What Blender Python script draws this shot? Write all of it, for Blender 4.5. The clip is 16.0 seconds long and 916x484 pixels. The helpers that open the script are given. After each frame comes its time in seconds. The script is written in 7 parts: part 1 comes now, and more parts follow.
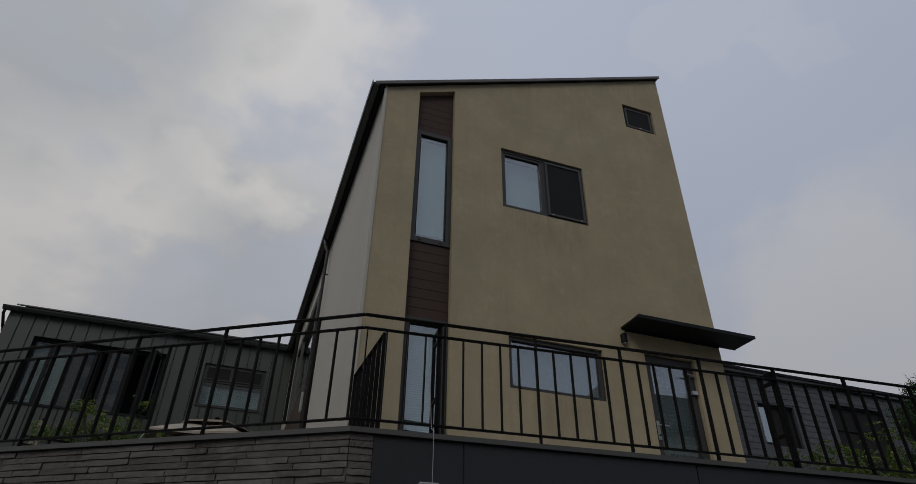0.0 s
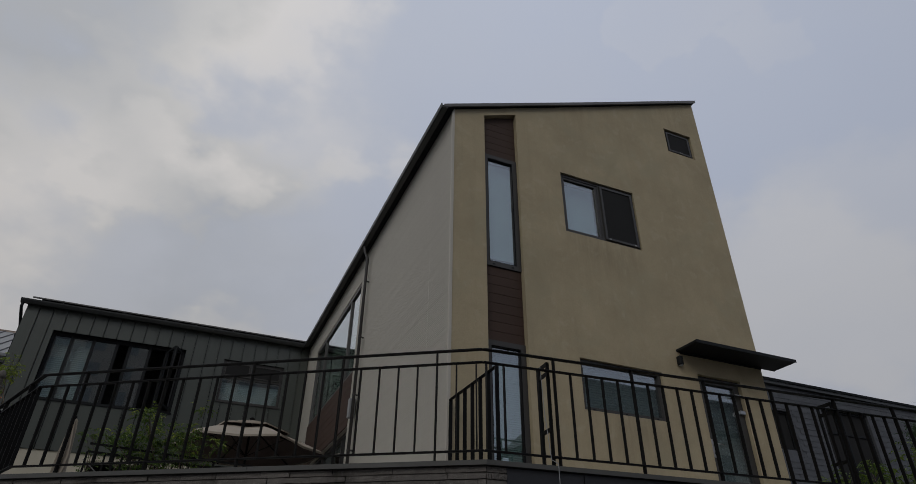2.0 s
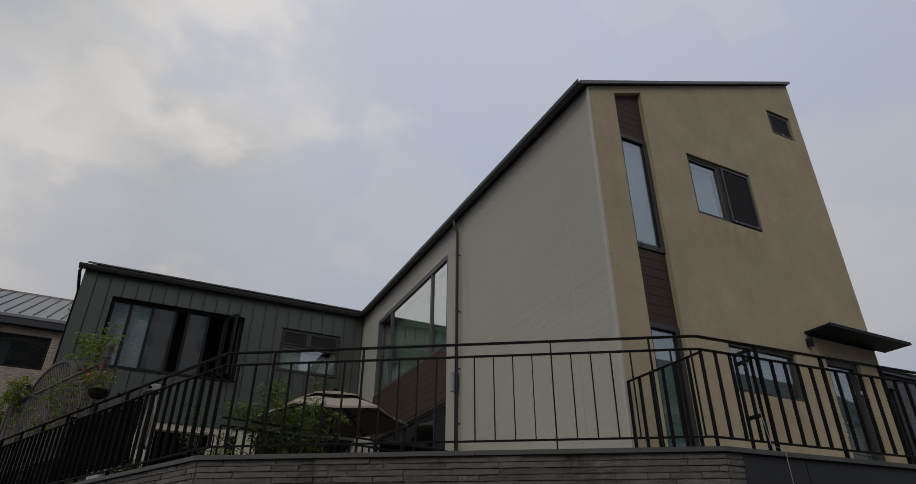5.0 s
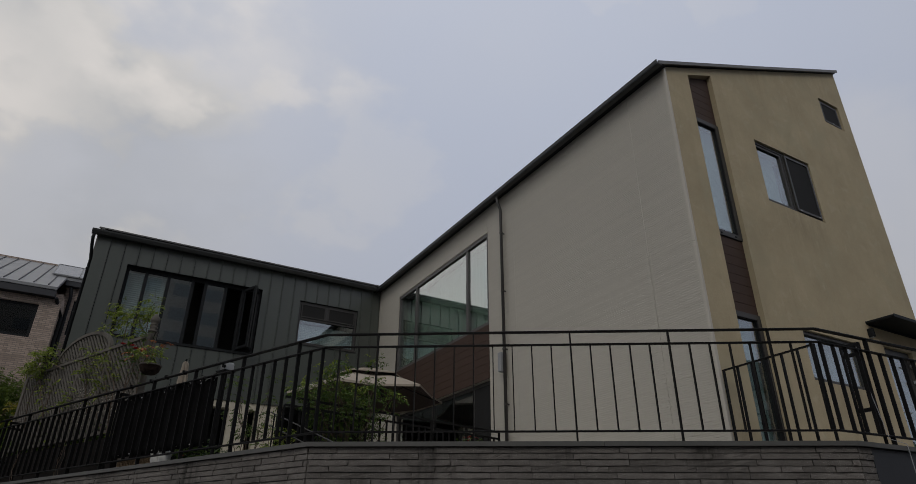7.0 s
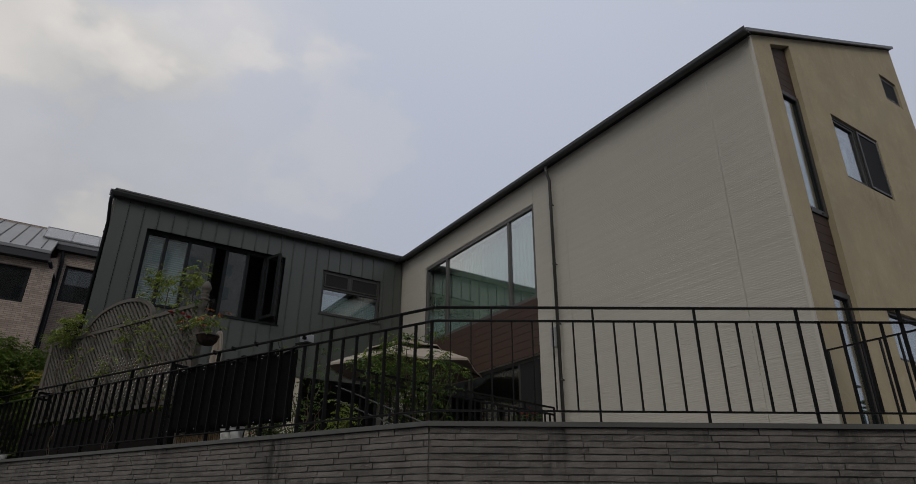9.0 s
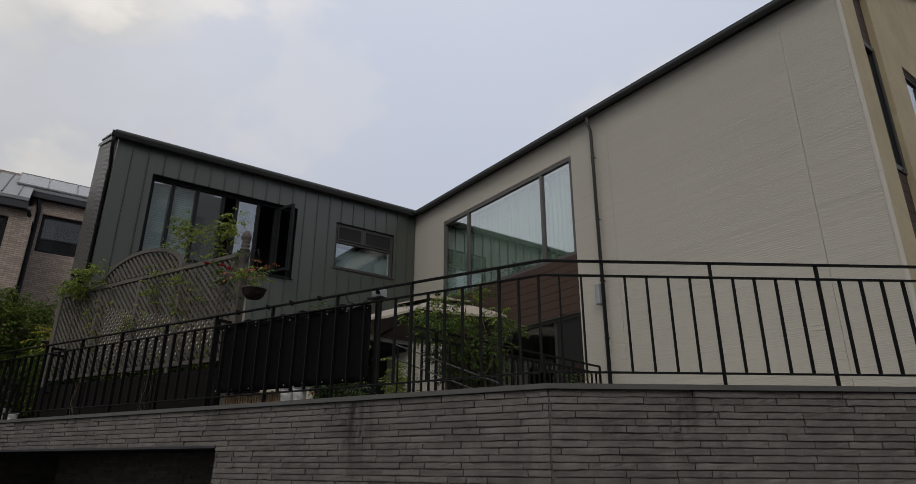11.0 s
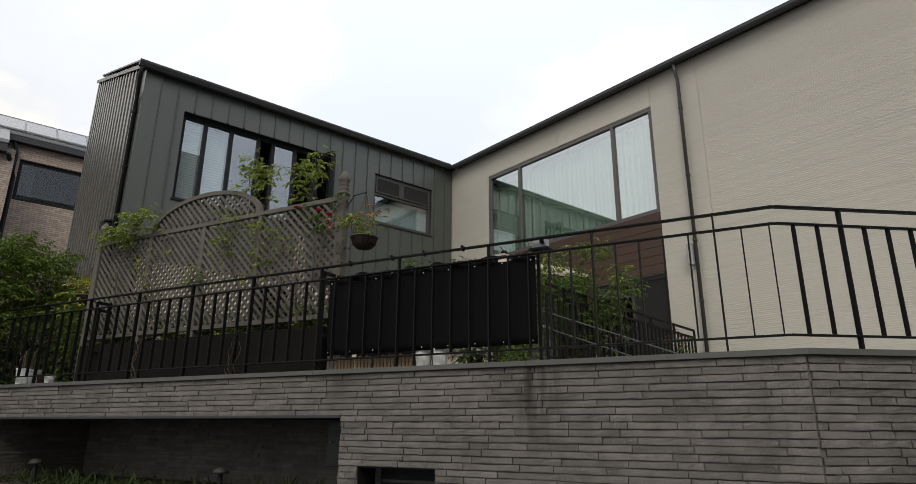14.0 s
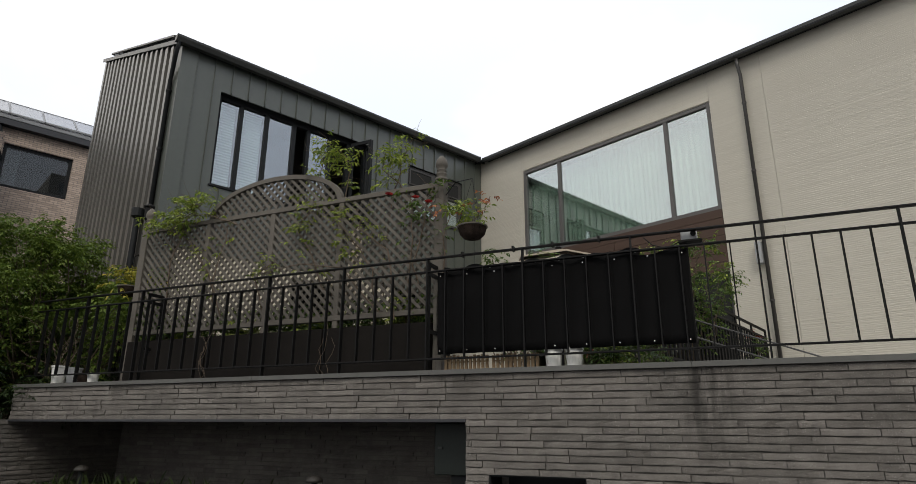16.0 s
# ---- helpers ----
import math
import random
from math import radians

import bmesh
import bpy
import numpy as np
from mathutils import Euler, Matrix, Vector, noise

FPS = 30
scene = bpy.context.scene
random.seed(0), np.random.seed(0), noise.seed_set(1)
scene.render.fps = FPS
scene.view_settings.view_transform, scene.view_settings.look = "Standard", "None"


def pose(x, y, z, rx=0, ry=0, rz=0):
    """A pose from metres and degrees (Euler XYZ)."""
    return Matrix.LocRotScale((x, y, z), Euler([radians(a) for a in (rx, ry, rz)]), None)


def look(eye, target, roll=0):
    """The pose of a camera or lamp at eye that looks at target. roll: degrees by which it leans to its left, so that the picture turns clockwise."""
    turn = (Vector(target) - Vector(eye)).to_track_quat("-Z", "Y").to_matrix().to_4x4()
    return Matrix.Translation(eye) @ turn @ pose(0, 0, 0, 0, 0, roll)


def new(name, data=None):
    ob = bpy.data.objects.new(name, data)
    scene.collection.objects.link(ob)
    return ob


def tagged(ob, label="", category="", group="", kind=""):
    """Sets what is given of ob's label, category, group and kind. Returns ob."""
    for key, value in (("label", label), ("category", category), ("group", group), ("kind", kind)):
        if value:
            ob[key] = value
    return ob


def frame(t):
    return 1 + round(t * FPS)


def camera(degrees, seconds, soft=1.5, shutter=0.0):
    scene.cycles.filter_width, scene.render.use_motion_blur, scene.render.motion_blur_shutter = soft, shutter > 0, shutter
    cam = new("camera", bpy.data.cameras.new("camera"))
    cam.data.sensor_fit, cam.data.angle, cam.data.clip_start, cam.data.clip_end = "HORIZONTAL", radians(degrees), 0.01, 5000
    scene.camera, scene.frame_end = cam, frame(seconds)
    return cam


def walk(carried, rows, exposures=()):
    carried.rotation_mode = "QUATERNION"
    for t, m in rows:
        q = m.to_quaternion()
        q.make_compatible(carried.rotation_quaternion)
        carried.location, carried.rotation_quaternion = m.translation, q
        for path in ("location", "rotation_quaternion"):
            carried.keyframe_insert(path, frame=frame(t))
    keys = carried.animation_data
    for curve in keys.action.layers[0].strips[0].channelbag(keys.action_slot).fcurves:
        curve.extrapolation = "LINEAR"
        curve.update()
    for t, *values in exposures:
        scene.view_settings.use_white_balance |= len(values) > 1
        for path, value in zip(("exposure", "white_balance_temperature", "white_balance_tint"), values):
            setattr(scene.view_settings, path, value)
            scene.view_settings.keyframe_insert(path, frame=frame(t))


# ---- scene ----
cam = camera(73.0, 16.0, soft=0.8)
PATH = [
    (0, (-0.077, -0.316, 1.259), (0.474, 1.252, 2.371), 0.9),
    (0.5, (-0.489, -0.371, 1.362), (0.106, 1.186, 2.467), 0.9),
    (1, (-0.871, -0.358, 1.406), (-0.242, 1.195, 2.499), 0.6),
    (1.5, (-1.287, -0.322, 1.453), (-0.639, 1.231, 2.534), 0.7),
    (2, (-1.762, -0.347, 1.536), (-1.1, 1.21, 2.604), 0.6),
    (2.5, (-2.203, -0.276, 1.535), (-1.521, 1.284, 2.586), 0.53),
    (3, (-2.582, -0.169, 1.57), (-1.887, 1.397, 2.603), 0.53),
    (3.5, (-2.989, -0.007, 1.648), (-2.285, 1.566, 2.663), 0.54),
    (4, (-3.361, 0.244, 1.677), (-2.64, 1.818, 2.677), 0.47),
    (6.5, (-5.233, 1.352, 1.906), (-4.375, 2.912, 2.817), 0.3),
    (7, (-5.513, 1.625, 1.954), (-4.626, 3.18, 2.844), 0.4),
    (7.5, (-5.795, 1.891, 1.973), (-4.881, 3.441, 2.846), 0.4),
    (8, (-6.105, 2.168, 2.049), (-5.17, 3.715, 2.906), 0.5),
    (8.5, (-6.363, 2.485, 2.077), (-5.403, 4.028, 2.912), 0.5),
    (9, (-6.6, 2.771, 2.097), (-5.619, 4.314, 2.907), 0.5),
    (11.5, (-7.57, 4.307, 2.244), (-6.442, 5.823, 2.899), 0.3),
    (12, (-7.741, 4.592, 2.247), (-6.586, 6.098, 2.878), 0.4),
    (12.5, (-7.936, 4.939, 2.268), (-6.761, 6.438, 2.878), 0.3),
    (13, (-8.094, 5.309, 2.256), (-6.902, 6.801, 2.851), 0.3),
    (13.5, (-8.238, 5.717, 2.312), (-7.029, 7.2, 2.895), 0.3),
    (14, (-8.503, 6.075, 2.333), (-7.279, 7.547, 2.909), 0.3),
    (14.5, (-8.729, 6.463, 2.323), (-7.487, 7.922, 2.897), 0.3),
    (15, (-8.898, 6.874, 2.365), (-7.639, 8.319, 2.938), 0.3),
    (15.5, (-9.164, 7.204, 2.394), (-7.886, 8.632, 2.968), 0.3),
    (16, (-9.386, 7.525, 2.38), (-8.077, 8.924, 2.954), 0.3),
]
EXPOSURES = [(0.0, -0.86, 6430, 9.5), (4.0, -0.63, 6530, 10), (9.0, -0.50, 6650, 10), (11.5, -0.08, 6750, 9.5), (12.5, 0.24, 6850, 9), (14.0, 0.54, 6900, 8), (16.0, 0.63, 6900, 8)]
walk(cam, [(t, look(eye, target, roll)) for t, eye, target, roll in PATH], EXPOSURES)


# ---- world: thin overcast with soft clouds ----
def nodes_of(owner):
    owner.use_nodes = True
    nt = owner.node_tree
    nt.nodes.clear()
    return nt


def node(nt, kind, sets=(), **links):
    n = nt.nodes.new(kind)
    for k, v in dict(sets).items():
        n.inputs[k].default_value = v
    for k, v in links.items():
        nt.links.new(v, n.inputs[k])
    return n


def wire(nt, a, b):
    nt.links.new(a, b)


SUN_UP, SUN_TURN = 48.0, 250.0
world = bpy.data.worlds.new("sky")
scene.world = world
nt = nodes_of(world)
sky = nt.nodes.new("ShaderNodeTexSky")
sky.sky_type, sky.sun_disc = "NISHITA", False
sky.sun_elevation, sky.sun_rotation = radians(SUN_UP), radians(SUN_TURN)
sky.air_density, sky.dust_density, sky.ozone_density = 1.0, 3.0, 1.0
co = nt.nodes.new("ShaderNodeTexCoord")


def sky_math(op, a, b=None, c=None, clamp=False):
    n = nt.nodes.new("ShaderNodeMath")
    n.operation, n.use_clamp = op, clamp
    for i, v in enumerate((a, b, c)):
        if isinstance(v, (int, float)):
            n.inputs[i].default_value = v
        elif v is not None:
            wire(nt, v, n.inputs[i])
    return n.outputs[0]


def sky_noise(scale, detail, rough, shift):
    mp = node(nt, "ShaderNodeMapping", {"Scale": (1.0, 1.0, 1.5), "Location": shift})
    wire(nt, co.outputs["Generated"], mp.inputs["Vector"])
    n = node(nt, "ShaderNodeTexNoise", {"Scale": scale, "Detail": detail, "Roughness": rough})
    wire(nt, mp.outputs["Vector"], n.inputs["Vector"])
    return n


# the view's direction, curled by noise so that clouds get billowing edges
curl = sky_noise(3.6, 5.0, 0.5, (0.7, 0.2, 0.1))
off = nt.nodes.new("ShaderNodeVectorMath")
off.operation = "SUBTRACT"
wire(nt, curl.outputs["Color"], off.inputs[0])
off.inputs[1].default_value = (0.5, 0.5, 0.5)
push = nt.nodes.new("ShaderNodeVectorMath")
push.operation = "SCALE"
push.inputs["Scale"].default_value = 0.17
wire(nt, off.outputs["Vector"], push.inputs[0])
bent = nt.nodes.new("ShaderNodeVectorMath")
wire(nt, co.outputs["Generated"], bent.inputs[0])
wire(nt, push.outputs["Vector"], bent.inputs[1])


def cloud(azimuth, height, reach):
    """How deep the bent direction lies in a cloud round that bearing (degrees east of north) and height."""
    a, h = radians(azimuth), radians(height)
    dot = nt.nodes.new("ShaderNodeVectorMath")
    dot.operation = "DOT_PRODUCT"
    wire(nt, bent.outputs["Vector"], dot.inputs[0])
    dot.inputs[1].default_value = (math.sin(a) * math.cos(h), math.cos(a) * math.cos(h), math.sin(h))
    f = node(nt, "ShaderNodeMapRange", {"From Min": math.cos(radians(reach)), "From Max": 1.0})
    f.interpolation_type = "SMOOTHSTEP"
    wire(nt, dot.outputs["Value"], f.inputs["Value"])
    return f.outputs["Result"]


sep = nt.nodes.new("ShaderNodeSeparateXYZ")
wire(nt, co.outputs["Generated"], sep.inputs["Vector"])
wide = sky_noise(1.6, 5.0, 0.5, (1.35, 0.4, 0.3))
fine = sky_noise(3.4, 7.0, 0.55, (0.3, 1.1, 0.6))
# thin cover that thickens towards the west
west = node(nt, "ShaderNodeMapRange", {"From Min": 0.50, "From Max": -0.30, "To Min": 0.02, "To Max": 0.50})
wire(nt, sep.outputs["X"], west.inputs["Value"])
cover = sky_math("ADD", west.outputs["Result"], sky_math("MULTIPLY", sky_math("SUBTRACT", wide.outputs["Fac"], 0.5), 0.6))
light = sky_math("MULTIPLY_ADD", sky_math("SUBTRACT", fine.outputs["Fac"], 0.5), 0.55, 0.46)
for azimuth, height, reach, more, lit in ((-10, 47, 14, 0.22, 0.34), (1, 43, 13, 0.20, 0.28), (-16, 38, 12, 0.15, 0.22), (-25, 45, 17, 0.25, -0.80), (-22, 29, 16, 0.3, 0.32), (-2, 27, 15, 0.12, -0.30),
                                          (17.5, 30.5, 9, 0.14, 0.17), (63, 23, 15, 0.26, 0.18), (-8, 36, 9, 0.1, -0.18), (61, 47, 6, 0.1, 0.15), (-11, 29.5, 8, 0.2, 0.22), (50, 20, 14, 0.2, 0.1), (-16, 17, 15, 0.25, 0.35), (4, 18, 10, 0.2, 0.30)):
    f = cloud(azimuth, height, reach)
    cover = sky_math("MULTIPLY_ADD", f, more, cover)
    light = sky_math("MULTIPLY_ADD", f, lit, light)
thick = node(nt, "ShaderNodeMapRange", {"From Min": -0.25, "From Max": 0.95})
thick.interpolation_type = "SMOOTHSTEP"
wire(nt, cover, thick.inputs["Value"])
body = nt.nodes.new("ShaderNodeValToRGB")
body.color_ramp.elements[0].position, body.color_ramp.elements[0].color = 0.02, (0.52, 0.535, 0.565, 1)
body.color_ramp.elements[1].position, body.color_ramp.elements[1].color = 0.98, (0.79, 0.765, 0.75, 1)
mid = body.color_ramp.elements.new(0.5)
mid.color = (0.665, 0.66, 0.66, 1)
wire(nt, light, body.inputs["Fac"])
clear = node(nt, "ShaderNodeMixRGB", {"Fac": 0.12})
clear.inputs["Color1"].default_value = (0.555, 0.612, 0.755, 1)
tone = node(nt, "ShaderNodeMixRGB", {"Fac": 1.0})
tone.blend_type = "MULTIPLY"
tone.inputs["Color2"].default_value = (0.1, 0.1, 0.1, 1)
wire(nt, sky.outputs["Color"], tone.inputs["Color1"])
wire(nt, tone.outputs["Color"], clear.inputs["Color2"])
mixc = nt.nodes.new("ShaderNodeMixRGB")
wire(nt, thick.outputs["Result"], mixc.inputs["Fac"])
wire(nt, clear.outputs["Color"], mixc.inputs["Color1"])
wire(nt, body.outputs["Color"], mixc.inputs["Color2"])
# the haze is brighter to the north, and a little dimmer towards the horizon
low = node(nt, "ShaderNodeMapRange", {"From Min": 0.28, "From Max": 0.92, "To Min": 0.72, "To Max": 1.05})
wire(nt, sep.outputs["Z"], low.inputs["Value"])
north = node(nt, "ShaderNodeMapRange", {"From Min": -0.4, "From Max": 0.5, "To Min": 0.90, "To Max": 1.05})
wire(nt, sep.outputs["Y"], north.inputs["Value"])
dim = nt.nodes.new("ShaderNodeVectorMath")
dim.operation = "SCALE"
wire(nt, mixc.outputs["Color"], dim.inputs[0])
wire(nt, sky_math("MULTIPLY", low.outputs["Result"], north.outputs["Result"]), dim.inputs["Scale"])
bg = node(nt, "ShaderNodeBackground", {"Strength": 1.34})
wire(nt, dim.outputs["Vector"], bg.inputs["Color"])
out = nt.nodes.new("ShaderNodeOutputWorld")
wire(nt, bg.outputs["Background"], out.inputs["Surface"])

sun = new("sun", bpy.data.lights.new("sun", "SUN"))
sun.data.energy, sun.data.angle, sun.data.color = 0.85, radians(25), (1.0, 0.96, 0.9)
sun.matrix_world = look((-14, -8, 20), (0, 8, 2))


# ---- materials ----
def math_node(nt, op, a, b=None):
    n = nt.nodes.new("ShaderNodeMath")
    n.operation = op
    for i, v in enumerate((a, b)):
        if v is None:
            continue
        if isinstance(v, (int, float)):
            n.inputs[i].default_value = v
        else:
            wire(nt, v, n.inputs[i])
    return n.outputs[0]


def material(name, colour, rough=0.7, metal=0.0, vary=0.12, scale=6.0, fine=60.0, bump=0.15, each=0.0, island=0.0, stain=None, streak=0.0, alpha=None, spec=0.4):
    """A painted, stony or metal surface: colour that drifts at two scales, a little relief, and streaks or stains if asked."""
    m = bpy.data.materials.new(name)
    nt = nodes_of(m)
    co = nt.nodes.new("ShaderNodeTexCoord")
    geo = nt.nodes.new("ShaderNodeNewGeometry")
    big = node(nt, "ShaderNodeTexNoise", {"Scale": scale * 0.25, "Detail": 5.0, "Roughness": 0.6})
    small = node(nt, "ShaderNodeTexNoise", {"Scale": fine, "Detail": 4.0, "Roughness": 0.65})
    wire(nt, geo.outputs["Position"], big.inputs["Vector"])
    wire(nt, geo.outputs["Position"], small.inputs["Vector"])
    add = nt.nodes.new("ShaderNodeMath")
    add.operation = "ADD"
    half = node(nt, "ShaderNodeMath", {1: 0.6})
    half.operation = "MULTIPLY"
    wire(nt, small.outputs["Fac"], half.inputs[0])
    wire(nt, big.outputs["Fac"], add.inputs[0])
    wire(nt, half.outputs[0], add.inputs[1])
    last = add.outputs[0]
    if each or island:
        own = nt.nodes.new("ShaderNodeObjectInfo").outputs["Random"] if each else geo.outputs["Random Per Island"]
        k = node(nt, "ShaderNodeMath", {1: each or island})
        k.operation = "MULTIPLY"
        wire(nt, own, k.inputs[0])
        a2 = nt.nodes.new("ShaderNodeMath")
        a2.operation = "ADD"
        wire(nt, last, a2.inputs[0])
        wire(nt, k.outputs[0], a2.inputs[1])
        last = a2.outputs[0]
    top = 1.05 + (each or island)
    rng = node(nt, "ShaderNodeMapRange", {"From Min": 0.55, "From Max": top, "To Min": 1.0 - vary, "To Max": 1.0 + vary})
    wire(nt, last, rng.inputs["Value"])
    base = nt.nodes.new("ShaderNodeVectorMath")
    base.operation = "SCALE"
    base.inputs[0].default_value = colour[:3]
    wire(nt, rng.outputs["Result"], base.inputs["Scale"])
    col = base.outputs["Vector"]
    if streak:
        st = node(nt, "ShaderNodeMapping", {"Scale": (9.0, 9.0, 0.45)})
        wire(nt, geo.outputs["Position"], st.inputs["Vector"])
        sn = node(nt, "ShaderNodeTexNoise", {"Scale": 1.0, "Detail": 5.0, "Roughness": 0.6})
        wire(nt, st.outputs["Vector"], sn.inputs["Vector"])
        sr = node(nt, "ShaderNodeMapRange", {"From Min": 0.52, "From Max": 0.8, "To Min": 0.0, "To Max": streak})
        wire(nt, sn.outputs["Fac"], sr.inputs["Value"])
        mx = nt.nodes.new("ShaderNodeMixRGB")
        mx.inputs["Color2"].default_value = (*[c * 0.45 for c in (stain or colour)[:3]], 1)
        wire(nt, sr.outputs["Result"], mx.inputs["Fac"])
        wire(nt, col, mx.inputs["Color1"])
        col = mx.outputs["Color"]
    p = node(nt, "ShaderNodeBsdfPrincipled", {"Roughness": rough, "Metallic": metal, "Specular IOR Level": spec})
    wire(nt, col, p.inputs["Base Color"])
    if bump:
        b = node(nt, "ShaderNodeBump", {"Strength": bump, "Distance": 0.01})
        wire(nt, last, b.inputs["Height"])
        wire(nt, b.outputs["Normal"], p.inputs["Normal"])
    o = nt.nodes.new("ShaderNodeOutputMaterial")
    wire(nt, p.outputs["BSDF"], o.inputs["Surface"])
    return m


def bricked(name, brick, mortar, width, height):
    """Brick facing, for walls too far off to pick single bricks."""
    m = material(name, brick, 0.85, vary=0.2, scale=3.0, fine=20.0)
    nt = m.node_tree
    p = next(n for n in nt.nodes if n.type == "BSDF_PRINCIPLED")
    geo = nt.nodes.new("ShaderNodeNewGeometry")
    s = nt.nodes.new("ShaderNodeSeparateXYZ")
    wire(nt, geo.outputs["Position"], s.inputs["Vector"])
    a = nt.nodes.new("ShaderNodeMath")
    a.operation = "ADD"
    wire(nt, s.outputs["X"], a.inputs[0])
    wire(nt, s.outputs["Y"], a.inputs[1])
    c = nt.nodes.new("ShaderNodeCombineXYZ")
    wire(nt, a.outputs[0], c.inputs["X"])
    wire(nt, s.outputs["Z"], c.inputs["Y"])
    t = node(nt, "ShaderNodeTexBrick", {"Scale": 1.0, "Mortar Size": 0.009, "Brick Width": width, "Row Height": height, "Bias": -0.2})
    t.inputs["Color1"].default_value = (*[x * 1.25 for x in brick], 1)
    t.inputs["Color2"].default_value = (*[x * 0.75 for x in brick], 1)
    t.inputs["Mortar"].default_value = (*mortar, 1)
    wire(nt, c.outputs["Vector"], t.inputs["Vector"])
    wire(nt, t.outputs["Color"], p.inputs["Base Color"])
    return m


def dotted(name, colour, spot, pitch):
    """Frosted film with a fine pattern of round spots."""
    m = material(name, colour, 0.6, vary=0.05, bump=0.0)
    nt = m.node_tree
    p = next(n for n in nt.nodes if n.type == "BSDF_PRINCIPLED")
    geo = nt.nodes.new("ShaderNodeNewGeometry")
    v = node(nt, "ShaderNodeTexVoronoi", {"Scale": 1.0 / pitch, "Randomness": 0.25})
    wire(nt, geo.outputs["Position"], v.inputs["Vector"])
    r = node(nt, "ShaderNodeMapRange", {"From Min": 0.42, "From Max": 0.28})
    wire(nt, v.outputs["Distance"], r.inputs["Value"])
    mx = nt.nodes.new("ShaderNodeMixRGB")
    wire(nt, r.outputs["Result"], mx.inputs["Fac"])
    wire(nt, p.inputs["Base Color"].links[0].from_socket, mx.inputs["Color1"])
    mx.inputs["Color2"].default_value = (*spot, 1)
    wire(nt, mx.outputs["Color"], p.inputs["Base Color"])
    return m


def glass(name, base, tint=(1, 1, 1)):
    m = bpy.data.materials.new(name)
    nt = nodes_of(m)
    w = node(nt, "ShaderNodeLayerWeight", {"Blend": 0.5})
    pw = node(nt, "ShaderNodeMath", {1: 4.0})
    pw.operation = "POWER"
    wire(nt, w.outputs["Facing"], pw.inputs[0])
    f = node(nt, "ShaderNodeMapRange", {"To Min": base, "To Max": 0.95})
    wire(nt, pw.outputs[0], f.inputs["Value"])
    t = node(nt, "ShaderNodeBsdfTransparent", {"Color": (*tint, 1)})
    g = node(nt, "ShaderNodeBsdfGlossy", {"Roughness": 0.0, "Color": (0.95, 0.97, 1, 1)})
    mx = nt.nodes.new("ShaderNodeMixShader")
    wire(nt, f.outputs["Result"], mx.inputs["Fac"])
    wire(nt, t.outputs["BSDF"], mx.inputs[1])
    wire(nt, g.outputs["BSDF"], mx.inputs[2])
    o = nt.nodes.new("ShaderNodeOutputMaterial")
    wire(nt, mx.outputs["Shader"], o.inputs["Surface"])
    return m


def foliage(name, colour, other, rough=0.5):
    m = bpy.data.materials.new(name)
    nt = nodes_of(m)
    geo = nt.nodes.new("ShaderNodeNewGeometry")
    r = nt.nodes.new("ShaderNodeValToRGB")
    r.color_ramp.elements[0].color, r.color_ramp.elements[1].color = (*colour, 1), (*other, 1)
    wire(nt, geo.outputs["Random Per Island"], r.inputs["Fac"])
    p = node(nt, "ShaderNodeBsdfPrincipled", {"Roughness": rough, "Specular IOR Level": 0.3})
    t = nt.nodes.new("ShaderNodeBsdfTranslucent")
    wire(nt, r.outputs["Color"], p.inputs["Base Color"])
    wire(nt, r.outputs["Color"], t.inputs["Color"])
    mx = node(nt, "ShaderNodeMixShader", {"Fac": 0.35})
    wire(nt, p.outputs["BSDF"], mx.inputs[1])
    wire(nt, t.outputs["BSDF"], mx.inputs[2])
    o = nt.nodes.new("ShaderNodeOutputMaterial")
    wire(nt, mx.outputs["Shader"], o.inputs["Surface"])
    return m


STUCCO = material("stucco", (0.440, 0.370, 0.246), 0.92, vary=0.13, scale=5.0, fine=60.0, bump=0.45, streak=0.14, spec=0.2)
SIDING = material("ribbed_siding", (0.500, 0.475, 0.416), 0.65, vary=0.05, scale=2.0, fine=18.0, bump=0.0, island=0.3, spec=0.3)
SIDING_TRIM = material("siding_trim", (0.52, 0.49, 0.43), 0.6, vary=0.05)
RIB_METAL = material("ribbed_metal", (0.080, 0.078, 0.071), 0.36, 0.0, vary=0.10, scale=2.0, fine=14.0, bump=0.03, streak=0.15, spec=0.8)
GREEN_METAL = material("green_seam_metal", (0.064, 0.073, 0.064), 0.36, 0.0, vary=0.10, scale=2.0, fine=14.0, bump=0.03, each=0.2, streak=0.15, spec=0.7)
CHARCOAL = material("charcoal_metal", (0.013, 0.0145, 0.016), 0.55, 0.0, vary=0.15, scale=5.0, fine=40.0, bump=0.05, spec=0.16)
GUTTER = material("gutter_metal", (0.045, 0.047, 0.047), 0.4, 0.0, vary=0.15, scale=5.0, fine=40.0, bump=0.05)
VERGE = material("verge_metal", (0.125, 0.122, 0.118), 0.45, 0.0, vary=0.12, scale=4.0, fine=30.0, bump=0.04)
FASCIA = material("fascia_metal", (0.030, 0.031, 0.036), 0.45, 0.0, vary=0.12, scale=2.0, fine=30.0, bump=0.03, streak=0.2, spec=0.4)
RAIL = material("rail_paint", (0.0085, 0.0085, 0.0088), 0.55, 0.0, vary=0.15, scale=6.0, fine=70.0, bump=0.05, spec=0.12)
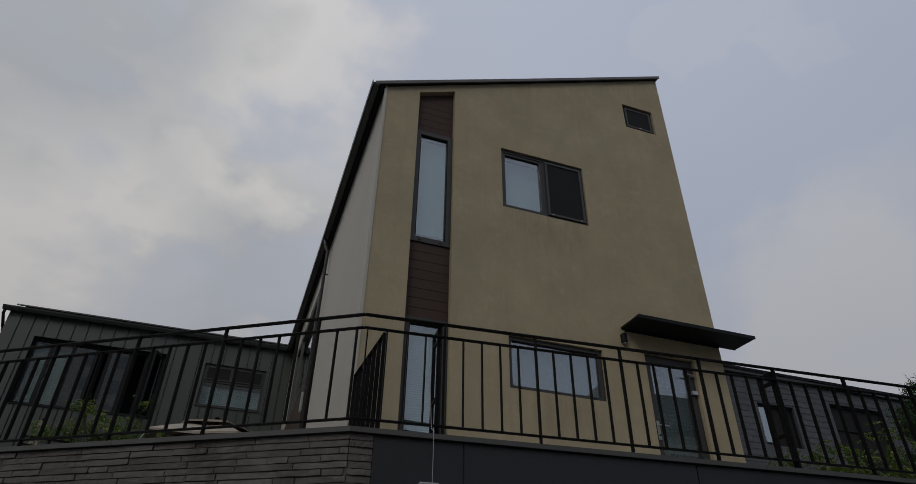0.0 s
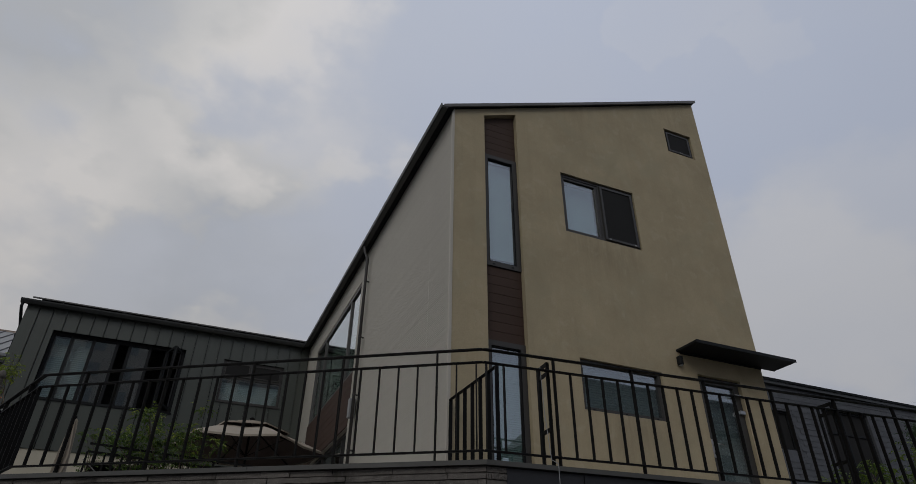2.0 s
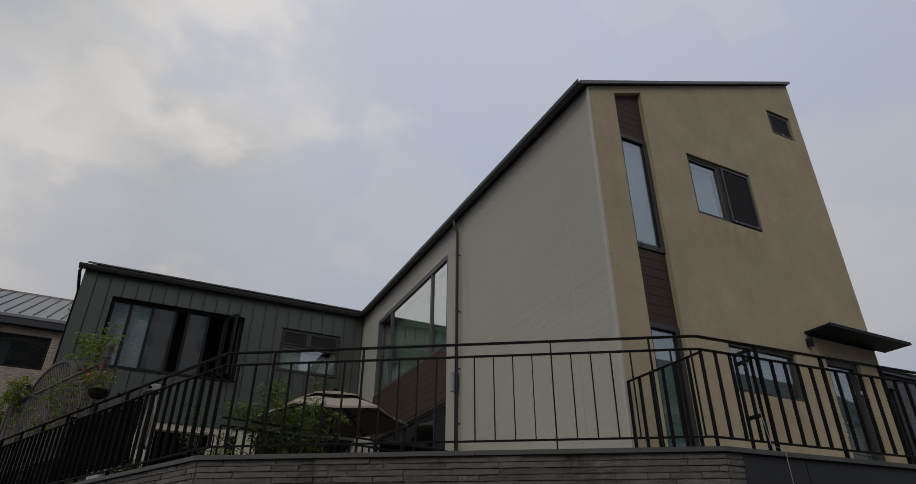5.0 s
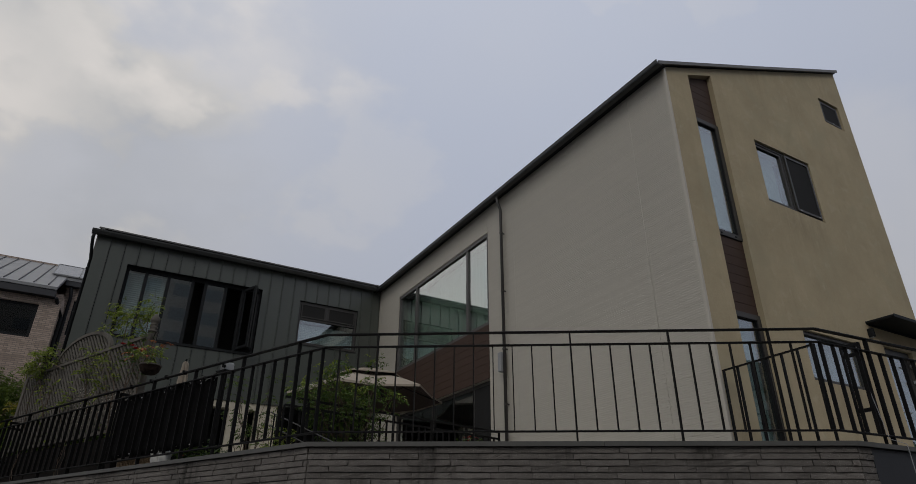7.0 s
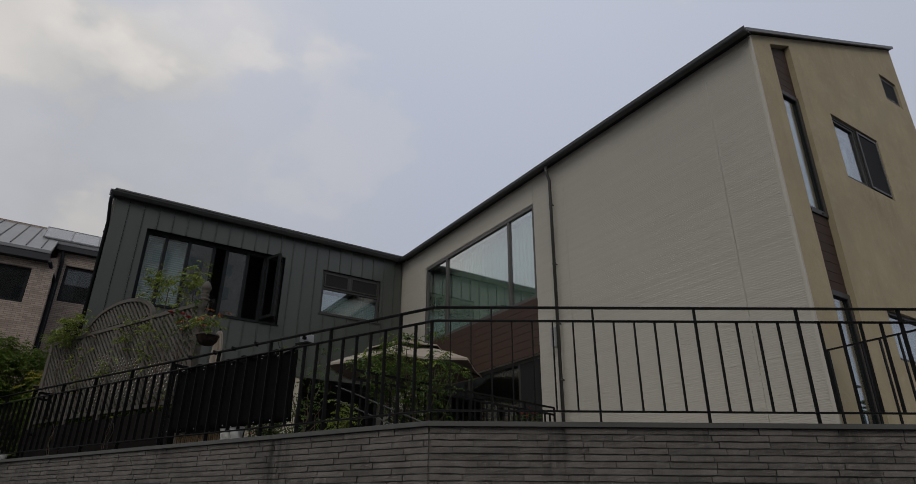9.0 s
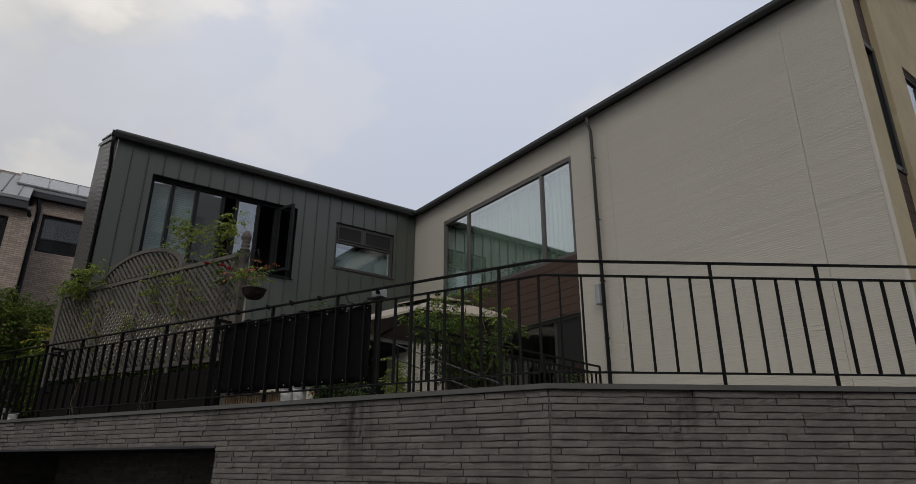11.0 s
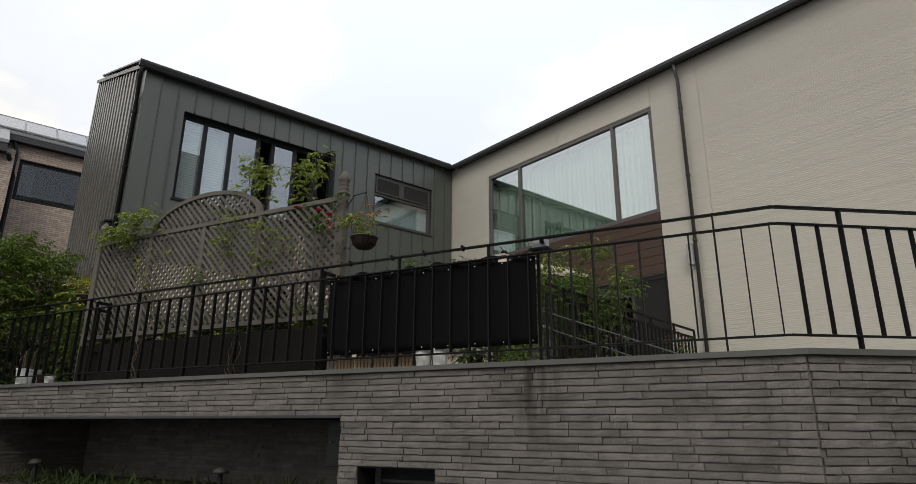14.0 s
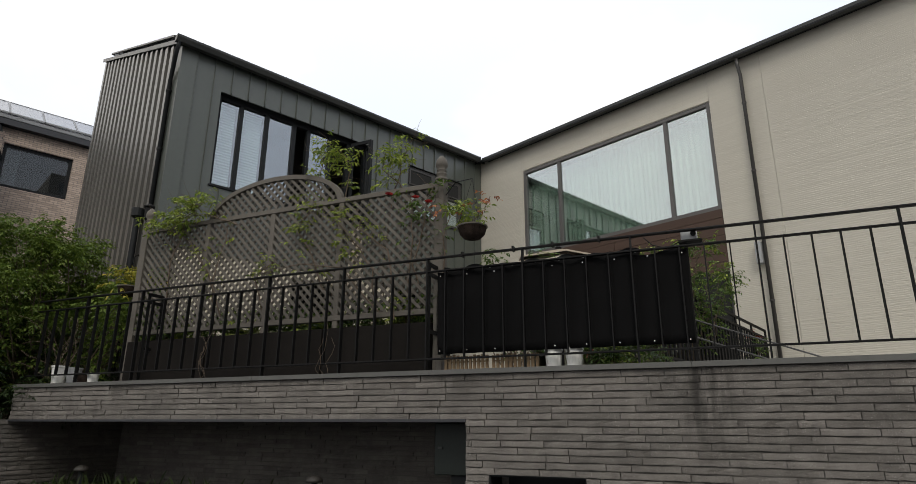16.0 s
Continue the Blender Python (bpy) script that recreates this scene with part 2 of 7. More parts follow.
CABINET = material("cabinet_paint", (0.018, 0.024, 0.021), 0.45, 0.0, vary=0.15, scale=4.0, fine=30.0, bump=0.03, spec=0.3)
PIPE = material("pipe_paint", (0.034, 0.032, 0.031), 0.42, 0.0, vary=0.12, scale=5.0, fine=40.0, bump=0.03, spec=0.6)
FRAME_GREY = material("grey_window_frame", (0.085, 0.082, 0.080), 0.45, 0.0, vary=0.06, bump=0.02)
FRAME = material("window_frame", (0.050, 0.048, 0.046), 0.45, 0.0, vary=0.06, bump=0.02)
BROWN = material("brown_cladding", (0.055, 0.031, 0.0215), 0.72, vary=0.12, scale=6.0, fine=50.0, bump=0.1, each=0.25)
STONE = material("grey_stone", (0.146, 0.135, 0.124), 0.9, vary=0.42, scale=22.0, fine=110.0, bump=1.0, each=0.42, streak=0.26, spec=0.2)
STONE_REST = material("grey_stone_rest", (0.146, 0.135, 0.124), 0.9, vary=0.42, scale=22.0, fine=110.0, bump=1.0, island=0.42, streak=0.26, spec=0.2)
MORTAR = material("pale_joint", (0.115, 0.107, 0.099), 0.95, vary=0.25, fine=90.0)
CAP = material("coping_metal", (0.085, 0.085, 0.080), 0.5, 0.0, vary=0.12, bump=0.05, streak=0.25)
CONCRETE = material("terrace_paving", (0.30, 0.29, 0.27), 0.9, vary=0.15, bump=0.2)
ASPHALT = material("asphalt", (0.055, 0.055, 0.057), 0.9, vary=0.25, scale=3.0, fine=120.0, bump=0.3)
GLASS = glass("window_glass", 0.065, (0.90, 0.95, 0.95))
GLASS_MID = glass("reflecting_glass", 0.21, (0.82, 0.88, 0.88))
GLASS_BIG = glass("coated_glass", 0.38, (0.64, 0.75, 0.70))
# the tint dims the rooms behind, standing in for unlit depth
GLASS_DIM = glass("room_dimming_glass", 0.06, (0.42, 0.46, 0.47))
BLIND = material("white_blind", (0.72, 0.74, 0.75), 0.7, vary=0.04, bump=0.0)
BLUE_BLIND = material("bluish_blind", (0.42, 0.485, 0.49), 0.7, vary=0.06, bump=0.0)
# blind colour carries the teal of sky reflected in the gable glass
SKY_TEAL_BLIND = material("sky_teal_blind", (0.28, 0.38, 0.375), 0.7, vary=0.06, bump=0.0)
GREY_BLIND = material("grey_blind", (0.17, 0.19, 0.20), 0.7, vary=0.06, bump=0.0)
LACE = dotted("lace_curtain", (0.20, 0.235, 0.24), (0.34, 0.38, 0.385), 0.06)
FILM = dotted("dotted_film", (0.30, 0.36, 0.37), (0.50, 0.56, 0.56), 0.05)
CURTAIN = material("pale_curtain", (0.66, 0.70, 0.66), 0.9, vary=0.05, bump=0.0)
# inner walls and slabs are coloured dark so the rooms look unlit
ROOM = material("unlit_room", (0.10, 0.095, 0.09), 0.9, vary=0.1)
SCREEN = material("insect_screen", (0.024, 0.024, 0.024), 0.8, vary=0.05, spec=0.15)
WOOD = material("weathered_wood", (0.104, 0.094, 0.081), 0.85, vary=0.22, scale=8.0, fine=60.0, bump=0.25, each=0.2)
TAN = material("tan_wood", (0.26, 0.18, 0.105), 0.8, vary=0.2, scale=8.0, fine=60.0, bump=0.2, each=0.3)
PLANTER = material("planter_boards", (0.0115, 0.010, 0.009), 0.8, vary=0.25, scale=5.0, fine=40.0, bump=0.1, each=0.3, spec=0.1)
BLACKCLOTH = material("black_cloth", (0.0042, 0.0042, 0.0045), 0.85, vary=0.3, bump=0.2, spec=0.09)
SLATE = material("slate", (0.085, 0.090, 0.100), 0.6, vary=0.22, scale=6.0, fine=50.0, bump=0.2, each=0.4)
SLATE_REST = material("slate_rest", (0.085, 0.090, 0.100), 0.6, vary=0.22, scale=6.0, fine=50.0, bump=0.2, island=0.4)
BRICK = bricked("brown_brick", (0.34, 0.268, 0.22), (0.20, 0.17, 0.148), 0.24, 0.075)
ROOFMETAL = material("grey_roof_metal", (0.21, 0.215, 0.22), 0.45, 0.2, vary=0.1, bump=0.03)
SOLAR = material("solar_cell", (0.20, 0.215, 0.245), 0.25, 0.6, vary=0.06, bump=0.0, spec=0.8)
STEEL = material("steel", (0.55, 0.55, 0.55), 0.3, 1.0, vary=0.05, bump=0.0)
GALVANISED = material("galvanised_metal", (0.06, 0.06, 0.06), 0.55, 0.1, vary=0.1, bump=0.0)
WHITE = material("white_plastic", (0.66, 0.66, 0.64), 0.5, vary=0.05, bump=0.0)
GREYBOX = material("grey_plastic", (0.30, 0.31, 0.32), 0.5, vary=0.06, bump=0.0)
APARTMENT = material("apartment_paint", (0.30, 0.29, 0.27), 0.9, vary=0.1)
CREAM = material("cream_paint", (0.50, 0.46, 0.37), 0.85, vary=0.06)
CANVAS = material("cream_canvas", (0.36, 0.315, 0.26), 0.9, vary=0.08, bump=0.1)
CANVAS_DARK = material("brown_canvas", (0.085, 0.062, 0.055), 0.9, vary=0.1, bump=0.1)
BASKET = material("dark_basket", (0.030, 0.022, 0.018), 0.9, vary=0.75, scale=60.0, fine=140.0, bump=0.6, spec=0.08)
LAMPCAP = material("lamp_cap_metal", (0.026, 0.023, 0.02), 0.6, 0.0, vary=0.2, bump=0.05)
SOIL = material("soil", (0.05, 0.035, 0.025), 0.95, vary=0.3, bump=0.4)
BARK = material("bark", (0.10, 0.075, 0.055), 0.9, vary=0.3, fine=80.0, bump=0.4)
LEAF = foliage("leaf_green", (0.034, 0.072, 0.016), (0.115, 0.175, 0.032))
LEAF_LIGHT = foliage("leaf_fresh", (0.095, 0.155, 0.024), (0.30, 0.35, 0.065))
# darker leaf green with the shrub's self-shadow put into the colour
LEAF_SHADED = foliage("leaf_shaded", (0.012, 0.026, 0.009), (0.040, 0.066, 0.018))
LEAF_MID = foliage("leaf_mid", (0.055, 0.100, 0.018), (0.165, 0.225, 0.040))
LEAF_YELLOW = foliage("leaf_yellow", (0.22, 0.22, 0.03), (0.42, 0.36, 0.05))
LEAF_RED = foliage("leaf_red", (0.22, 0.06, 0.03), (0.40, 0.16, 0.06))
ROSE = foliage("rose_red", (0.20, 0.012, 0.015), (0.38, 0.03, 0.03))
CORAL = foliage("coral_petal", (0.50, 0.12, 0.08), (0.65, 0.25, 0.18))
PINE = foliage("pine_green", (0.020, 0.045, 0.018), (0.05, 0.085, 0.03))
GRASS = foliage("grass_green", (0.020, 0.036, 0.010), (0.050, 0.075, 0.02))


# ---- mesh tools ----
class Plane:
    """A wall's own frame: u along it, v up, d out of it."""

    def __init__(self, origin, along, outward):
        self.o, self.u, self.n = Vector((*origin, 0)), Vector((*along, 0)).normalized(), Vector((*outward, 0)).normalized()

    def at(self, u, v, d=0.0):
        p = self.o + self.u * u + self.n * d
        return Vector((p.x, p.y, v))


WORLD_PLANE = Plane((0, 0), (1, 0), (0, -1))


def pbox(bm, pl, u0, u1, v0, v1, d0, d1):
    c = [bm.verts.new(pl.at(u, v, d)) for d in (d0, d1) for v in (v0, v1) for u in (u0, u1)]
    for f in ((0, 1, 3, 2), (4, 6, 7, 5), (0, 4, 5, 1), (2, 3, 7, 6), (0, 2, 6, 4), (1, 5, 7, 3)):
        bm.faces.new([c[i] for i in f])


def wbox(bm, x0, x1, y0, y1, z0, z1):
    pbox(bm, WORLD_PLANE, x0, x1, z0, z1, -y0, -y1)


def pwall(bm, pl, outline, holes, d0, d1):
    """A slab with openings cut through it."""
    edges = []
    for loop in [outline] + list(holes):
        vs = [bm.verts.new(pl.at(u, v, d0)) for u, v in loop]
        edges += [bm.edges.new((vs[i], vs[i - 1])) for i in range(len(vs))]
    made = bmesh.ops.triangle_fill(bm, use_beauty=True, use_dissolve=False, edges=edges)
    faces = [g for g in made["geom"] if isinstance(g, bmesh.types.BMFace)]
    ext = bmesh.ops.extrude_face_region(bm, geom=faces)
    bmesh.ops.translate(bm, vec=pl.n * (d1 - d0), verts=[g for g in ext["geom"] if isinstance(g, bmesh.types.BMVert)])


def prism(bm, pl, outline, d0, d1):
    a = [bm.verts.new(pl.at(u, v, d0)) for u, v in outline]
    b = [bm.verts.new(pl.at(u, v, d1)) for u, v in outline]
    bm.faces.new(a)
    bm.faces.new(b[::-1])
    for i in range(len(a)):
        bm.faces.new((a[i - 1], a[i], b[i], b[i - 1]))


def tube(bm, pts, radii, n=6, closed=True):
    rings = []
    pts = [Vector(p) for p in pts]
    for i, p in enumerate(pts):
        d = (pts[min(i + 1, len(pts) - 1)] - pts[max(i - 1, 0)]).normalized()
        side = d.cross(Vector((0.31, 0.17, 0.93)) if abs(d.z) < 0.95 else Vector((1, 0.1, 0))).normalized()
        up = d.cross(side)
        r = radii[i] if isinstance(radii, (list, tuple)) else radii
        rings.append([bm.verts.new(p + side * (r * math.cos(2 * math.pi * k / n)) + up * (r * math.sin(2 * math.pi * k / n))) for k in range(n)])
    for a, b in zip(rings, rings[1:]):
        for k in range(n):
            bm.faces.new((a[k - 1], a[k], b[k], b[k - 1]))
    if closed:
        bm.faces.new(rings[0][::-1])
        bm.faces.new(rings[-1])


def bar(bm, a, b, w, h=None):
    """A square bar from a to b."""
    a, b = Vector(a), Vector(b)
    h = h or w
    d = (b - a).normalized()
    side = d.cross(Vector((0, 0, 1)))
    side = side.normalized() if side.length > 0.01 else Vector((1, 0, 0))
    up = side.cross(d).normalized()
    c = [bm.verts.new(p + side * (sx * w / 2) + up * (sy * h / 2)) for p in (a, b) for sx, sy in ((-1, -1), (1, -1), (1, 1), (-1, 1))]
    for f in ((0, 1, 2, 3), (4, 7, 6, 5), (0, 4, 5, 1), (1, 5, 6, 2), (2, 6, 7, 3), (3, 7, 4, 0)):
        bm.faces.new([c[i] for i in f])


def lathe(bm, centre, profile, n=16):
    c = Vector(centre)
    rings = [[bm.verts.new(c + Vector((r * math.cos(2 * math.pi * k / n), r * math.sin(2 * math.pi * k / n), z))) for k in range(n)] for r, z in profile]
    for a, b in zip(rings, rings[1:]):
        for k in range(n):
            bm.faces.new((a[k - 1], a[k], b[k], b[k - 1]))
    bm.faces.new(rings[0][::-1])
    bm.faces.new(rings[-1])


def mesh_of(name, bm, mat, bevel=0.0, smooth=False):
    if bevel:
        bmesh.ops.remove_doubles(bm, verts=bm.verts, dist=0.0002)
        bmesh.ops.bevel(bm, geom=[e for e in bm.edges if len(e.link_faces) == 2 and e.calc_face_angle(0) > 0.6], offset=bevel, segments=1, affect="EDGES", clamp_overlap=True)
    bmesh.ops.recalc_face_normals(bm, faces=bm.faces)
    me = bpy.data.meshes.new(name)
    bm.to_mesh(me)
    bm.free()
    me.materials.append(mat)
    if smooth:
        me.shade_smooth()
    return me


def part(name, bm, mat, parent, label="", bevel=0.0, smooth=False):
    ob = new(name, mesh_of(name, bm, mat, bevel, smooth))
    return adopt(ob, parent, label)


def adopt(ob, parent, label=""):
    if parent is not None:
        ob.parent = parent
        ob.matrix_parent_inverse = parent_world(parent).inverted()
    return tagged(ob, label)


def parent_world(p):
    m = p.matrix_basis.copy()
    while p.parent is not None:
        m = p.parent.matrix_basis @ p.matrix_parent_inverse @ m
        p = p.parent
    return m


def thing(name, where, label, category, group="", kind=""):
    ob = new(name)
    ob.empty_display_size = 0.1
    ob.location = where
    return tagged(ob, label, category, group, kind)


def solid(name, bm, mat, label, category, group="", kind="", bevel=0.0, smooth=False):
    return tagged(new(name, mesh_of(name, bm, mat, bevel, smooth)), label, category, group, kind)


def B():
    return bmesh.new()


def water_stains(mat, marks, tint=0.35):
    """Dark run-off marks on a wall: (plane, u, half width, top, length, strength)."""
    nt = mat.node_tree
    p = next(n for n in nt.nodes if n.type == "BSDF_PRINCIPLED")
    geo = nt.nodes.new("ShaderNodeNewGeometry")
    st = node(nt, "ShaderNodeMapping", {"Scale": (14.0, 14.0, 1.6)})
    wire(nt, geo.outputs["Position"], st.inputs["Vector"])
    noise_n = node(nt, "ShaderNodeTexNoise", {"Scale": 1.0, "Detail": 4.0, "Roughness": 0.6})
    wire(nt, st.outputs["Vector"], noise_n.inputs["Vector"])
    grain = node(nt, "ShaderNodeMapRange", {"From Min": 0.36, "From Max": 0.62})
    wire(nt, noise_n.outputs["Fac"], grain.inputs["Value"])
    sep = nt.nodes.new("ShaderNodeSeparateXYZ")
    wire(nt, geo.outputs["Position"], sep.inputs["Vector"])
    total = None
    for pl, u0, half, top, length, strength in marks:
        def along(axis, offset):
            d = nt.nodes.new("ShaderNodeVectorMath")
            d.operation = "DOT_PRODUCT"
            d.inputs[1].default_value = axis
            wire(nt, geo.outputs["Position"], d.inputs[0])
            return math_node(nt, "ABSOLUTE", math_node(nt, "SUBTRACT", d.outputs["Value"], offset))
        du = along(pl.u, pl.o.dot(pl.u) + u0)
        dn = along(pl.n, pl.o.dot(pl.n))
        a = node(nt, "ShaderNodeMapRange", {"From Min": half * 0.35, "From Max": half, "To Min": 1.0, "To Max": 0.0})
        wire(nt, du, a.inputs["Value"])
        b = node(nt, "ShaderNodeMapRange", {"From Min": top - length, "From Max": top - length * 0.25, "To Min": 0.0, "To Max": 1.0})
        wire(nt, sep.outputs["Z"], b.inputs["Value"])
        over = math_node(nt, "LESS_THAN", sep.outputs["Z"], top)
        near = math_node(nt, "LESS_THAN", dn, 0.12)
        m = math_node(nt, "MULTIPLY", math_node(nt, "MULTIPLY", a.outputs["Result"], b.outputs["Result"]), math_node(nt, "MULTIPLY", over, near))
        m = math_node(nt, "MULTIPLY", m, strength)
        total = m if total is None else math_node(nt, "ADD", total, m)
    fac = math_node(nt, "MULTIPLY", total, grain.outputs["Result"])
    mx = nt.nodes.new("ShaderNodeMixRGB")
    old = p.inputs["Base Color"].links[0].from_socket
    wire(nt, fac, mx.inputs["Fac"])
    wire(nt, old, mx.inputs["Color1"])
    dark = nt.nodes.new("ShaderNodeVectorMath")
    dark.operation = "SCALE"
    dark.inputs["Scale"].default_value = tint
    wire(nt, old, dark.inputs[0])
    wire(nt, dark.outputs["Vector"], mx.inputs["Color2"])
    wire(nt, mx.outputs["Color"], p.inputs["Base Color"])


def blotches(mat, scale, low, high, tint, most):
    """Broad soft patches of another tint, as on weathered render."""
    nt = mat.node_tree
    p = next(n for n in nt.nodes if n.type == "BSDF_PRINCIPLED")
    geo = nt.nodes.new("ShaderNodeNewGeometry")
    n = node(nt, "ShaderNodeTexNoise", {"Scale": scale, "Detail": 6.0, "Roughness": 0.62, "Distortion": 0.6})
    wire(nt, geo.outputs["Position"], n.inputs["Vector"])
    r = node(nt, "ShaderNodeMapRange", {"From Min": low, "From Max": high, "To Min": 0.0, "To Max": most})
    wire(nt, n.outputs["Fac"], r.inputs["Value"])
    mx = nt.nodes.new("ShaderNodeMixRGB")
    wire(nt, r.outputs["Result"], mx.inputs["Fac"])
    wire(nt, p.inputs["Base Color"].links[0].from_socket, mx.inputs["Color1"])
    mx.inputs["Color2"].default_value = (*tint, 1)
    wire(nt, mx.outputs["Color"], p.inputs["Base Color"])


def flecks(mat, scale, bright):
    """Small pale mineral grains in stone."""
    nt = mat.node_tree
    p = next(n for n in nt.nodes if n.type == "BSDF_PRINCIPLED")
    geo = nt.nodes.new("ShaderNodeNewGeometry")
    n = node(nt, "ShaderNodeTexNoise", {"Scale": scale, "Detail": 2.0, "Roughness": 0.5})
    wire(nt, geo.outputs["Position"], n.inputs["Vector"])
    r = node(nt, "ShaderNodeMapRange", {"From Min": 0.62, "From Max": 0.72, "To Min": 0.0, "To Max": 0.6})
    wire(nt, n.outputs["Fac"], r.inputs["Value"])
    mx = nt.nodes.new("ShaderNodeMixRGB")
    wire(nt, r.outputs["Result"], mx.inputs["Fac"])
    wire(nt, p.inputs["Base Color"].links[0].from_socket, mx.inputs["Color1"])
    mx.inputs["Color2"].default_value = (*bright, 1)
    wire(nt, mx.outputs["Color"], p.inputs["Base Color"])


# ---- the plan ----
GX0, GX1, GY = 1.08, 6.62, 6.61          # gable house: eave wall, tall wall, gable
EAVE, PITCH = 8.92, 0.418
DY, DX0, DDEEP = 17.85, -6.45, 23.95      # green house: front, free end, back
CAPZ, FLOOR = 2.91, 2.84
CAP_R, CAP_L, CAP_E = Vector((0.86, 5.09)), Vector((-3.585, 7.975)), Vector((-7.85, 18.0))
GABLE = Plane((0, GY), (1, 0), (0, -1))
SIDE = Plane((GX0, 0), (0, 1), (-1, 0))
DARK = Plane((0, DY), (1, 0), (0, -1))
DARKEND = Plane((DX0, 0), (0, 1), (-1, 0))
dA, dB = (CAP_L - CAP_R), (CAP_E - CAP_L)
LENA, LENB = dA.length, dB.length
WALLA = Plane(CAP_R, dA, (-dA.y, dA.x) if (-dA.y) < 0 else (dA.y, -dA.x))
WALLB = Plane(CAP_L, dB, (-dB.y, dB.x) if (-dB.y) < 0 else (dB.y, -dB.x))
WALLR = Plane((CAP_R.x, CAP_R.y), (1, -0.0775), (-0.0775, -1))


for m_ in (STONE, STONE_REST):
    blotches(m_, 2.2, 0.52, 0.68, (0.075, 0.071, 0.066), 0.55)
    blotches(m_, 7.0, 0.58, 0.70, (0.19, 0.18, 0.165), 0.45)
    flecks(m_, 120.0, (0.40, 0.38, 0.35))
    flecks(m_, 95.0, (0.055, 0.05, 0.045))
    water_stains(m_, [(WALLA, 4.12, 0.15, 2.95, 0.75, 0.85), (WALLA, 2.80, 0.12, 2.95, 0.4, 0.6), (WALLB, 2.08, 0.26, 2.95, 1.0, 1.0), (WALLB, 4.25, 0.5, 2.95, 0.4, 0.6), (WALLB, 6.9, 0.25, 2.95, 0.3, 0.55), (WALLB, 7.6, 0.15, 2.95, 0.22, 0.6), (WALLB, 8.9, 0.2, 2.95, 0.25, 0.6), (WALLA, 1.4, 0.2, 2.95, 0.7, 0.6)], 0.24)
blotches(STUCCO, 1.6, 0.50, 0.66, (0.415, 0.366, 0.250), 0.7)
blotches(STUCCO, 4.5, 0.56, 0.70, (0.54, 0.475, 0.345), 0.35)
blotches(STUCCO, 0.8, 0.52, 0.70, (0.345, 0.300, 0.200), 0.45)
water_stains(STUCCO, [(GABLE, 3.82, 0.85, 7.03, 0.9, 0.42), (GABLE, 3.8, 0.8, 4.13, 0.7, 0.35), (GABLE, 2.0, 0.6, 9.0, 0.4, 0.15), (GABLE, 5.6, 1.2, 11.2, 1.4, 0.3), (GABLE, 3.2, 1.5, 10.2, 1.2, 0.22)], 0.6)


def roofz(x):
    return EAVE + (x - GX0) * PITCH


def lie(x, y):
    """Height of the sloping street."""
    s = -0.762 * x + 0.647 * y
    return -0.31 + 0.0935 * max(-25.0, min(s, 32.0))


# ---- ground, terrace and its stone walls ----
bm = B()
xs = [-400, -150, -60, -30] + [i * 2.0 for i in range(-12, 13)] + [30, 60, 150, 400]
grid = {}
for i, x in enumerate(xs):
    for j, y in enumerate(xs):
        grid[i, j] = bm.verts.new((x, y, lie(x, y)))
for i in range(len(xs) - 1):
    for j in range(len(xs) - 1):
        bm.faces.new((grid[i, j], grid[i + 1, j], grid[i + 1, j + 1], grid[i, j + 1]))
solid("ground", bm, ASPHALT, "sloping grey asphalt street", "street", kind="structure")

REC_U0, REC_V, REC_D = 4.20, 2.455, 1.75     # the recess below the terrace: near jamb, soffit, depth
SLOT = (3.10, 3.98, 1.62, 1.975)

# terrace slab: between the stone walls and the houses
bm = B()
inner = [CAP_R + Vector((0.3, 0.35)), CAP_L + Vector((0.34, 0.14)), CAP_E + Vector((0.5, -0.2)), Vector((1.0, 19.5)), Vector((16.0, 19.5)), Vector((15.8, 4.2))]
lo = [bm.verts.new((p.x, p.y, REC_V + 0.1)) for p in inner]
hi = [bm.verts.new((p.x, p.y, FLOOR)) for p in inner]
bm.faces.new(hi)
bm.faces.new(lo[::-1])
for i in range(len(lo)):
    bm.faces.new((lo[i - 1], lo[i], hi[i], hi[i - 1]))
solid("terrace", bm, CONCRETE, "pale paved roof terrace behind a railing", "terrace", kind="structure")


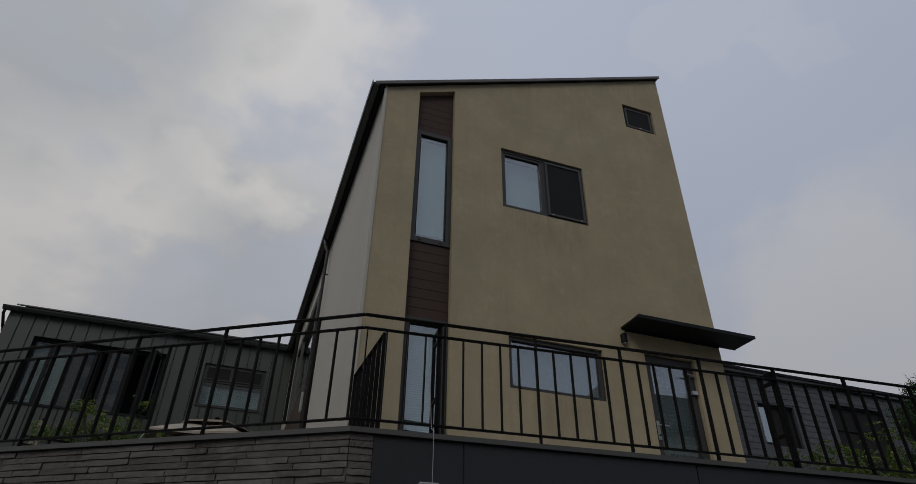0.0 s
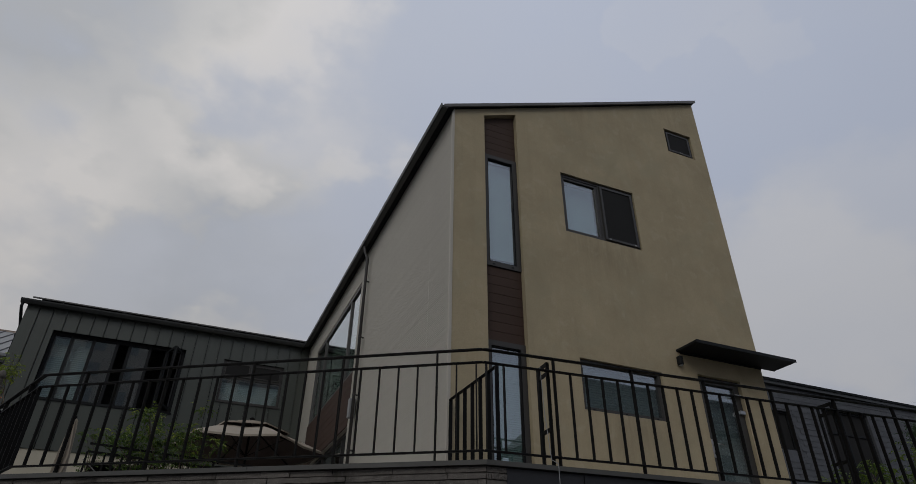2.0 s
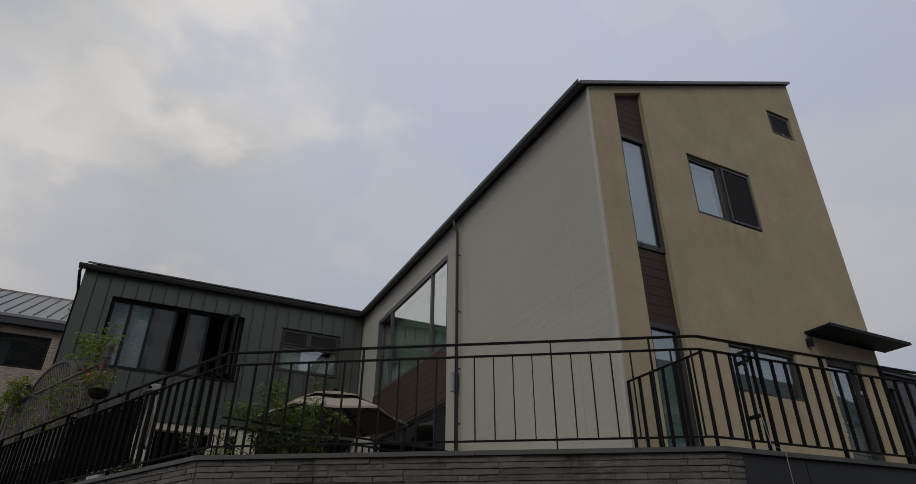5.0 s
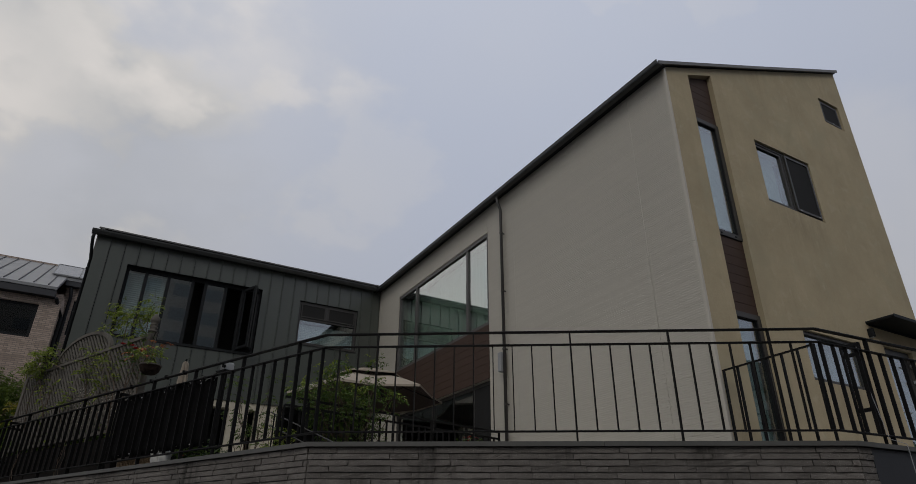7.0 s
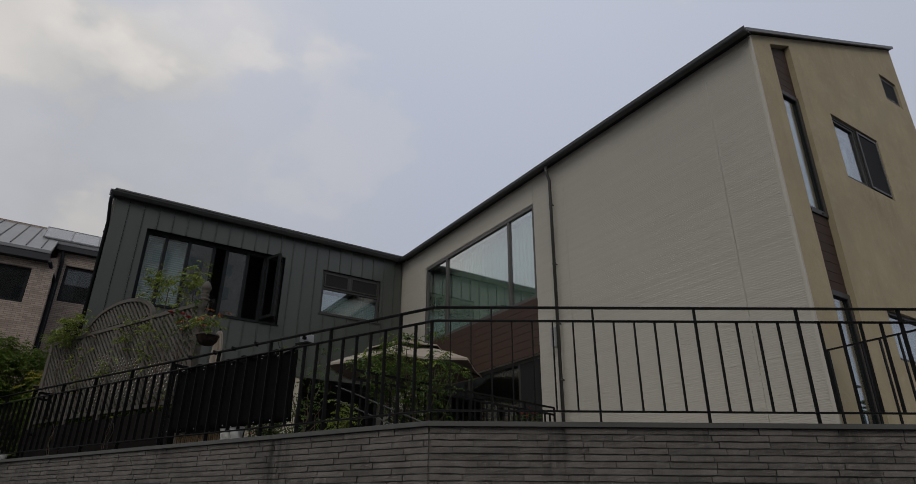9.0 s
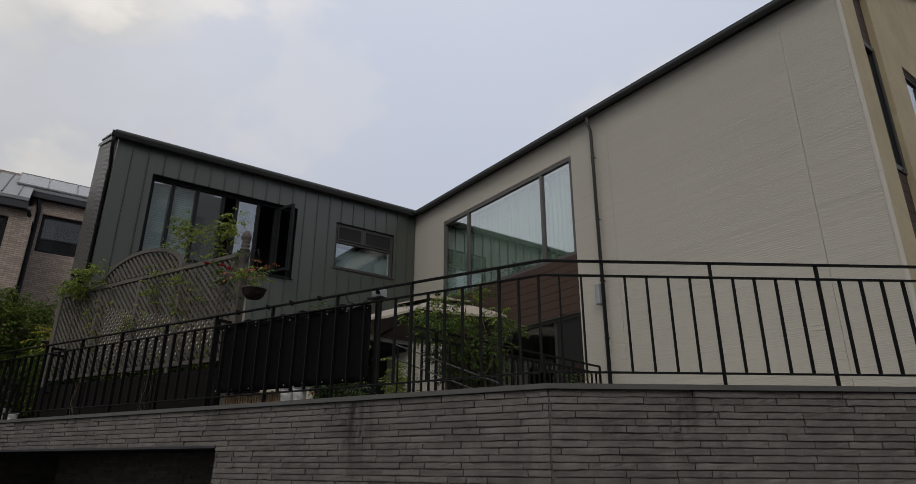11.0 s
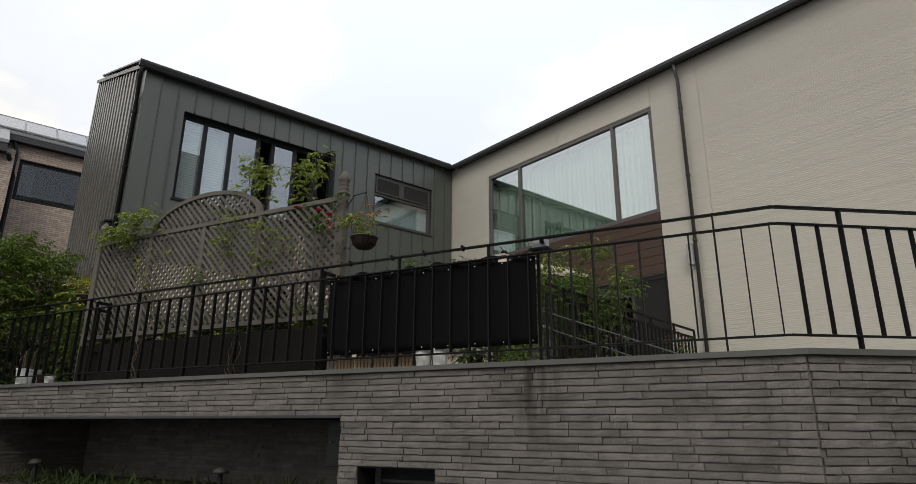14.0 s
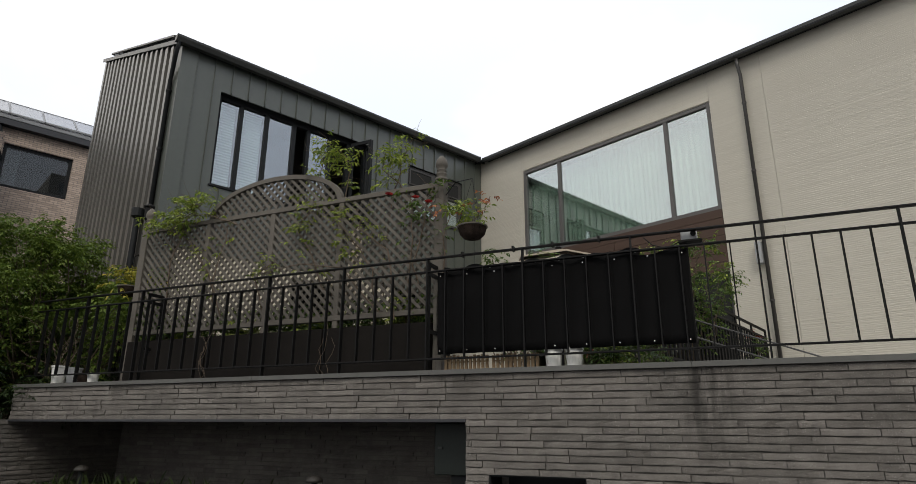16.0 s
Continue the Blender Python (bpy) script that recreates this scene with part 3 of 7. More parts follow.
def stone_wall(name, pl, length, regions, backing, label, near, seed, ends=(False, False)):
    """Long thin stones in courses; regions say which part of the face is stone (u0, u1, v0, v1)."""
    wall = tagged(new(name, mesh_of(name, backing, MORTAR)), label, "wall", kind="structure")
    rnd = random.Random(seed)
    pitch = 0.0590
    shapes = []
    n_seg = 5
    for k in range(14):
        out = rnd.uniform(-0.004, 0.010)
        vs, fs = [], []
        for i in range(n_seg + 1):
            u = i / n_seg
            j = lambda e: rnd.uniform(-e, e)
            lo, hi = 0.0040 + j(0.0032), 0.0564 + j(0.0032)
            e1, e2 = 0.013 + out + j(0.0045), 0.013 + out + j(0.0045)
            vs += [(u, 0.02, lo), (u, -e1, lo + 0.0015), (u, -e1 - 0.001, lo + 0.022 + j(0.008)), (u, -e2, hi - 0.0025), (u, 0.02, hi)]
        for i in range(n_seg):
            for c in range(4):
                p = i * 5 + c
                fs.append((p, p + 1, p + 6, p + 5))
        fs.append((0, 4, 3, 2, 1))
        e = n_seg * 5
        fs.append((e, e + 1, e + 2, e + 3, e + 4))
        shapes.append((vs, fs))
    placed = []
    v_top = CAPZ - 0.05
    row = 0
    while True:
        v = v_top - (row + 1) * pitch
        if v < -0.4:
            break
        u = -rnd.uniform(0.0, 0.4)
        while u < length:
            w = rnd.choice((0.2, 0.3, 0.38, 0.42, 0.46, 0.5, 0.56, 0.62)) * rnd.uniform(0.93, 1.07)
            for r0, r1, q0, q1 in regions:
                if q0 < v + pitch / 2 < q1:
                    a, b = max(u, r0), min(u + w - 0.008, r1)
                    if b - a > 0.035:
                        placed.append((a, b - a, v, rnd.randrange(14)))
            u += w
        row += 1
    x_axis, y_axis = pl.u, -pl.n
    flip = x_axis.cross(y_axis).z < 0
    meshes = {}
    rest = B()
    order = sorted(placed, key=lambda s: (s[0] - near[0]) ** 2 + 4 * (s[2] - near[1]) ** 2)
    turn = Matrix(((x_axis.x, y_axis.x, 0, 0), (x_axis.y, y_axis.y, 0, 0), (0, 0, 1, 0), (0, 0, 0, 1)))
    for i, (u, w, v, k) in enumerate(order):
        m = Matrix.Translation(pl.at(u, v)) @ turn @ Matrix.Diagonal((w, 1, 1, 1))
        if i < 300:
            if k not in meshes:
                me = bpy.data.meshes.new("stone")
                me.from_pydata(shapes[k][0], [], [f[::-1] if flip else f for f in shapes[k][1]])
                me.materials.append(STONE)
                meshes[k] = me
            st = new("stone", meshes[k])
            st.parent = wall
            st.matrix_basis = m
        else:
            vs = [rest.verts.new(m @ Vector(p)) for p in shapes[k][0]]
            for f in shapes[k][1]:
                rest.faces.new([vs[x] for x in f])
    tagged(part("stone_courses", rest, STONE_REST, wall), kind="stuff")
    return wall


bm = B()
prism(bm, WALLA, [(0, -0.6), (LENA, -0.6), (LENA, CAPZ - 0.045), (0, CAPZ - 0.045)], -0.3, 0.0)
STONE_A = (WALLA, [(0.0, LENA - 0.004, -0.4, 2.9)], bm)
bmB = B()
pwall(bmB, WALLB, [(0, -0.2), (REC_U0, -0.2), (REC_U0, REC_V), (LENB, REC_V), (LENB, CAPZ - 0.045), (0, CAPZ - 0.045)],
      [[(SLOT[0], SLOT[2]), (SLOT[1], SLOT[2]), (SLOT[1], SLOT[3]), (SLOT[0], SLOT[3])]], -0.3, 0.0)
STONE_B = (WALLB, [(0.004, LENB, REC_V, 2.9), (0.004, REC_U0, SLOT[3], REC_V), (0.004, SLOT[0], SLOT[2], SLOT[3]), (SLOT[1], REC_U0, SLOT[2], SLOT[3]), (0.004, REC_U0, 0.2, SLOT[2])], bmB)

# slot in the stone wall, dark inside
bm = B()
pbox(bm, WALLB, SLOT[0] - 0.05, SLOT[1] + 0.05, SLOT[2] - 0.1, SLOT[3] + 0.05, -0.62, -0.3)
mail_slot = solid("wall_slot", bm, CHARCOAL, "dark metal mail slot set in the stone wall", "mail slot")
bm = B()
pbox(bm, WALLB, SLOT[0] + 0.12, SLOT[1] - 0.12, SLOT[3] - 0.16, SLOT[3] - 0.13, -0.3, -0.27)
part("flap", bm, FRAME, mail_slot)
for r_ in ((SLOT[1] - 0.012, SLOT[1] - 0.001, SLOT[2], SLOT[3]), (SLOT[0] + 0.001, SLOT[0] + 0.012, SLOT[2], SLOT[3]), (SLOT[0] + 0.013, SLOT[1] - 0.013, SLOT[3] - 0.012, SLOT[3] - 0.001)):
    bm = B()
    pbox(bm, WALLB, *r_, -0.299, -0.004)
    part("lining", bm, CHARCOAL, mail_slot)

# recess: side wall at the far end, back wall, soffit edge, floor
RECSIDE = Plane(WALLB.at(LENB, 0).xy, (-WALLB.n).xy, (-WALLB.u).xy)
RECBACK = Plane(WALLB.at(0, 0, -REC_D).xy, WALLB.u.xy, WALLB.n.xy)
RECNEAR = Plane(WALLB.at(REC_U0, 0).xy, (-WALLB.n).xy, WALLB.u.xy)
bmS, bmK = B(), B()
pbox(bmS, RECSIDE, -0.9, REC_D, 0.2, REC_V, -0.3, 0.0)
pbox(bmK, RECBACK, REC_U0 - 0.3, LENB + 0.3, 0.2, REC_V, -0.3, 0.0)
bm = B()
pbox(bm, RECNEAR, 0.3, REC_D, 0.2, REC_V, -0.3, 0.0)
solid("wall_recess", bm, MORTAR, "dark stone side wall of a recess", "wall", kind="structure")
bm = B()
pbox(bm, WALLB, REC_U0 - 0.002, LENB + 0.03, REC_V - 0.028, REC_V - 0.001, -0.30, 0.036)
solid("trim", bm, FASCIA, "dark metal drip edge under the stone band", "trim", kind="structure")
bm = B()
pbox(bm, WALLB, REC_U0, LENB, REC_V - 0.02, REC_V + 0.08, -REC_D, -0.302)
solid("recess_soffit", bm, CHARCOAL, "dark soffit of the recess", "soffit", kind="structure")
bm = B()
pbox(bm, WALLB, REC_U0, LENB + 0.2, 0.25, 1.56, -REC_D + 0.04, -0.01)
solid("planting_bed", bm, SOIL, "soil bed in the stone recess", "planting bed", kind="structure")

# dark metal fascia to the east, with short stone return
bm = B()
pbox(bm, WALLR, 0.20, 15.0, 1.2, CAPZ - 0.05, -0.25, 0.0)
fascia = solid("fascia", bm, FASCIA, "dark metal fascia under the terrace edge", "fascia", kind="structure")
joints = (0.20, 1.02, 3.4, 5.8, 8.2, 10.6, 13.0, 15.0)
for a, b in zip(joints, joints[1:]):
    bm = B()
    pbox(bm, WALLR, a + 0.006, b - 0.006, 2.2, CAPZ - 0.06, 0.001, 0.013)
    part("fascia_panel", bm, FASCIA, fascia)
bm = B()
pbox(bm, WALLR, 0.2, 15.0, -0.8, 1.2, -0.3, -0.1)
solid("wall_garage", bm, FASCIA, "plain dark wall below the terrace", "wall", kind="structure")
bmR = B()
pbox(bmR, WALLR, 0.0, 0.2, -0.6, CAPZ - 0.05, -0.3, 0.0)


# copings: three runs, mitred at the bends
def coping(a, b, na, nb, name="coping"):
    bm = B()
    prof = [(-0.36, CAPZ - 0.045), (0.05, CAPZ - 0.045), (0.05, CAPZ), (-0.36, CAPZ)]
    ends = []
    for p, n in ((a, na), (b, nb)):
        ends.append([bm.verts.new((p.x + n.x * d, p.y + n.y * d, z)) for d, z in prof])
    for i in range(4):
        bm.faces.new((ends[0][i - 1], ends[0][i], ends[1][i], ends[1][i - 1]))
    bm.faces.new(ends[0][::-1])
    bm.faces.new(ends[1])
    return solid(name, bm, CAP, "grey metal coping on top of the stone wall", "coping", kind="structure")


def mitre(n1, n2):
    s = n1.xy + n2.xy
    return s / (1 + n1.xy.dot(n2.xy))


mR, mL = mitre(WALLR.n, WALLA.n), mitre(WALLA.n, WALLB.n)


def runs(a, b, ma, mb, cuts, name):
    """Coping lengths with thin butt joints."""
    for c0, c1 in zip(cuts, cuts[1:]):
        p0, p1 = a.lerp(b, c0), a.lerp(b, c1)
        g = (b - a).normalized() * 0.002
        coping(p0 if c0 == 0 else p0 + g, p1 if c1 == 1 else p1 - g, ma if c0 == 0 else perp, mb if c1 == 1 else perp, name)


perp = WALLR.n.xy
runs(WALLR.at(15.0, 0).xy, CAP_R, perp, mR, [0, 0.25, 0.5, 0.72, 1], "coping")
perp = WALLA.n.xy
runs(CAP_R, CAP_L, mR, mL, [0, 0.45, 1], "coping")
perp = WALLB.n.xy
runs(CAP_L, CAP_E, mL, perp, [0, 0.2, 0.42, 0.62, 0.8, 1], "coping")


# ---- railing on the coping ----
RAIL_TOP = 4.095


def rail_run(a, b, first, gap, label):
    """Three rails, posts from coping to top rail, and thinner balusters between the lower two rails."""
    a, b = Vector((*a, 0)), Vector((*b, 0))
    d = (b - a).normalized()
    rail = thing("railing", (a.x, a.y, CAPZ), label, "railing", "terrace railings")
    for nm, z, h, w in (("top_rail", RAIL_TOP - 0.012, 0.018, 0.050), ("middle_rail", RAIL_TOP - 0.155, 0.016, 0.045), ("bottom_rail", CAPZ + 0.125, 0.016, 0.045)):
        bm = B()
        bar(bm, a + Vector((0, 0, z)), b + Vector((0, 0, z)), w, h)
        part(nm, bm, RAIL, rail, bevel=0.003)
    L = (b - a).length
    turn = Matrix.Rotation(math.atan2(d.y, d.x), 4, "Z")
    bm = B()
    wbox(bm, -0.007, 0.007, -0.024, 0.024, 0, RAIL_TOP - 0.021 - CAPZ)
    post = mesh_of("post", bm, RAIL)
    bm = B()
    wbox(bm, -0.0055, 0.0055, -0.021, 0.021, 0, RAIL_TOP - 0.163 - CAPZ - 0.133)
    bal = mesh_of("baluster", bm, RAIL)
    inv = Matrix.Translation(rail.location).inverted()
    u = first - gap
    while u < L:
        if 0 <= u:
            o = new("post", post)
            o.parent, o.matrix_basis = rail, inv @ Matrix.Translation(a + d * u + Vector((0, 0, CAPZ))) @ turn
        for k in range(1, 5):
            q = u + gap * k / 5
            if 0.01 < q < L - 0.01:
                o = new("baluster", bal)
                o.parent, o.matrix_basis = rail, inv @ Matrix.Translation(a + d * q + Vector((0, 0, CAPZ + 0.133))) @ turn
        u += gap
    return rail


OFF = 0.13
R_R, R_L = CAP_R - mR * OFF, CAP_L - mL * OFF + Vector((0.0, 0.035))
R_E = CAP_E - WALLB.n.xy * OFF + dB.normalized() * 0.04
R_X = R_R + WALLR.u.xy * 12.8
for run in ((R_R, R_L, 0.49, 1.045, "dark painted steel railing on the stone wall coping"),
            (R_L, R_E, 0.46, 1.0425, "dark painted steel railing carrying a black cloth screen"),
            (R_R, R_X, 0.82, 0.98, "dark painted steel railing on the metal fascia")):
    rail_run(*run)


def brace(pos, inward, label="dark steel brace post tied to the railing"):
    p, n = Vector((*pos, 0)), Vector((*inward, 0)).normalized()
    br = thing("rail_brace", (p.x, p.y, CAPZ), label, "rail brace", "railing braces")
    for nm, q, z0, z1 in (("upright", p + n * 0.05, CAPZ, RAIL_TOP - 0.04), ("upright", p + n * 0.26, CAPZ + 0.0, RAIL_TOP - 0.04)):
        bm = B()
        bar(bm, q + Vector((0, 0, z0)), q + Vector((0, 0, z1)), 0.035, 0.02)
        part(nm, bm, RAIL, br)
    for z in (RAIL_TOP - 0.055, RAIL_TOP - 0.16, CAPZ + 0.42):
        bm = B()
        bar(bm, p + n * 0.05 + Vector((0, 0, z)), p + n * 0.26 + Vector((0, 0, z)), 0.02, 0.04)
        part("tie", bm, RAIL, br)
    return br


for u in (0.77, 4.74, 8.7):
    brace(R_R + WALLR.u.xy * u, -WALLR.n.xy)
for u in (4.64, 8.75):
    brace(R_L + WALLB.u.xy * u, -WALLB.n.xy)


# short cross railing between the terrace corner and the house corner
cross = thing("cross_railing", (1.16, 5.42, FLOOR), "short dark steel railing with broad flat bars before the house corner", "railing", "terrace railings")
ca, cb = Vector((1.16, 5.40, 4.005)), Vector((1.10, 6.57, 3.962))
bm = B()
bar(bm, ca, cb, 0.045, 0.014)
part("top_rail", bm, RAIL, cross, bevel=0.003)
for i in range(7):
    p = ca.lerp(cb, 0.01 + 0.98 * i / 6)
    bm = B()
    wbox(bm, p.x - 0.022, p.x + 0.022, p.y - 0.006, p.y + 0.006, FLOOR, p.z - 0.008)
    part("baluster", bm, RAIL, cross)


# lower railing of the neighbouring plot
nb = thing("garden_railing", (-8.1, 19.0, 2.3), "low dark railing of the neighbouring garden", "railing", "garden railings")
a, b = Vector((-7.95, 19.0, 3.78)), Vector((-11.5, 20.6, 3.80))
for dz in (0.0, -0.16, -1.0):
    bm = B()
    bar(bm, a + Vector((0, 0, dz)), b + Vector((0, 0, dz)), 0.03, 0.03)
    part("rail", bm, RAIL, nb)
for i in range(22):
    p = a.lerp(b, i / 21)
    bm = B()
    bar(bm, (p.x, p.y, 2.2 if i % 5 == 0 else 2.8), (p.x, p.y, p.z - (0 if i % 5 == 0 else 0.16)), 0.012, 0.035)
    part("baluster", bm, RAIL, nb)
bm = B()
prism(bm, WORLD_PLANE, [(-13.0, 1.2), (-7.6, 1.2), (-7.6, 2.25), (-13.0, 2.25)], -18.95, -21.5)
solid("wall_neighbour", bm, CONCRETE, "pale garden wall of the neighbouring plot", "wall", kind="structure")


# ---- windows and doors ----
def window(house, pl, u0, u1, v0, v1, splits=(), rec=0.07, fw=0.055, mat=None, pane_mat=None, blind=None, cover=(0.0, 1.0), sill=False, label="", depth=0.10, name="window", transoms=(), blind_mat=None, open_lights=()):
    """A frame set back in its opening, with glass in each light. blind: None, 'slats', 'sheet' or 'curtain'."""
    bm = B()
    d1, d0 = -rec, -rec - depth
    pbox(bm, pl, u0, u1, v0, v0 + fw, d0, d1)
    pbox(bm, pl, u0, u1, v1 - fw, v1, d0, d1)
    pbox(bm, pl, u0, u0 + fw, v0 + fw, v1 - fw, d0, d1)
    pbox(bm, pl, u1 - fw, u1, v0 + fw, v1 - fw, d0, d1)
    w = part(name, bm, mat or FRAME, house, label)
    for s in splits:
        bm = B()
        pbox(bm, pl, s - fw / 2, s + fw / 2, v0 + fw, v1 - fw, d0, d1 - 0.003)
        part("mullion", bm, mat or FRAME, w)
    for a, b, v in transoms:
        bm = B()
        pbox(bm, pl, a + fw, b - fw, v - fw / 2, v + fw / 2, d0, d1 - 0.004)
        part("transom", bm, mat or FRAME, w)
    edges = [u0 + fw / 2, *splits, u1 - fw / 2]
    for i, (a, b) in enumerate(zip(edges, edges[1:])):
        if i in open_lights:
            continue
        bm = B()
        pbox(bm, pl, a + fw / 2 - 0.004, b - fw / 2 + 0.004, v0 + fw - 0.004, v1 - fw + 0.004, d1 - 0.045, d1 - 0.039)
        g = part("pane", bm, pane_mat or GLASS, w)
        g.visible_shadow = False
    if blind:
        c0, c1 = v0 + fw + (v1 - v0 - 2 * fw) * cover[0], v0 + fw + (v1 - v0 - 2 * fw) * cover[1]
        bm = B()
        dd = d0 - 0.06
        if blind == "slats":
            for a, b in zip(edges, edges[1:]):
                n = int((c1 - c0) / 0.03)
                h = (c1 - c0) / n
                for i in range(n):
                    z = c0 + h * i
                    for q in (((a, 0, 0.0), (b, 0, 0.0), (b, h * 0.55, 0.006), (a, h * 0.55, 0.006)), ((a, h * 0.55, 0.006), (b, h * 0.55, 0.006), (b, h, 0.0), (a, h, 0.0))):
                        bm.faces.new([bm.verts.new(pl.at(u, z + dz, dd + e)) for u, dz, e in q])
            part("blind", bm, blind_mat or BLIND, w)
        elif blind == "sheet":
            pbox(bm, pl, u0, u1, c0, c1, dd - 0.004, dd)
            part("blind", bm, blind_mat or BLIND, w)
        else:
            n = int((u1 - u0) / 0.014)
            ring = []
            for i in range(n + 1):
                u = u0 + (u1 - u0) * i / n
                e = 0.030 * math.sin(i * 0.78 + 1.8 * math.sin(i * 0.061)) + 0.012 * math.sin(i * 1.31 + 0.7)
                ring.append((bm.verts.new(pl.at(u, c0, dd - 0.1 + e)), bm.verts.new(pl.at(u, c1, dd - 0.1 + e * 0.7))))
            for p, q in zip(ring, ring[1:]):
                bm.faces.new((p[0], q[0], q[1], p[1]))
            part("curtain", bm, CURTAIN, w, smooth=True)
    if sill:
        bm = B()
        pbox(bm, pl, u0 - 0.03, u1 + 0.03, v0 - 0.03, v0 - 0.001, d1, 0.03)
        part("sill", bm, mat or FRAME, w)
    return w


def rect(u0, u1, v0, v1):
    return [(u0, v0), (u1, v0), (u1, v1), (u0, v1)]


# ---- gable house ----
house = thing("gable_house", (GX0, GY, FLOOR), "tall cream rendered house with a single-pitch dark roof", "house")
ST0, ST1 = 1.655, 2.265
bm = B()
pwall(bm, GABLE, [(GX0 + 0.021, FLOOR - 0.3), (GX1, FLOOR - 0.3), (GX1, roofz(GX1) - 0.032), (GX0 + 0.021, roofz(GX0) - 0.032)],
      [[(ST0, FLOOR), (ST1, FLOOR), (ST1, roofz(ST1) - 0.19), (ST0, roofz(ST0) - 0.19)],
       rect(3.08, 4.58, 7.01, 8.21), rect(5.67, 6.34, 9.58, 10.18), rect(3.095, 4.53, 4.115, 4.86), rect(5.23, 6.08, FLOOR, 4.945)], -0.28, 0.0)
part("gable_wall", bm, STUCCO, house, "cream rendered gable wall with faint stains")
bm = B()
BW = (11.87, 16.46, 6.12, 8.24)
pwall(bm, SIDE, rect(GY + 0.281, 21.0, FLOOR - 0.3, EAVE), [rect(*BW), rect(11.87, 16.46, FLOOR, 5.0)], -0.28, -0.02)
part("side_wall", bm, SIDING_TRIM, house)
bm = B()
wbox(bm, GX1 - 0.25, GX1, GY + 0.281, 21.0, FLOOR - 0.3, roofz(GX1) - 0.12)
part("rear_wall", bm, STUCCO, house)
bm = B()
wbox(bm, GX0 + 0.28, GX1 - 0.25, 20.7, 20.95, FLOOR - 0.3, EAVE)
part("end_wall", bm, STUCCO, house)
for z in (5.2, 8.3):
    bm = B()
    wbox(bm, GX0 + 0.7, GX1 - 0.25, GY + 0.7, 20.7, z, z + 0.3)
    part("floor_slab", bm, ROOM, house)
# ribbed siding in tall panels: uneven courses parted by narrow grooves, at the same heights on every panel
rnd = random.Random(27)
COURSES, z = [], FLOOR - 0.1
while z < EAVE - 0.02:
    h = rnd.choice((0.028, 0.030, 0.032, 0.036))
    deep = rnd.random() < 0.22
    COURSES.append((z, min(z + h, EAVE - 0.012), rnd.uniform(-0.0012, 0.0), rnd.uniform(0.0014, 0.0022), 0.0060 if deep else 0.0044, 0.0068 if deep else 0.0060))
    z += h


def siding_panel(u0, u1, v0, v1):
    verts, faces = [], []
    for z0, z1, d, lean, sunk, lip in COURSES:
        z0, z1 = max(z0, v0), min(z1, v1)
        if z1 - z0 < 0.008:
            continue
        k = len(verts)
        for u in (u0, u1):
            verts += [tuple(SIDE.at(u, zz, dd)) for zz, dd in ((z0, -0.019), (z0 + 0.0015, d - lean), (z1 - lip, d), (z1 - lip + 0.002, 0.0006 - sunk), (z1, -sunk), (z1, -0.019))]
        faces += [(k + i, k + i + 1, k + i + 7, k + i + 6) for i in range(5)] + [tuple(k + i for i in range(5, -1, -1)), tuple(k + 6 + i for i in range(6))]
    me = bpy.data.meshes.new("siding_panel")
    me.from_pydata(verts, [], faces)
    me.materials.append(SIDING)
    return adopt(new("siding_panel", me), house, "pale ribbed siding")


cuts = [GY, 7.46, 10.9, 11.87]
for a, b in zip(cuts, cuts[1:]):
    siding_panel(a + 0.003, b - 0.003, FLOOR - 0.1, EAVE - 0.01)
for a, b, v0, v1 in ((11.876, 14.2, 8.245, EAVE - 0.01), (14.206, 16.46, 8.245, EAVE - 0.01), (16.466, DY - 0.01, FLOOR - 0.1, EAVE - 0.01)):
    siding_panel(a, b, v0, v1)
bm = B()
wbox(bm, GX0 - 0.012, GX0 + 0.03, GY - 0.012, GY + 0.03, FLOOR, 5.78)
wbox(bm, GX0 - 0.012, GX0 + 0.03, GY - 0.012, GY + 0.03, 5.786, EAVE - 0.01)
part("corner_trim", bm, SIDING_TRIM, house, "pale metal corner bead")
# brown boards under the large window
rows = 7
for i in range(rows):
    z0 = 5.0 + (6.12 - 5.0) * i / rows
    for a, b in ((11.874, 14.1), (14.105, 16.46)):
        bm = B()
        pbox(bm, SIDE, a, b - 0.002, z0 + 0.003, z0 + (6.12 - 5.0) / rows - 0.004, -0.019, 0.004)
        part("board", bm, BROWN, house, "dark brown cladding board")
# brown boards in the tall strip of the gable
for v0, v1, n in ((4.92, 6.09, 8), (8.205, 9.05, 6)):
    bm = B()
    pbox(bm, GABLE, ST0, ST1, v0, v1 + 0.15, -0.24, -0.115)
    part("board_backing", bm, CHARCOAL, house)
    for i in range(n):
        h = (v1 - v0) / n
        z0, z1 = v0 + i * h, v0 + (i + 1) * h - 0.006
        bm = B()
        top = i == n - 1 and v0 > 8
        prism(bm, GABLE, [(ST0 + 0.002, z0), (ST1 - 0.002, z0), (ST1 - 0.002, z1 + (0.15 if top else 0)), (ST0 + 0.002, z1 - (0.05 if top else 0))], -0.115, -0.090)
        part("board", bm, BROWN, house, "dark brown cladding board")
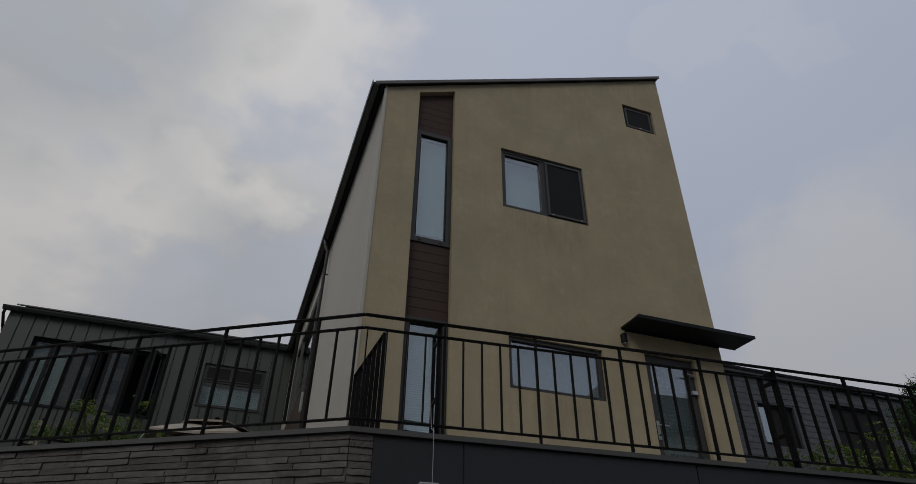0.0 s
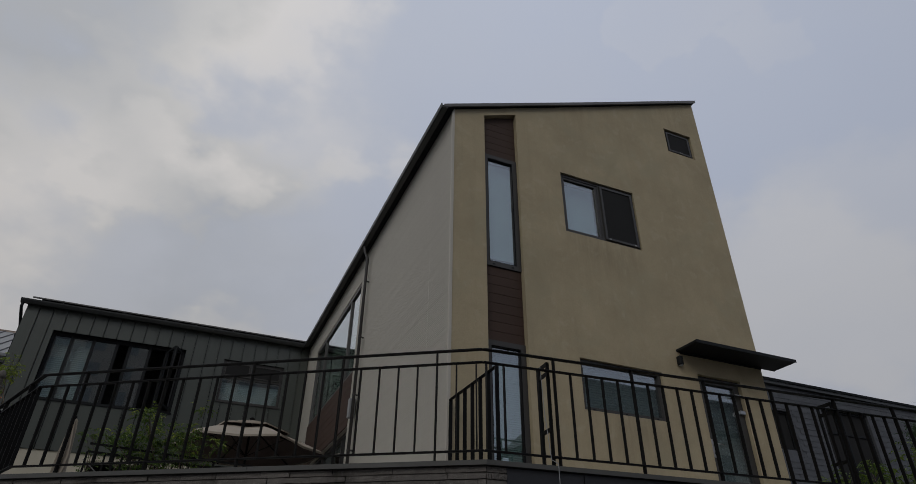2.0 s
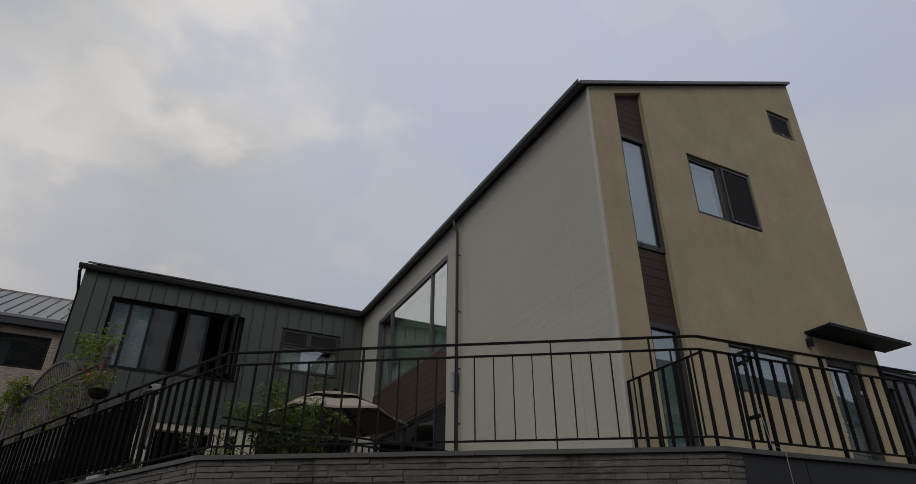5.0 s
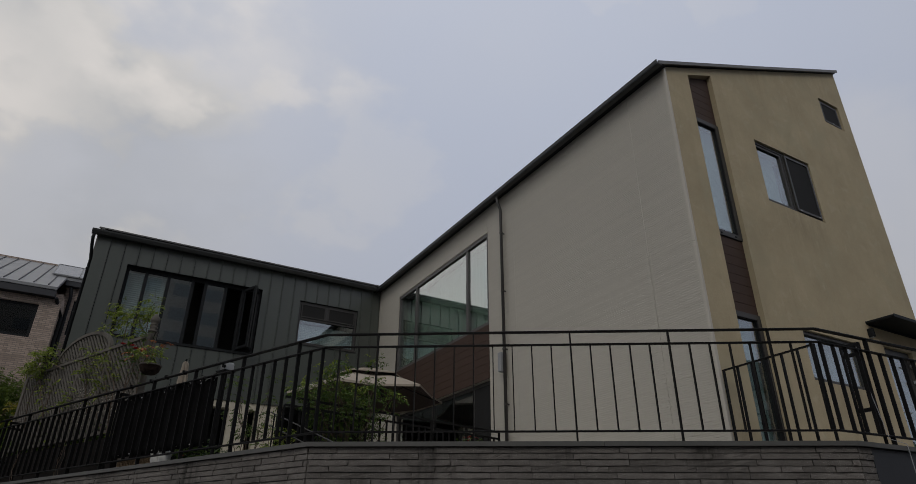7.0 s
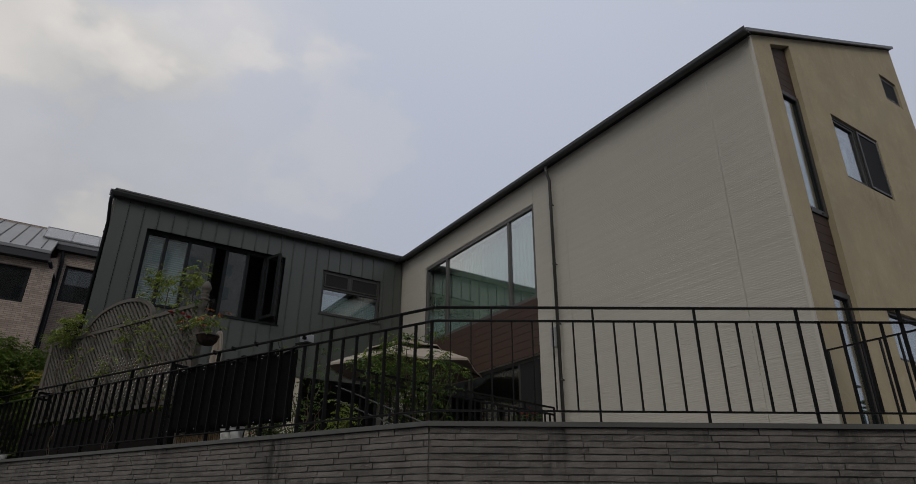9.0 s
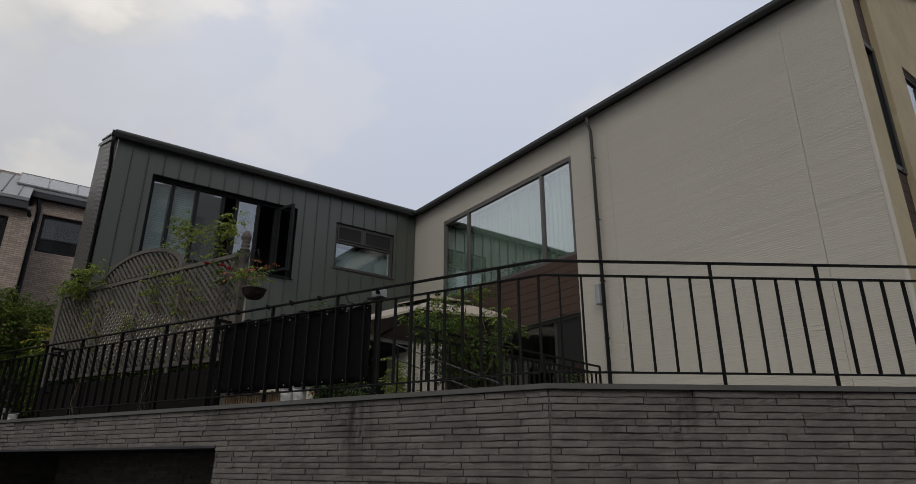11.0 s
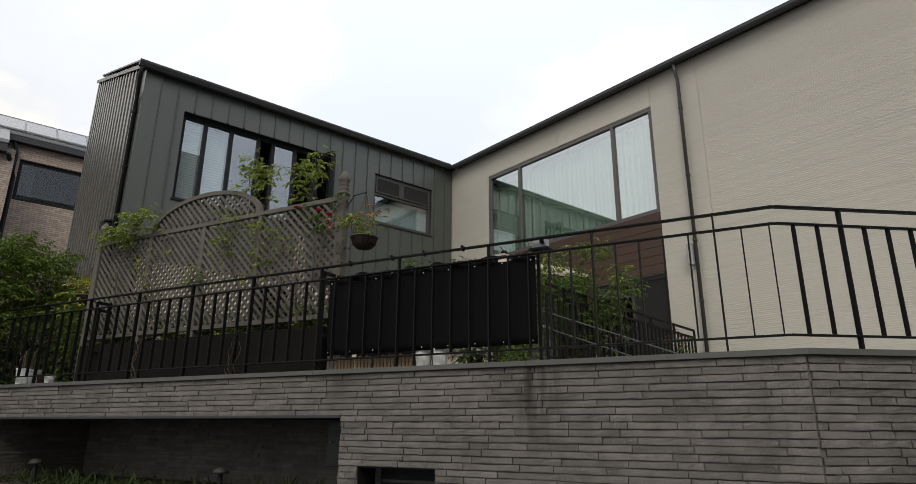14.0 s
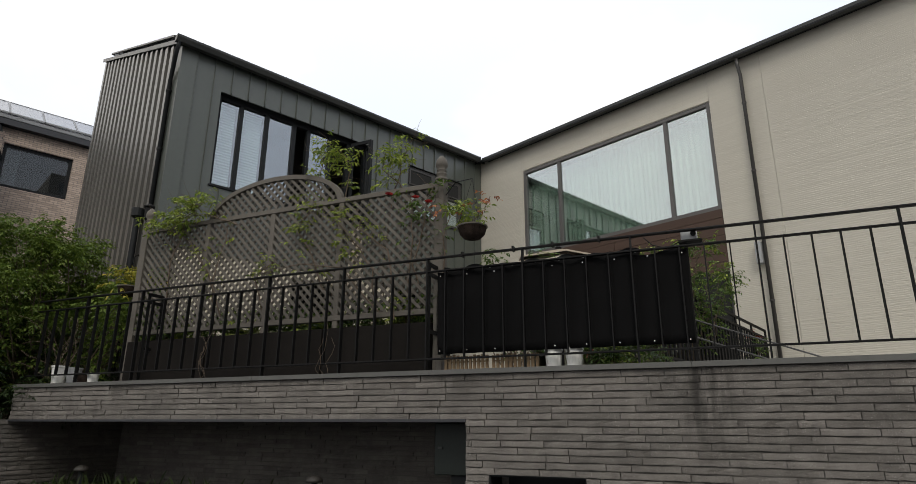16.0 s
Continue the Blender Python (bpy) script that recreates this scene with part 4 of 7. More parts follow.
for v0, v1, kind_, words in ((6.093, 8.200, "sheet", "tall narrow dark-framed window, blind tinted teal as reflected sky"), (FLOOR + 0.01, 4.918, "slats", "tall narrow dark-framed window, slatted blind tinted teal as reflected sky")):
    w4 = window(house, GABLE, ST0 + 0.002, ST1 - 0.002, v0, v1, rec=0.068, fw=0.075, pane_mat=GLASS_MID, blind=kind_, cover=(0.0, 1.0), blind_mat=SKY_TEAL_BLIND, label=words)
    bm = B()
    for r in ((ST0 + 0.077, ST0 + 0.092, v0 + 0.075, v1 - 0.075), (ST1 - 0.092, ST1 - 0.077, v0 + 0.075, v1 - 0.075), (ST0 + 0.092, ST1 - 0.092, v0 + 0.075, v0 + 0.09), (ST0 + 0.092, ST1 - 0.092, v1 - 0.09, v1 - 0.075)):
        pbox(bm, GABLE, *r, -0.106, -0.080)
    part("bead", bm, CHARCOAL, w4, "black glazing bead")
    for u in (ST0 + 0.13, ST1 - 0.17):
        bm = B()
        pbox(bm, GABLE, u, u + 0.035, v0 + 0.025, v0 + 0.042, -0.069, -0.060)
        part("drain_cap", bm, CHARCOAL, w4)
w2 = window(house, GABLE, 3.085, 4.575, 7.015, 8.205, splits=(3.85,), rec=0.035, fw=0.048, pane_mat=GLASS_MID, blind=None, label="dark-framed sliding window with blind and insect screen")
bm = B()
pbox(bm, GABLE, 3.1, 3.84, 7.05, 8.15, -0.24, -0.235)
part("blind", bm, SKY_TEAL_BLIND, w2)
bm = B()
for r in ((3.134, 3.160, 7.065, 8.155), (3.775, 3.835, 7.065, 8.155), (3.160, 3.775, 7.065, 7.095), (3.160, 3.775, 8.115, 8.155)):
    pbox(bm, GABLE, *r, -0.072, -0.046)
part("sash", bm, FRAME, w2, "dark sliding sash")
bm = B()
for r in ((3.87, 3.91, 7.06, 8.16), (4.50, 4.54, 7.06, 8.16), (3.91, 4.50, 7.06, 7.10), (3.91, 4.50, 8.12, 8.16)):
    pbox(bm, GABLE, *r, -0.034, -0.008)
part("screen_frame", bm, FRAME, w2)
bm = B()
pbox(bm, GABLE, 3.91, 4.50, 7.10, 8.12, -0.024, -0.021)
part("screen", bm, SCREEN, w2, "dark insect screen")
for u_ in (3.93, 4.44):
    bm = B()
    pbox(bm, GABLE, u_, u_ + 0.035, 7.065, 7.085, -0.008, 0.002)
    part("catch", bm, GREYBOX, w2)
w3 = window(house, GABLE, 5.675, 6.335, 9.585, 10.175, rec=0.05, fw=0.05, blind=None, label="small square dark-framed window with insect screen")
bm = B()
for r in ((5.725, 6.285, 9.635, 9.67), (5.725, 6.285, 10.09, 10.125), (5.725, 5.76, 9.67, 10.09), (6.25, 6.285, 9.67, 10.09)):
    pbox(bm, GABLE, *r, -0.046, -0.022)
part("screen_frame", bm, FRAME, w3)
bm = B()
pbox(bm, GABLE, 5.76, 6.25, 9.67, 10.09, -0.036, -0.033)
part("screen", bm, SCREEN, w3, "dark insect screen")
bm = B()
pbox(bm, GABLE, 5.98, 6.04, 9.645, 9.66, -0.022, -0.010)
part("catch", bm, GREYBOX, w3)
w1 = window(house, GABLE, 3.10, 4.525, 4.12, 4.855, rec=0.04, fw=0.05, pane_mat=GLASS_MID, blind="sheet", blind_mat=LACE, label="low wide dark-framed window with lace behind the glass")
for u in (3.26, 3.80, 4.34):
    bm = B()
    pbox(bm, GABLE, u, u + 0.03, 4.135, 4.15, -0.042, -0.032)
    part("drain_cap", bm, CHARCOAL, w1)

door = window(house, GABLE, 5.235, 6.075, FLOOR + 0.005, 4.94, rec=0.06, fw=0.105, pane_mat=GLASS_MID, blind="sheet", cover=(0.0, 0.93), blind_mat=LACE, name="door", label="dark metal door with a tall glass panel")
bm = B()
pbox(bm, GABLE, 5.285, 5.330, 3.71, 3.97, -0.059, -0.045)
part("handle_plate", bm, STEEL, door, "bright steel handle plate", bevel=0.004)
bm = B()
tube(bm, [GABLE.at(5.308, 3.90, -0.05), GABLE.at(5.308, 3.90, -0.004), GABLE.at(5.322, 3.90, 0.006), GABLE.at(5.45, 3.895, 0.004)], 0.011, 8)
part("handle", bm, STEEL, door, "bright steel lever handle", smooth=True)
bm = B()
tube(bm, [GABLE.at(5.308, 3.77, -0.05), GABLE.at(5.308, 3.77, -0.036)], 0.012, 8)
part("lock", bm, CHARCOAL, door)
bm = B()
pbox(bm, GABLE, 6.00, 6.065, 4.69, 4.73, -0.058, -0.025)
bar(bm, GABLE.at(6.04, 4.712, -0.02), GABLE.at(5.93, 4.722, -0.015), 0.015, 0.015)
part("closer", bm, GREYBOX, door, "grey door closer arm")
bm = B()
pbox(bm, GABLE, 5.97, 6.065, 4.42, 4.475, -0.058, -0.015)
part("latch", bm, STEEL, door, "steel latch box")

# large window of the side wall
big = window(house, SIDE, BW[0] + 0.004, BW[1] - 0.004, BW[2] + 0.004, BW[3] - 0.004, splits=(12.80, 15.42), rec=0.02, fw=0.07, mat=FRAME_GREY, pane_mat=GLASS_BIG, blind="curtain", cover=(0.0, 0.98), label="very large dark-framed fixed window with pale curtains")
window(house, SIDE, 11.875, 16.455, FLOOR + 0.005, 4.995, splits=(12.65, 14.5), rec=0.10, fw=0.07, pane_mat=GLASS, name="glass_door", label="dark-framed sliding glass doors to the terrace")
bm = B()
pbox(bm, SIDE, 11.95, 12.61, FLOOR + 0.08, 4.92, -0.098, -0.095)
part("screen", bm, SCREEN, house, "dark insect screen on the terrace door")

# roof with edge flashing and eave gutter
bm = B()
yb = 21.2
prof = [(0.86, roofz(0.86) - 0.03), (6.66, roofz(6.66) - 0.03), (6.66, roofz(6.66) + 0.02), (0.86, roofz(0.86) + 0.02)]
prism(bm, GABLE, prof, 0.05, -(yb - GY))
part("roof", bm, CHARCOAL, house, "dark metal single-pitch roof")
bm = B()
prof = [(0.90, roofz(0.90) - 0.034), (3.6, roofz(3.6) - 0.042), (6.68, roofz(6.68) - 0.034), (6.68, roofz(6.68) + 0.028), (3.6, roofz(3.6) + 0.02), (0.90, roofz(0.90) + 0.03)]
prism(bm, GABLE, prof, 0.075, 0.052)
part("verge_flashing", bm, VERGE, house, "grey metal verge flashing")
bm = B()
prof = [(0.85, EAVE - 0.04), (0.865, EAVE - 0.115), (0.965, EAVE - 0.115), (0.98, EAVE - 0.03), (0.97, EAVE - 0.03), (0.955, EAVE - 0.10), (0.875, EAVE - 0.10), (0.86, EAVE - 0.03)]
prism(bm, GABLE, prof, 0.07, -(DY - 0.25 - GY))
part("gutter", bm, GUTTER, house, "dark grey metal eave gutter")
bm = B()
wbox(bm, 1.0, GX0 - 0.002, GY - 0.04, DY - 0.26, EAVE - 0.08, EAVE - 0.02)
part("eave_board", bm, CHARCOAL, house)

# downpipe with brackets and a grey box
pipe = thing("downpipe", (0.98, 11.22, FLOOR), "slim dark metal downpipe on the siding", "downpipe")
bm = B()
tube(bm, [(0.915, 11.22, EAVE - 0.15), (0.93, 11.22, EAVE - 0.28), (1.0, 11.22, EAVE - 0.45), (1.0, 11.22, FLOOR + 0.01)], 0.032, 10)
part("tube", bm, PIPE, pipe, smooth=True)
for z in (7.9, 6.6, 5.4, 4.35, 3.3):
    bm = B()
    lathe(bm, (1.0, 11.22, z), [(0.033, 0), (0.040, 0), (0.040, 0.03), (0.033, 0.03)], 10)
    bar(bm, (1.03, 11.22, z + 0.015), (1.08, 11.22, z + 0.015), 0.012, 0.03)
    part("bracket", bm, PIPE, pipe)
bm = B()
wbox(bm, 0.93, 1.065, 11.262, 11.36, 4.98, 5.36)
lamp = solid("wall_lamp", bm, GREYBOX, "grey box-shaped wall lamp beside the downpipe", "wall lamp", bevel=0.012)
bm = B()
wbox(bm, 1.04, 1.079, 11.285, 11.34, 5.05, 5.30)
part("mount", bm, CHARCOAL, lamp)

# canopy above the door, and the lamp beside it
can = thing("door_canopy", (5.9, GY, 5.2), "thin dark metal canopy above the door", "canopy")
bm = B()
prism(bm, GABLE, [(4.90, 5.25), (6.93, 5.25), (6.93, 5.29), (4.90, 5.29)], 0.0, 0.44)
part("plate", bm, CHARCOAL, can, bevel=0.006)
bm = B()
pbox(bm, GABLE, 4.96, 6.60, 5.225, 5.248, 0.002, 0.03)
part("bracket", bm, CHARCOAL, can)
bm = B()
pbox(bm, GABLE, 4.86, 4.93, 5.02, 5.16, 0.0, 0.085)
lamp2 = solid("wall_lamp", bm, CHARCOAL, "small dark wedge wall lamp by the door", "wall lamp", bevel=0.01)
bm = B()
pbox(bm, GABLE, 4.875, 4.915, 5.008, 5.019, 0.02, 0.07)
part("lens", bm, GREYBOX, lamp2)

# ---- green house ----
green = thing("green_house", (DX0, DY, FLOOR), "dark green standing-seam metal house wing", "house")
DW = (-5.68, -2.35, 6.43, 8.25)
DS = (-1.30, 0.41, 6.93, 8.15)
bm = B()
# charcoal backing shows in the panel gaps, drawing a shadow line beside each seam
pwall(bm, DARK, rect(DX0, GX0 - 0.003, 5.22, EAVE + 0.0), [rect(*DW), rect(*DS)], -0.28, -0.03)
part("front_wall", bm, CHARCOAL, green, "dark green metal wall with standing seams")
seams = [DX0 + 0.0] + [-6.16 + 0.3325 * i for i in range(22)] + [GX0 - 0.003]
for i, (a, b) in enumerate(zip(seams, seams[1:])):
    a1, b1 = a + 0.012, b - 0.012
    spans = [(a1, b1, 5.22, EAVE - 0.02)]
    for w in (DW, DS):
        out_ = []
        for p0, p1, q0, q1 in spans:
            if p1 <= w[0] or p0 >= w[1]:
                out_.append((p0, p1, q0, q1))
                continue
            if p0 < w[0]:
                out_.append((p0, w[0], q0, q1))
            if p1 > w[1]:
                out_.append((w[1], p1, q0, q1))
            m0, m1 = max(p0, w[0]), min(p1, w[1])
            out_ += [(m0, m1, q0, w[2]), (m0, m1, w[3], q1)]
        spans = out_
    for p0, p1, q0, q1 in spans:
        bm = B()
        pbox(bm, DARK, p0, p1, q0, q1, -0.029, 0.0)
        part("metal_panel", bm, GREEN_METAL, green)
    if 0 < i:
        cut = [(5.22, EAVE - 0.02)]
        for w in (DW, DS):
            if w[0] - 0.02 < a < w[1] + 0.02:
                cut = [(5.22, w[2] - 0.045), (w[3] + 0.02, EAVE - 0.02)]
        for q0, q1 in cut:
            bm = B()
            pbox(bm, DARK, a - 0.012, a + 0.001, q0, q1, -0.029, 0.032)
            part("seam", bm, GREEN_METAL, green)
# free end with deep close ribs
bm = B()
slope = 0.405
# end wall takes charcoal instead of green, painting the shade between the ribs
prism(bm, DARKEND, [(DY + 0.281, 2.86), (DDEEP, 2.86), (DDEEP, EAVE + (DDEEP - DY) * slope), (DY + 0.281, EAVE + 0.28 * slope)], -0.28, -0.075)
part("end_wall", bm, CHARCOAL, green, "end wall between the ribs, coloured dark as groove shade")
bm = B()
pbox(bm, DARKEND, DY - 0.02, DY + 0.29, 2.86, EAVE - 0.02, -0.29, 0.004)
part("corner_flashing", bm, GREEN_METAL, green)
y = DY + 0.305
while y < DDEEP:
    bm = B()
    hz = EAVE + (y - DY) * slope - 0.03
    q = [DARKEND.at(y + dy, z, d) for z in (2.86, hz) for dy, d in ((0.0, -0.076), (0.012, 0.055), (0.165, 0.055), (0.177, -0.076))]
    q = [bm.verts.new(p) for p in q]
    for i in range(4):
        bm.faces.new((q[i - 1], q[i], q[4 + i], q[4 + i - 1]))
    bm.faces.new(q[:4])
    bm.faces.new(q[4:])
    part("rib", bm, RIB_METAL, green, "grey-brown metal rib")
    y += 0.345
bm = B()
wbox(bm, DX0 + 0.28, 4.0, DDEEP - 0.25, DDEEP, 2.0, EAVE + (DDEEP - DY) * slope)
part("rear_wall", bm, GREEN_METAL, green)
bm = B()
prism(bm, DARKEND, [(DY - 0.12, EAVE - 0.03 - 0.12 * slope), (DDEEP + 0.1, EAVE - 0.03 + (DDEEP + 0.1 - DY) * slope), (DDEEP + 0.1, EAVE + 0.03 + (DDEEP + 0.1 - DY) * slope), (DY - 0.12, EAVE + 0.03 - 0.12 * slope)], 0.069, -(4.0 - DX0))
part("roof", bm, CHARCOAL, green, "dark metal roof")
bm = B()
prism(bm, DARKEND, [(DY - 0.1, EAVE - 0.05 - 0.1 * slope), (DDEEP + 0.1, EAVE - 0.05 + (DDEEP + 0.1 - DY) * slope), (DDEEP + 0.1, EAVE + 0.04 + (DDEEP + 0.1 - DY) * slope), (DY - 0.1, EAVE + 0.04 - 0.1 * slope)], 0.070, 0.083)
part("verge_flashing", bm, VERGE, green, "grey-brown metal verge flashing")
bm = B()
GUT = Plane((0, 0), (0, 1), (-1, 0))
prism(bm, GUT, [(DY - 0.215, EAVE + 0.008), (DY - 0.21, EAVE - 0.03), (DY - 0.185, EAVE - 0.07), (DY - 0.165, EAVE - 0.10), (DY - 0.075, EAVE - 0.10), (DY - 0.06, EAVE - 0.03),
                (DY - 0.072, EAVE - 0.03), (DY - 0.088, EAVE - 0.085), (DY - 0.158, EAVE - 0.085), (DY - 0.175, EAVE - 0.063), (DY - 0.197, EAVE - 0.025), (DY - 0.202, EAVE + 0.008)], 6.60, -0.86)
gut = part("gutter", bm, GUTTER, green, "dark metal eave gutter")
bm = B()
prism(bm, GUT, [(DY - 0.213, EAVE + 0.007), (DY - 0.208, EAVE - 0.03), (DY - 0.163, EAVE - 0.098), (DY - 0.077, EAVE - 0.098), (DY - 0.062, EAVE - 0.01)], 6.615, 6.601)
part("end_cap", bm, GUTTER, gut)
bm = B()
pbox(bm, DARK, DX0 - 0.05, GX0 - 0.1, EAVE - 0.075, EAVE - 0.01, 0.001, 0.05)
part("eave_board", bm, CHARCOAL, green)
bm = B()
tube(bm, [(-6.55, DY - 0.13, EAVE - 0.09), (-6.56, DY - 0.12, EAVE - 0.20), (-6.55, DY - 0.03, EAVE - 0.29), (-6.505, DY + 0.20, EAVE - 0.58), (-6.498, DY + 0.245, EAVE - 0.68), (-6.498, DY + 0.245, 3.0)], 0.038, 10)
dp = part("downpipe", bm, CHARCOAL, green, "dark metal downpipe with a swan neck", smooth=True)
for z in (8.02, 6.9, 5.8, 4.7, 3.6):
    bm = B()
    lathe(bm, (-6.498, DY + 0.245, z), [(0.041, 0), (0.05, 0), (0.05, 0.03), (0.041, 0.03)], 10)
    bar(bm, (-6.47, DY + 0.245, z + 0.015), (-6.448, DY + 0.245, z + 0.015), 0.012, 0.03)
    part("bracket", bm, CHARCOAL, dp)
bm = B()
lathe(bm, (-6.58, DY + 0.60, 3.2), [(0.05, 0), (0.05, 2.52), (0.10, 2.56), (0.10, 2.70), (0.08, 2.70), (0.08, 2.60), (0.0, 2.60)], 14)
part("hopper", bm, CHARCOAL, green, "black rainwater hopper on its pipe", smooth=False)
# lower storey, cream
bm = B()
pwall(bm, DARK, rect(DX0 + 0.4, -1.53, FLOOR - 0.3, 5.215), [rect(-3.95, -2.70, FLOOR, 5.05), rect(-2.23, -2.05, FLOOR, 5.05)], -0.30, -0.03)
part("lower_wall", bm, CREAM, green, "cream painted lower wall beneath the wing")
for z in (5.4,):
    bm = B()
    wbox(bm, DX0 + 0.3, 4.0, DY + 0.75, DDEEP - 0.3, z, z + 0.25)
    part("floor_slab", bm, ROOM, green)
# charcoal here stands in for the shaded stairs and dark glass below
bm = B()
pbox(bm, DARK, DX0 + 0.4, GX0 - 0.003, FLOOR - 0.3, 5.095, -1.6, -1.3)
part("shade_wall", bm, CHARCOAL, green, "recessed wall under the wing, coloured dark for shaded stairs and glass")
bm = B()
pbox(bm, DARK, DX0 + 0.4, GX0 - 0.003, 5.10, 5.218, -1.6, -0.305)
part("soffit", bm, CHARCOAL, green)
wd = window(green, DARK, DW[0] + 0.004, DW[1] - 0.004, DW[2] + 0.004, DW[3] - 0.004, splits=(-5.20, -4.68, -4.10, -3.78, -3.27, -2.83), rec=0.13, fw=0.075, sill=True, open_lights=(3, 5, 6), pane_mat=GLASS_MID, label="wide dark-framed folding window, partly open, with white blinds", mat=CHARCOAL)
bm = B()
for a, b in ((-5.6, -5.25), (-5.16, -4.72)):
    n = 30
    h = 1.64 / n
    for i in range(n):
        z = DW[2] + 0.09 + i * h
        bm.faces.new([bm.verts.new(DARK.at(uu, z + dz, -0.31 + e)) for uu, dz, e in ((a, 0, 0.0), (b, 0, 0.0), (b, h * 0.5, 0.016), (a, h * 0.5, 0.016))])
        bm.faces.new([bm.verts.new(DARK.at(uu, z + dz, -0.31 + e)) for uu, dz, e in ((a, h * 0.5, 0.016), (b, h * 0.5, 0.016), (b, h, 0.0), (a, h, 0.0))])
part("blind", bm, BLUE_BLIND, wd, "pale pleated blind")
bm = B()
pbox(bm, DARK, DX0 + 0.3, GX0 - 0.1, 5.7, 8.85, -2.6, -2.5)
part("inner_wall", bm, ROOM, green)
# folded sash standing out of the opening
for k, (ua, ub, da, db) in enumerate(((-2.80, -2.62, -0.05, 0.42), (-2.60, -2.44, 0.42, -0.02))):
    bm = B()
    p0, p1 = DARK.at(ua, 0, da), DARK.at(ub, 0, db)
    leafp = Plane(p0.xy, (p1 - p0).xy, (-(p1 - p0).y, (p1 - p0).x))
    L = (p1 - p0).xy.length
    for r in ((0, 0.06, DW[2] + 0.08, DW[3] - 0.08), (L - 0.06, L, DW[2] + 0.08, DW[3] - 0.08), (0.06, L - 0.06, DW[2] + 0.08, DW[2] + 0.15), (0.06, L - 0.06, DW[3] - 0.15, DW[3] - 0.08)):
        pbox(bm, leafp, *r, -0.02, 0.02)
    s = part("open_sash", bm, CHARCOAL, wd, "folding sash standing open")
window(green, DARK, DS[0] + 0.004, DS[1] - 0.004, DS[2] + 0.004, DS[3] - 0.004, rec=0.05, fw=0.06, transoms=((DS[0], DS[1], 7.66),), sill=True, blind="sheet", cover=(0.0, 0.5), blind_mat=FILM, label="dark-framed window with frosted lower light", mat=FRAME, pane_mat=GLASS_MID)
bm = B()
pbox(bm, DARK, DS[0] + 0.07, DS[1] - 0.07, 7.70, 8.08, -0.044, -0.041)
part("screen", bm, SCREEN, green, "dark insect screen")
bm = B()
pbox(bm, DARK, -0.53, -0.46, 7.69, 8.085, -0.14, -0.03)
part("mullion", bm, FRAME, green)
for a_, b_ in ((DS[0] + 0.075, -0.535), (-0.455, DS[1] - 0.075)):
    bm = B()
    for r_ in ((a_, b_, 7.695, 7.725), (a_, b_, 8.05, 8.08), (a_, a_ + 0.03, 7.725, 8.05), (b_ - 0.03, b_, 7.725, 8.05)):
        pbox(bm, DARK, *r_, -0.041, -0.028)
    part("screen_frame", bm, FRAME, green)

# ---- slate house to the east ----
SY = 12.8
SLATEP = Plane((0, SY), (1, 0), (0, -1))
slate = thing("slate_house", (16.0, SY, FLOOR - 3.0), "slate-clad house with dark gutter and windows", "house")
SW1, SW2 = (13.5, 14.79, 6.13, 7.30), (16.23, 18.32, 5.0, 7.62)
bm = B()
pwall(bm, SLATEP, rect(9.0, 27.0, FLOOR - 3.0, 8.02), [rect(*SW1), rect(*SW2)], -0.3, 0.0)
part("wall", bm, SLATE_REST, slate)
bm = B()
pbox(bm, SLATEP, 8.9, 27.2, 8.07, 8.16, -0.3, 0.12)
part("gutter", bm, GUTTER, slate, "dark gutter")
bm = B()
prism(bm, Plane((0, 0), (0, 1), (-1, 0)), [(SY - 0.16, 8.165), (SY + 8.0, 9.6), (SY + 8.0, 9.7), (SY - 0.17, 8.23)], -8.9, -27.2)
part("roof", bm, CHARCOAL, slate)
# panes take the dark screen colour instead of glass, leaving out sky reflection
window(slate, SLATEP, *SW1, splits=(13.88, 14.35), rec=0.08, fw=0.06, label="dark-framed window", mat=CHARCOAL, pane_mat=SCREEN)
window(slate, SLATEP, *SW2, splits=(17.2,), rec=0.08, fw=0.06, label="dark-framed window", mat=CHARCOAL, pane_mat=SCREEN, transoms=((16.23, 18.32, 6.9),))
bm = B()
pbox(bm, SLATEP, 13.57, 13.84, 6.22, 7.2, -0.076, -0.068)
part("pane", bm, GLASS_BIG, slate)
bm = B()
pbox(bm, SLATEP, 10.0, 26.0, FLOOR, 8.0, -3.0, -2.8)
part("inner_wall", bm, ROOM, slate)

# ---- brick house far behind, to the west ----
BRK = Plane((0, 32.5), (1, 0), (0, -1))
brick = thing("brick_house", (-9.0, 32.5, 3.0), "brown brick house with grey seamed metal roof", "house")
bm = B()
pwall(bm, BRK, rect(-7.9, 4.0, 1.0, 12.295), [rect(-7.5, -5.4, 10.17, 11.75), rect(-4.2, -2.1, 10.17, 11.75)], -0.3, 0.0)
part("wall", bm, BRICK, brick)
BRK2 = Plane((0, 29.9), (1, 0), (0, -1))
bm = B()
pwall(bm, BRK2, rect(-22.0, -7.75, 1.0, 10.855), [rect(-10.4, -8.46, 9.2, 10.56), rect(-14.0, -12.0, 9.2, 10.56)], -0.3, 0.0)
part("wall", bm, BRICK, brick)
bm = B()
wbox(bm, -8.05, -7.75, 30.2, 32.5, 1.0, 11.2)
part("wall", bm, BRICK, brick)
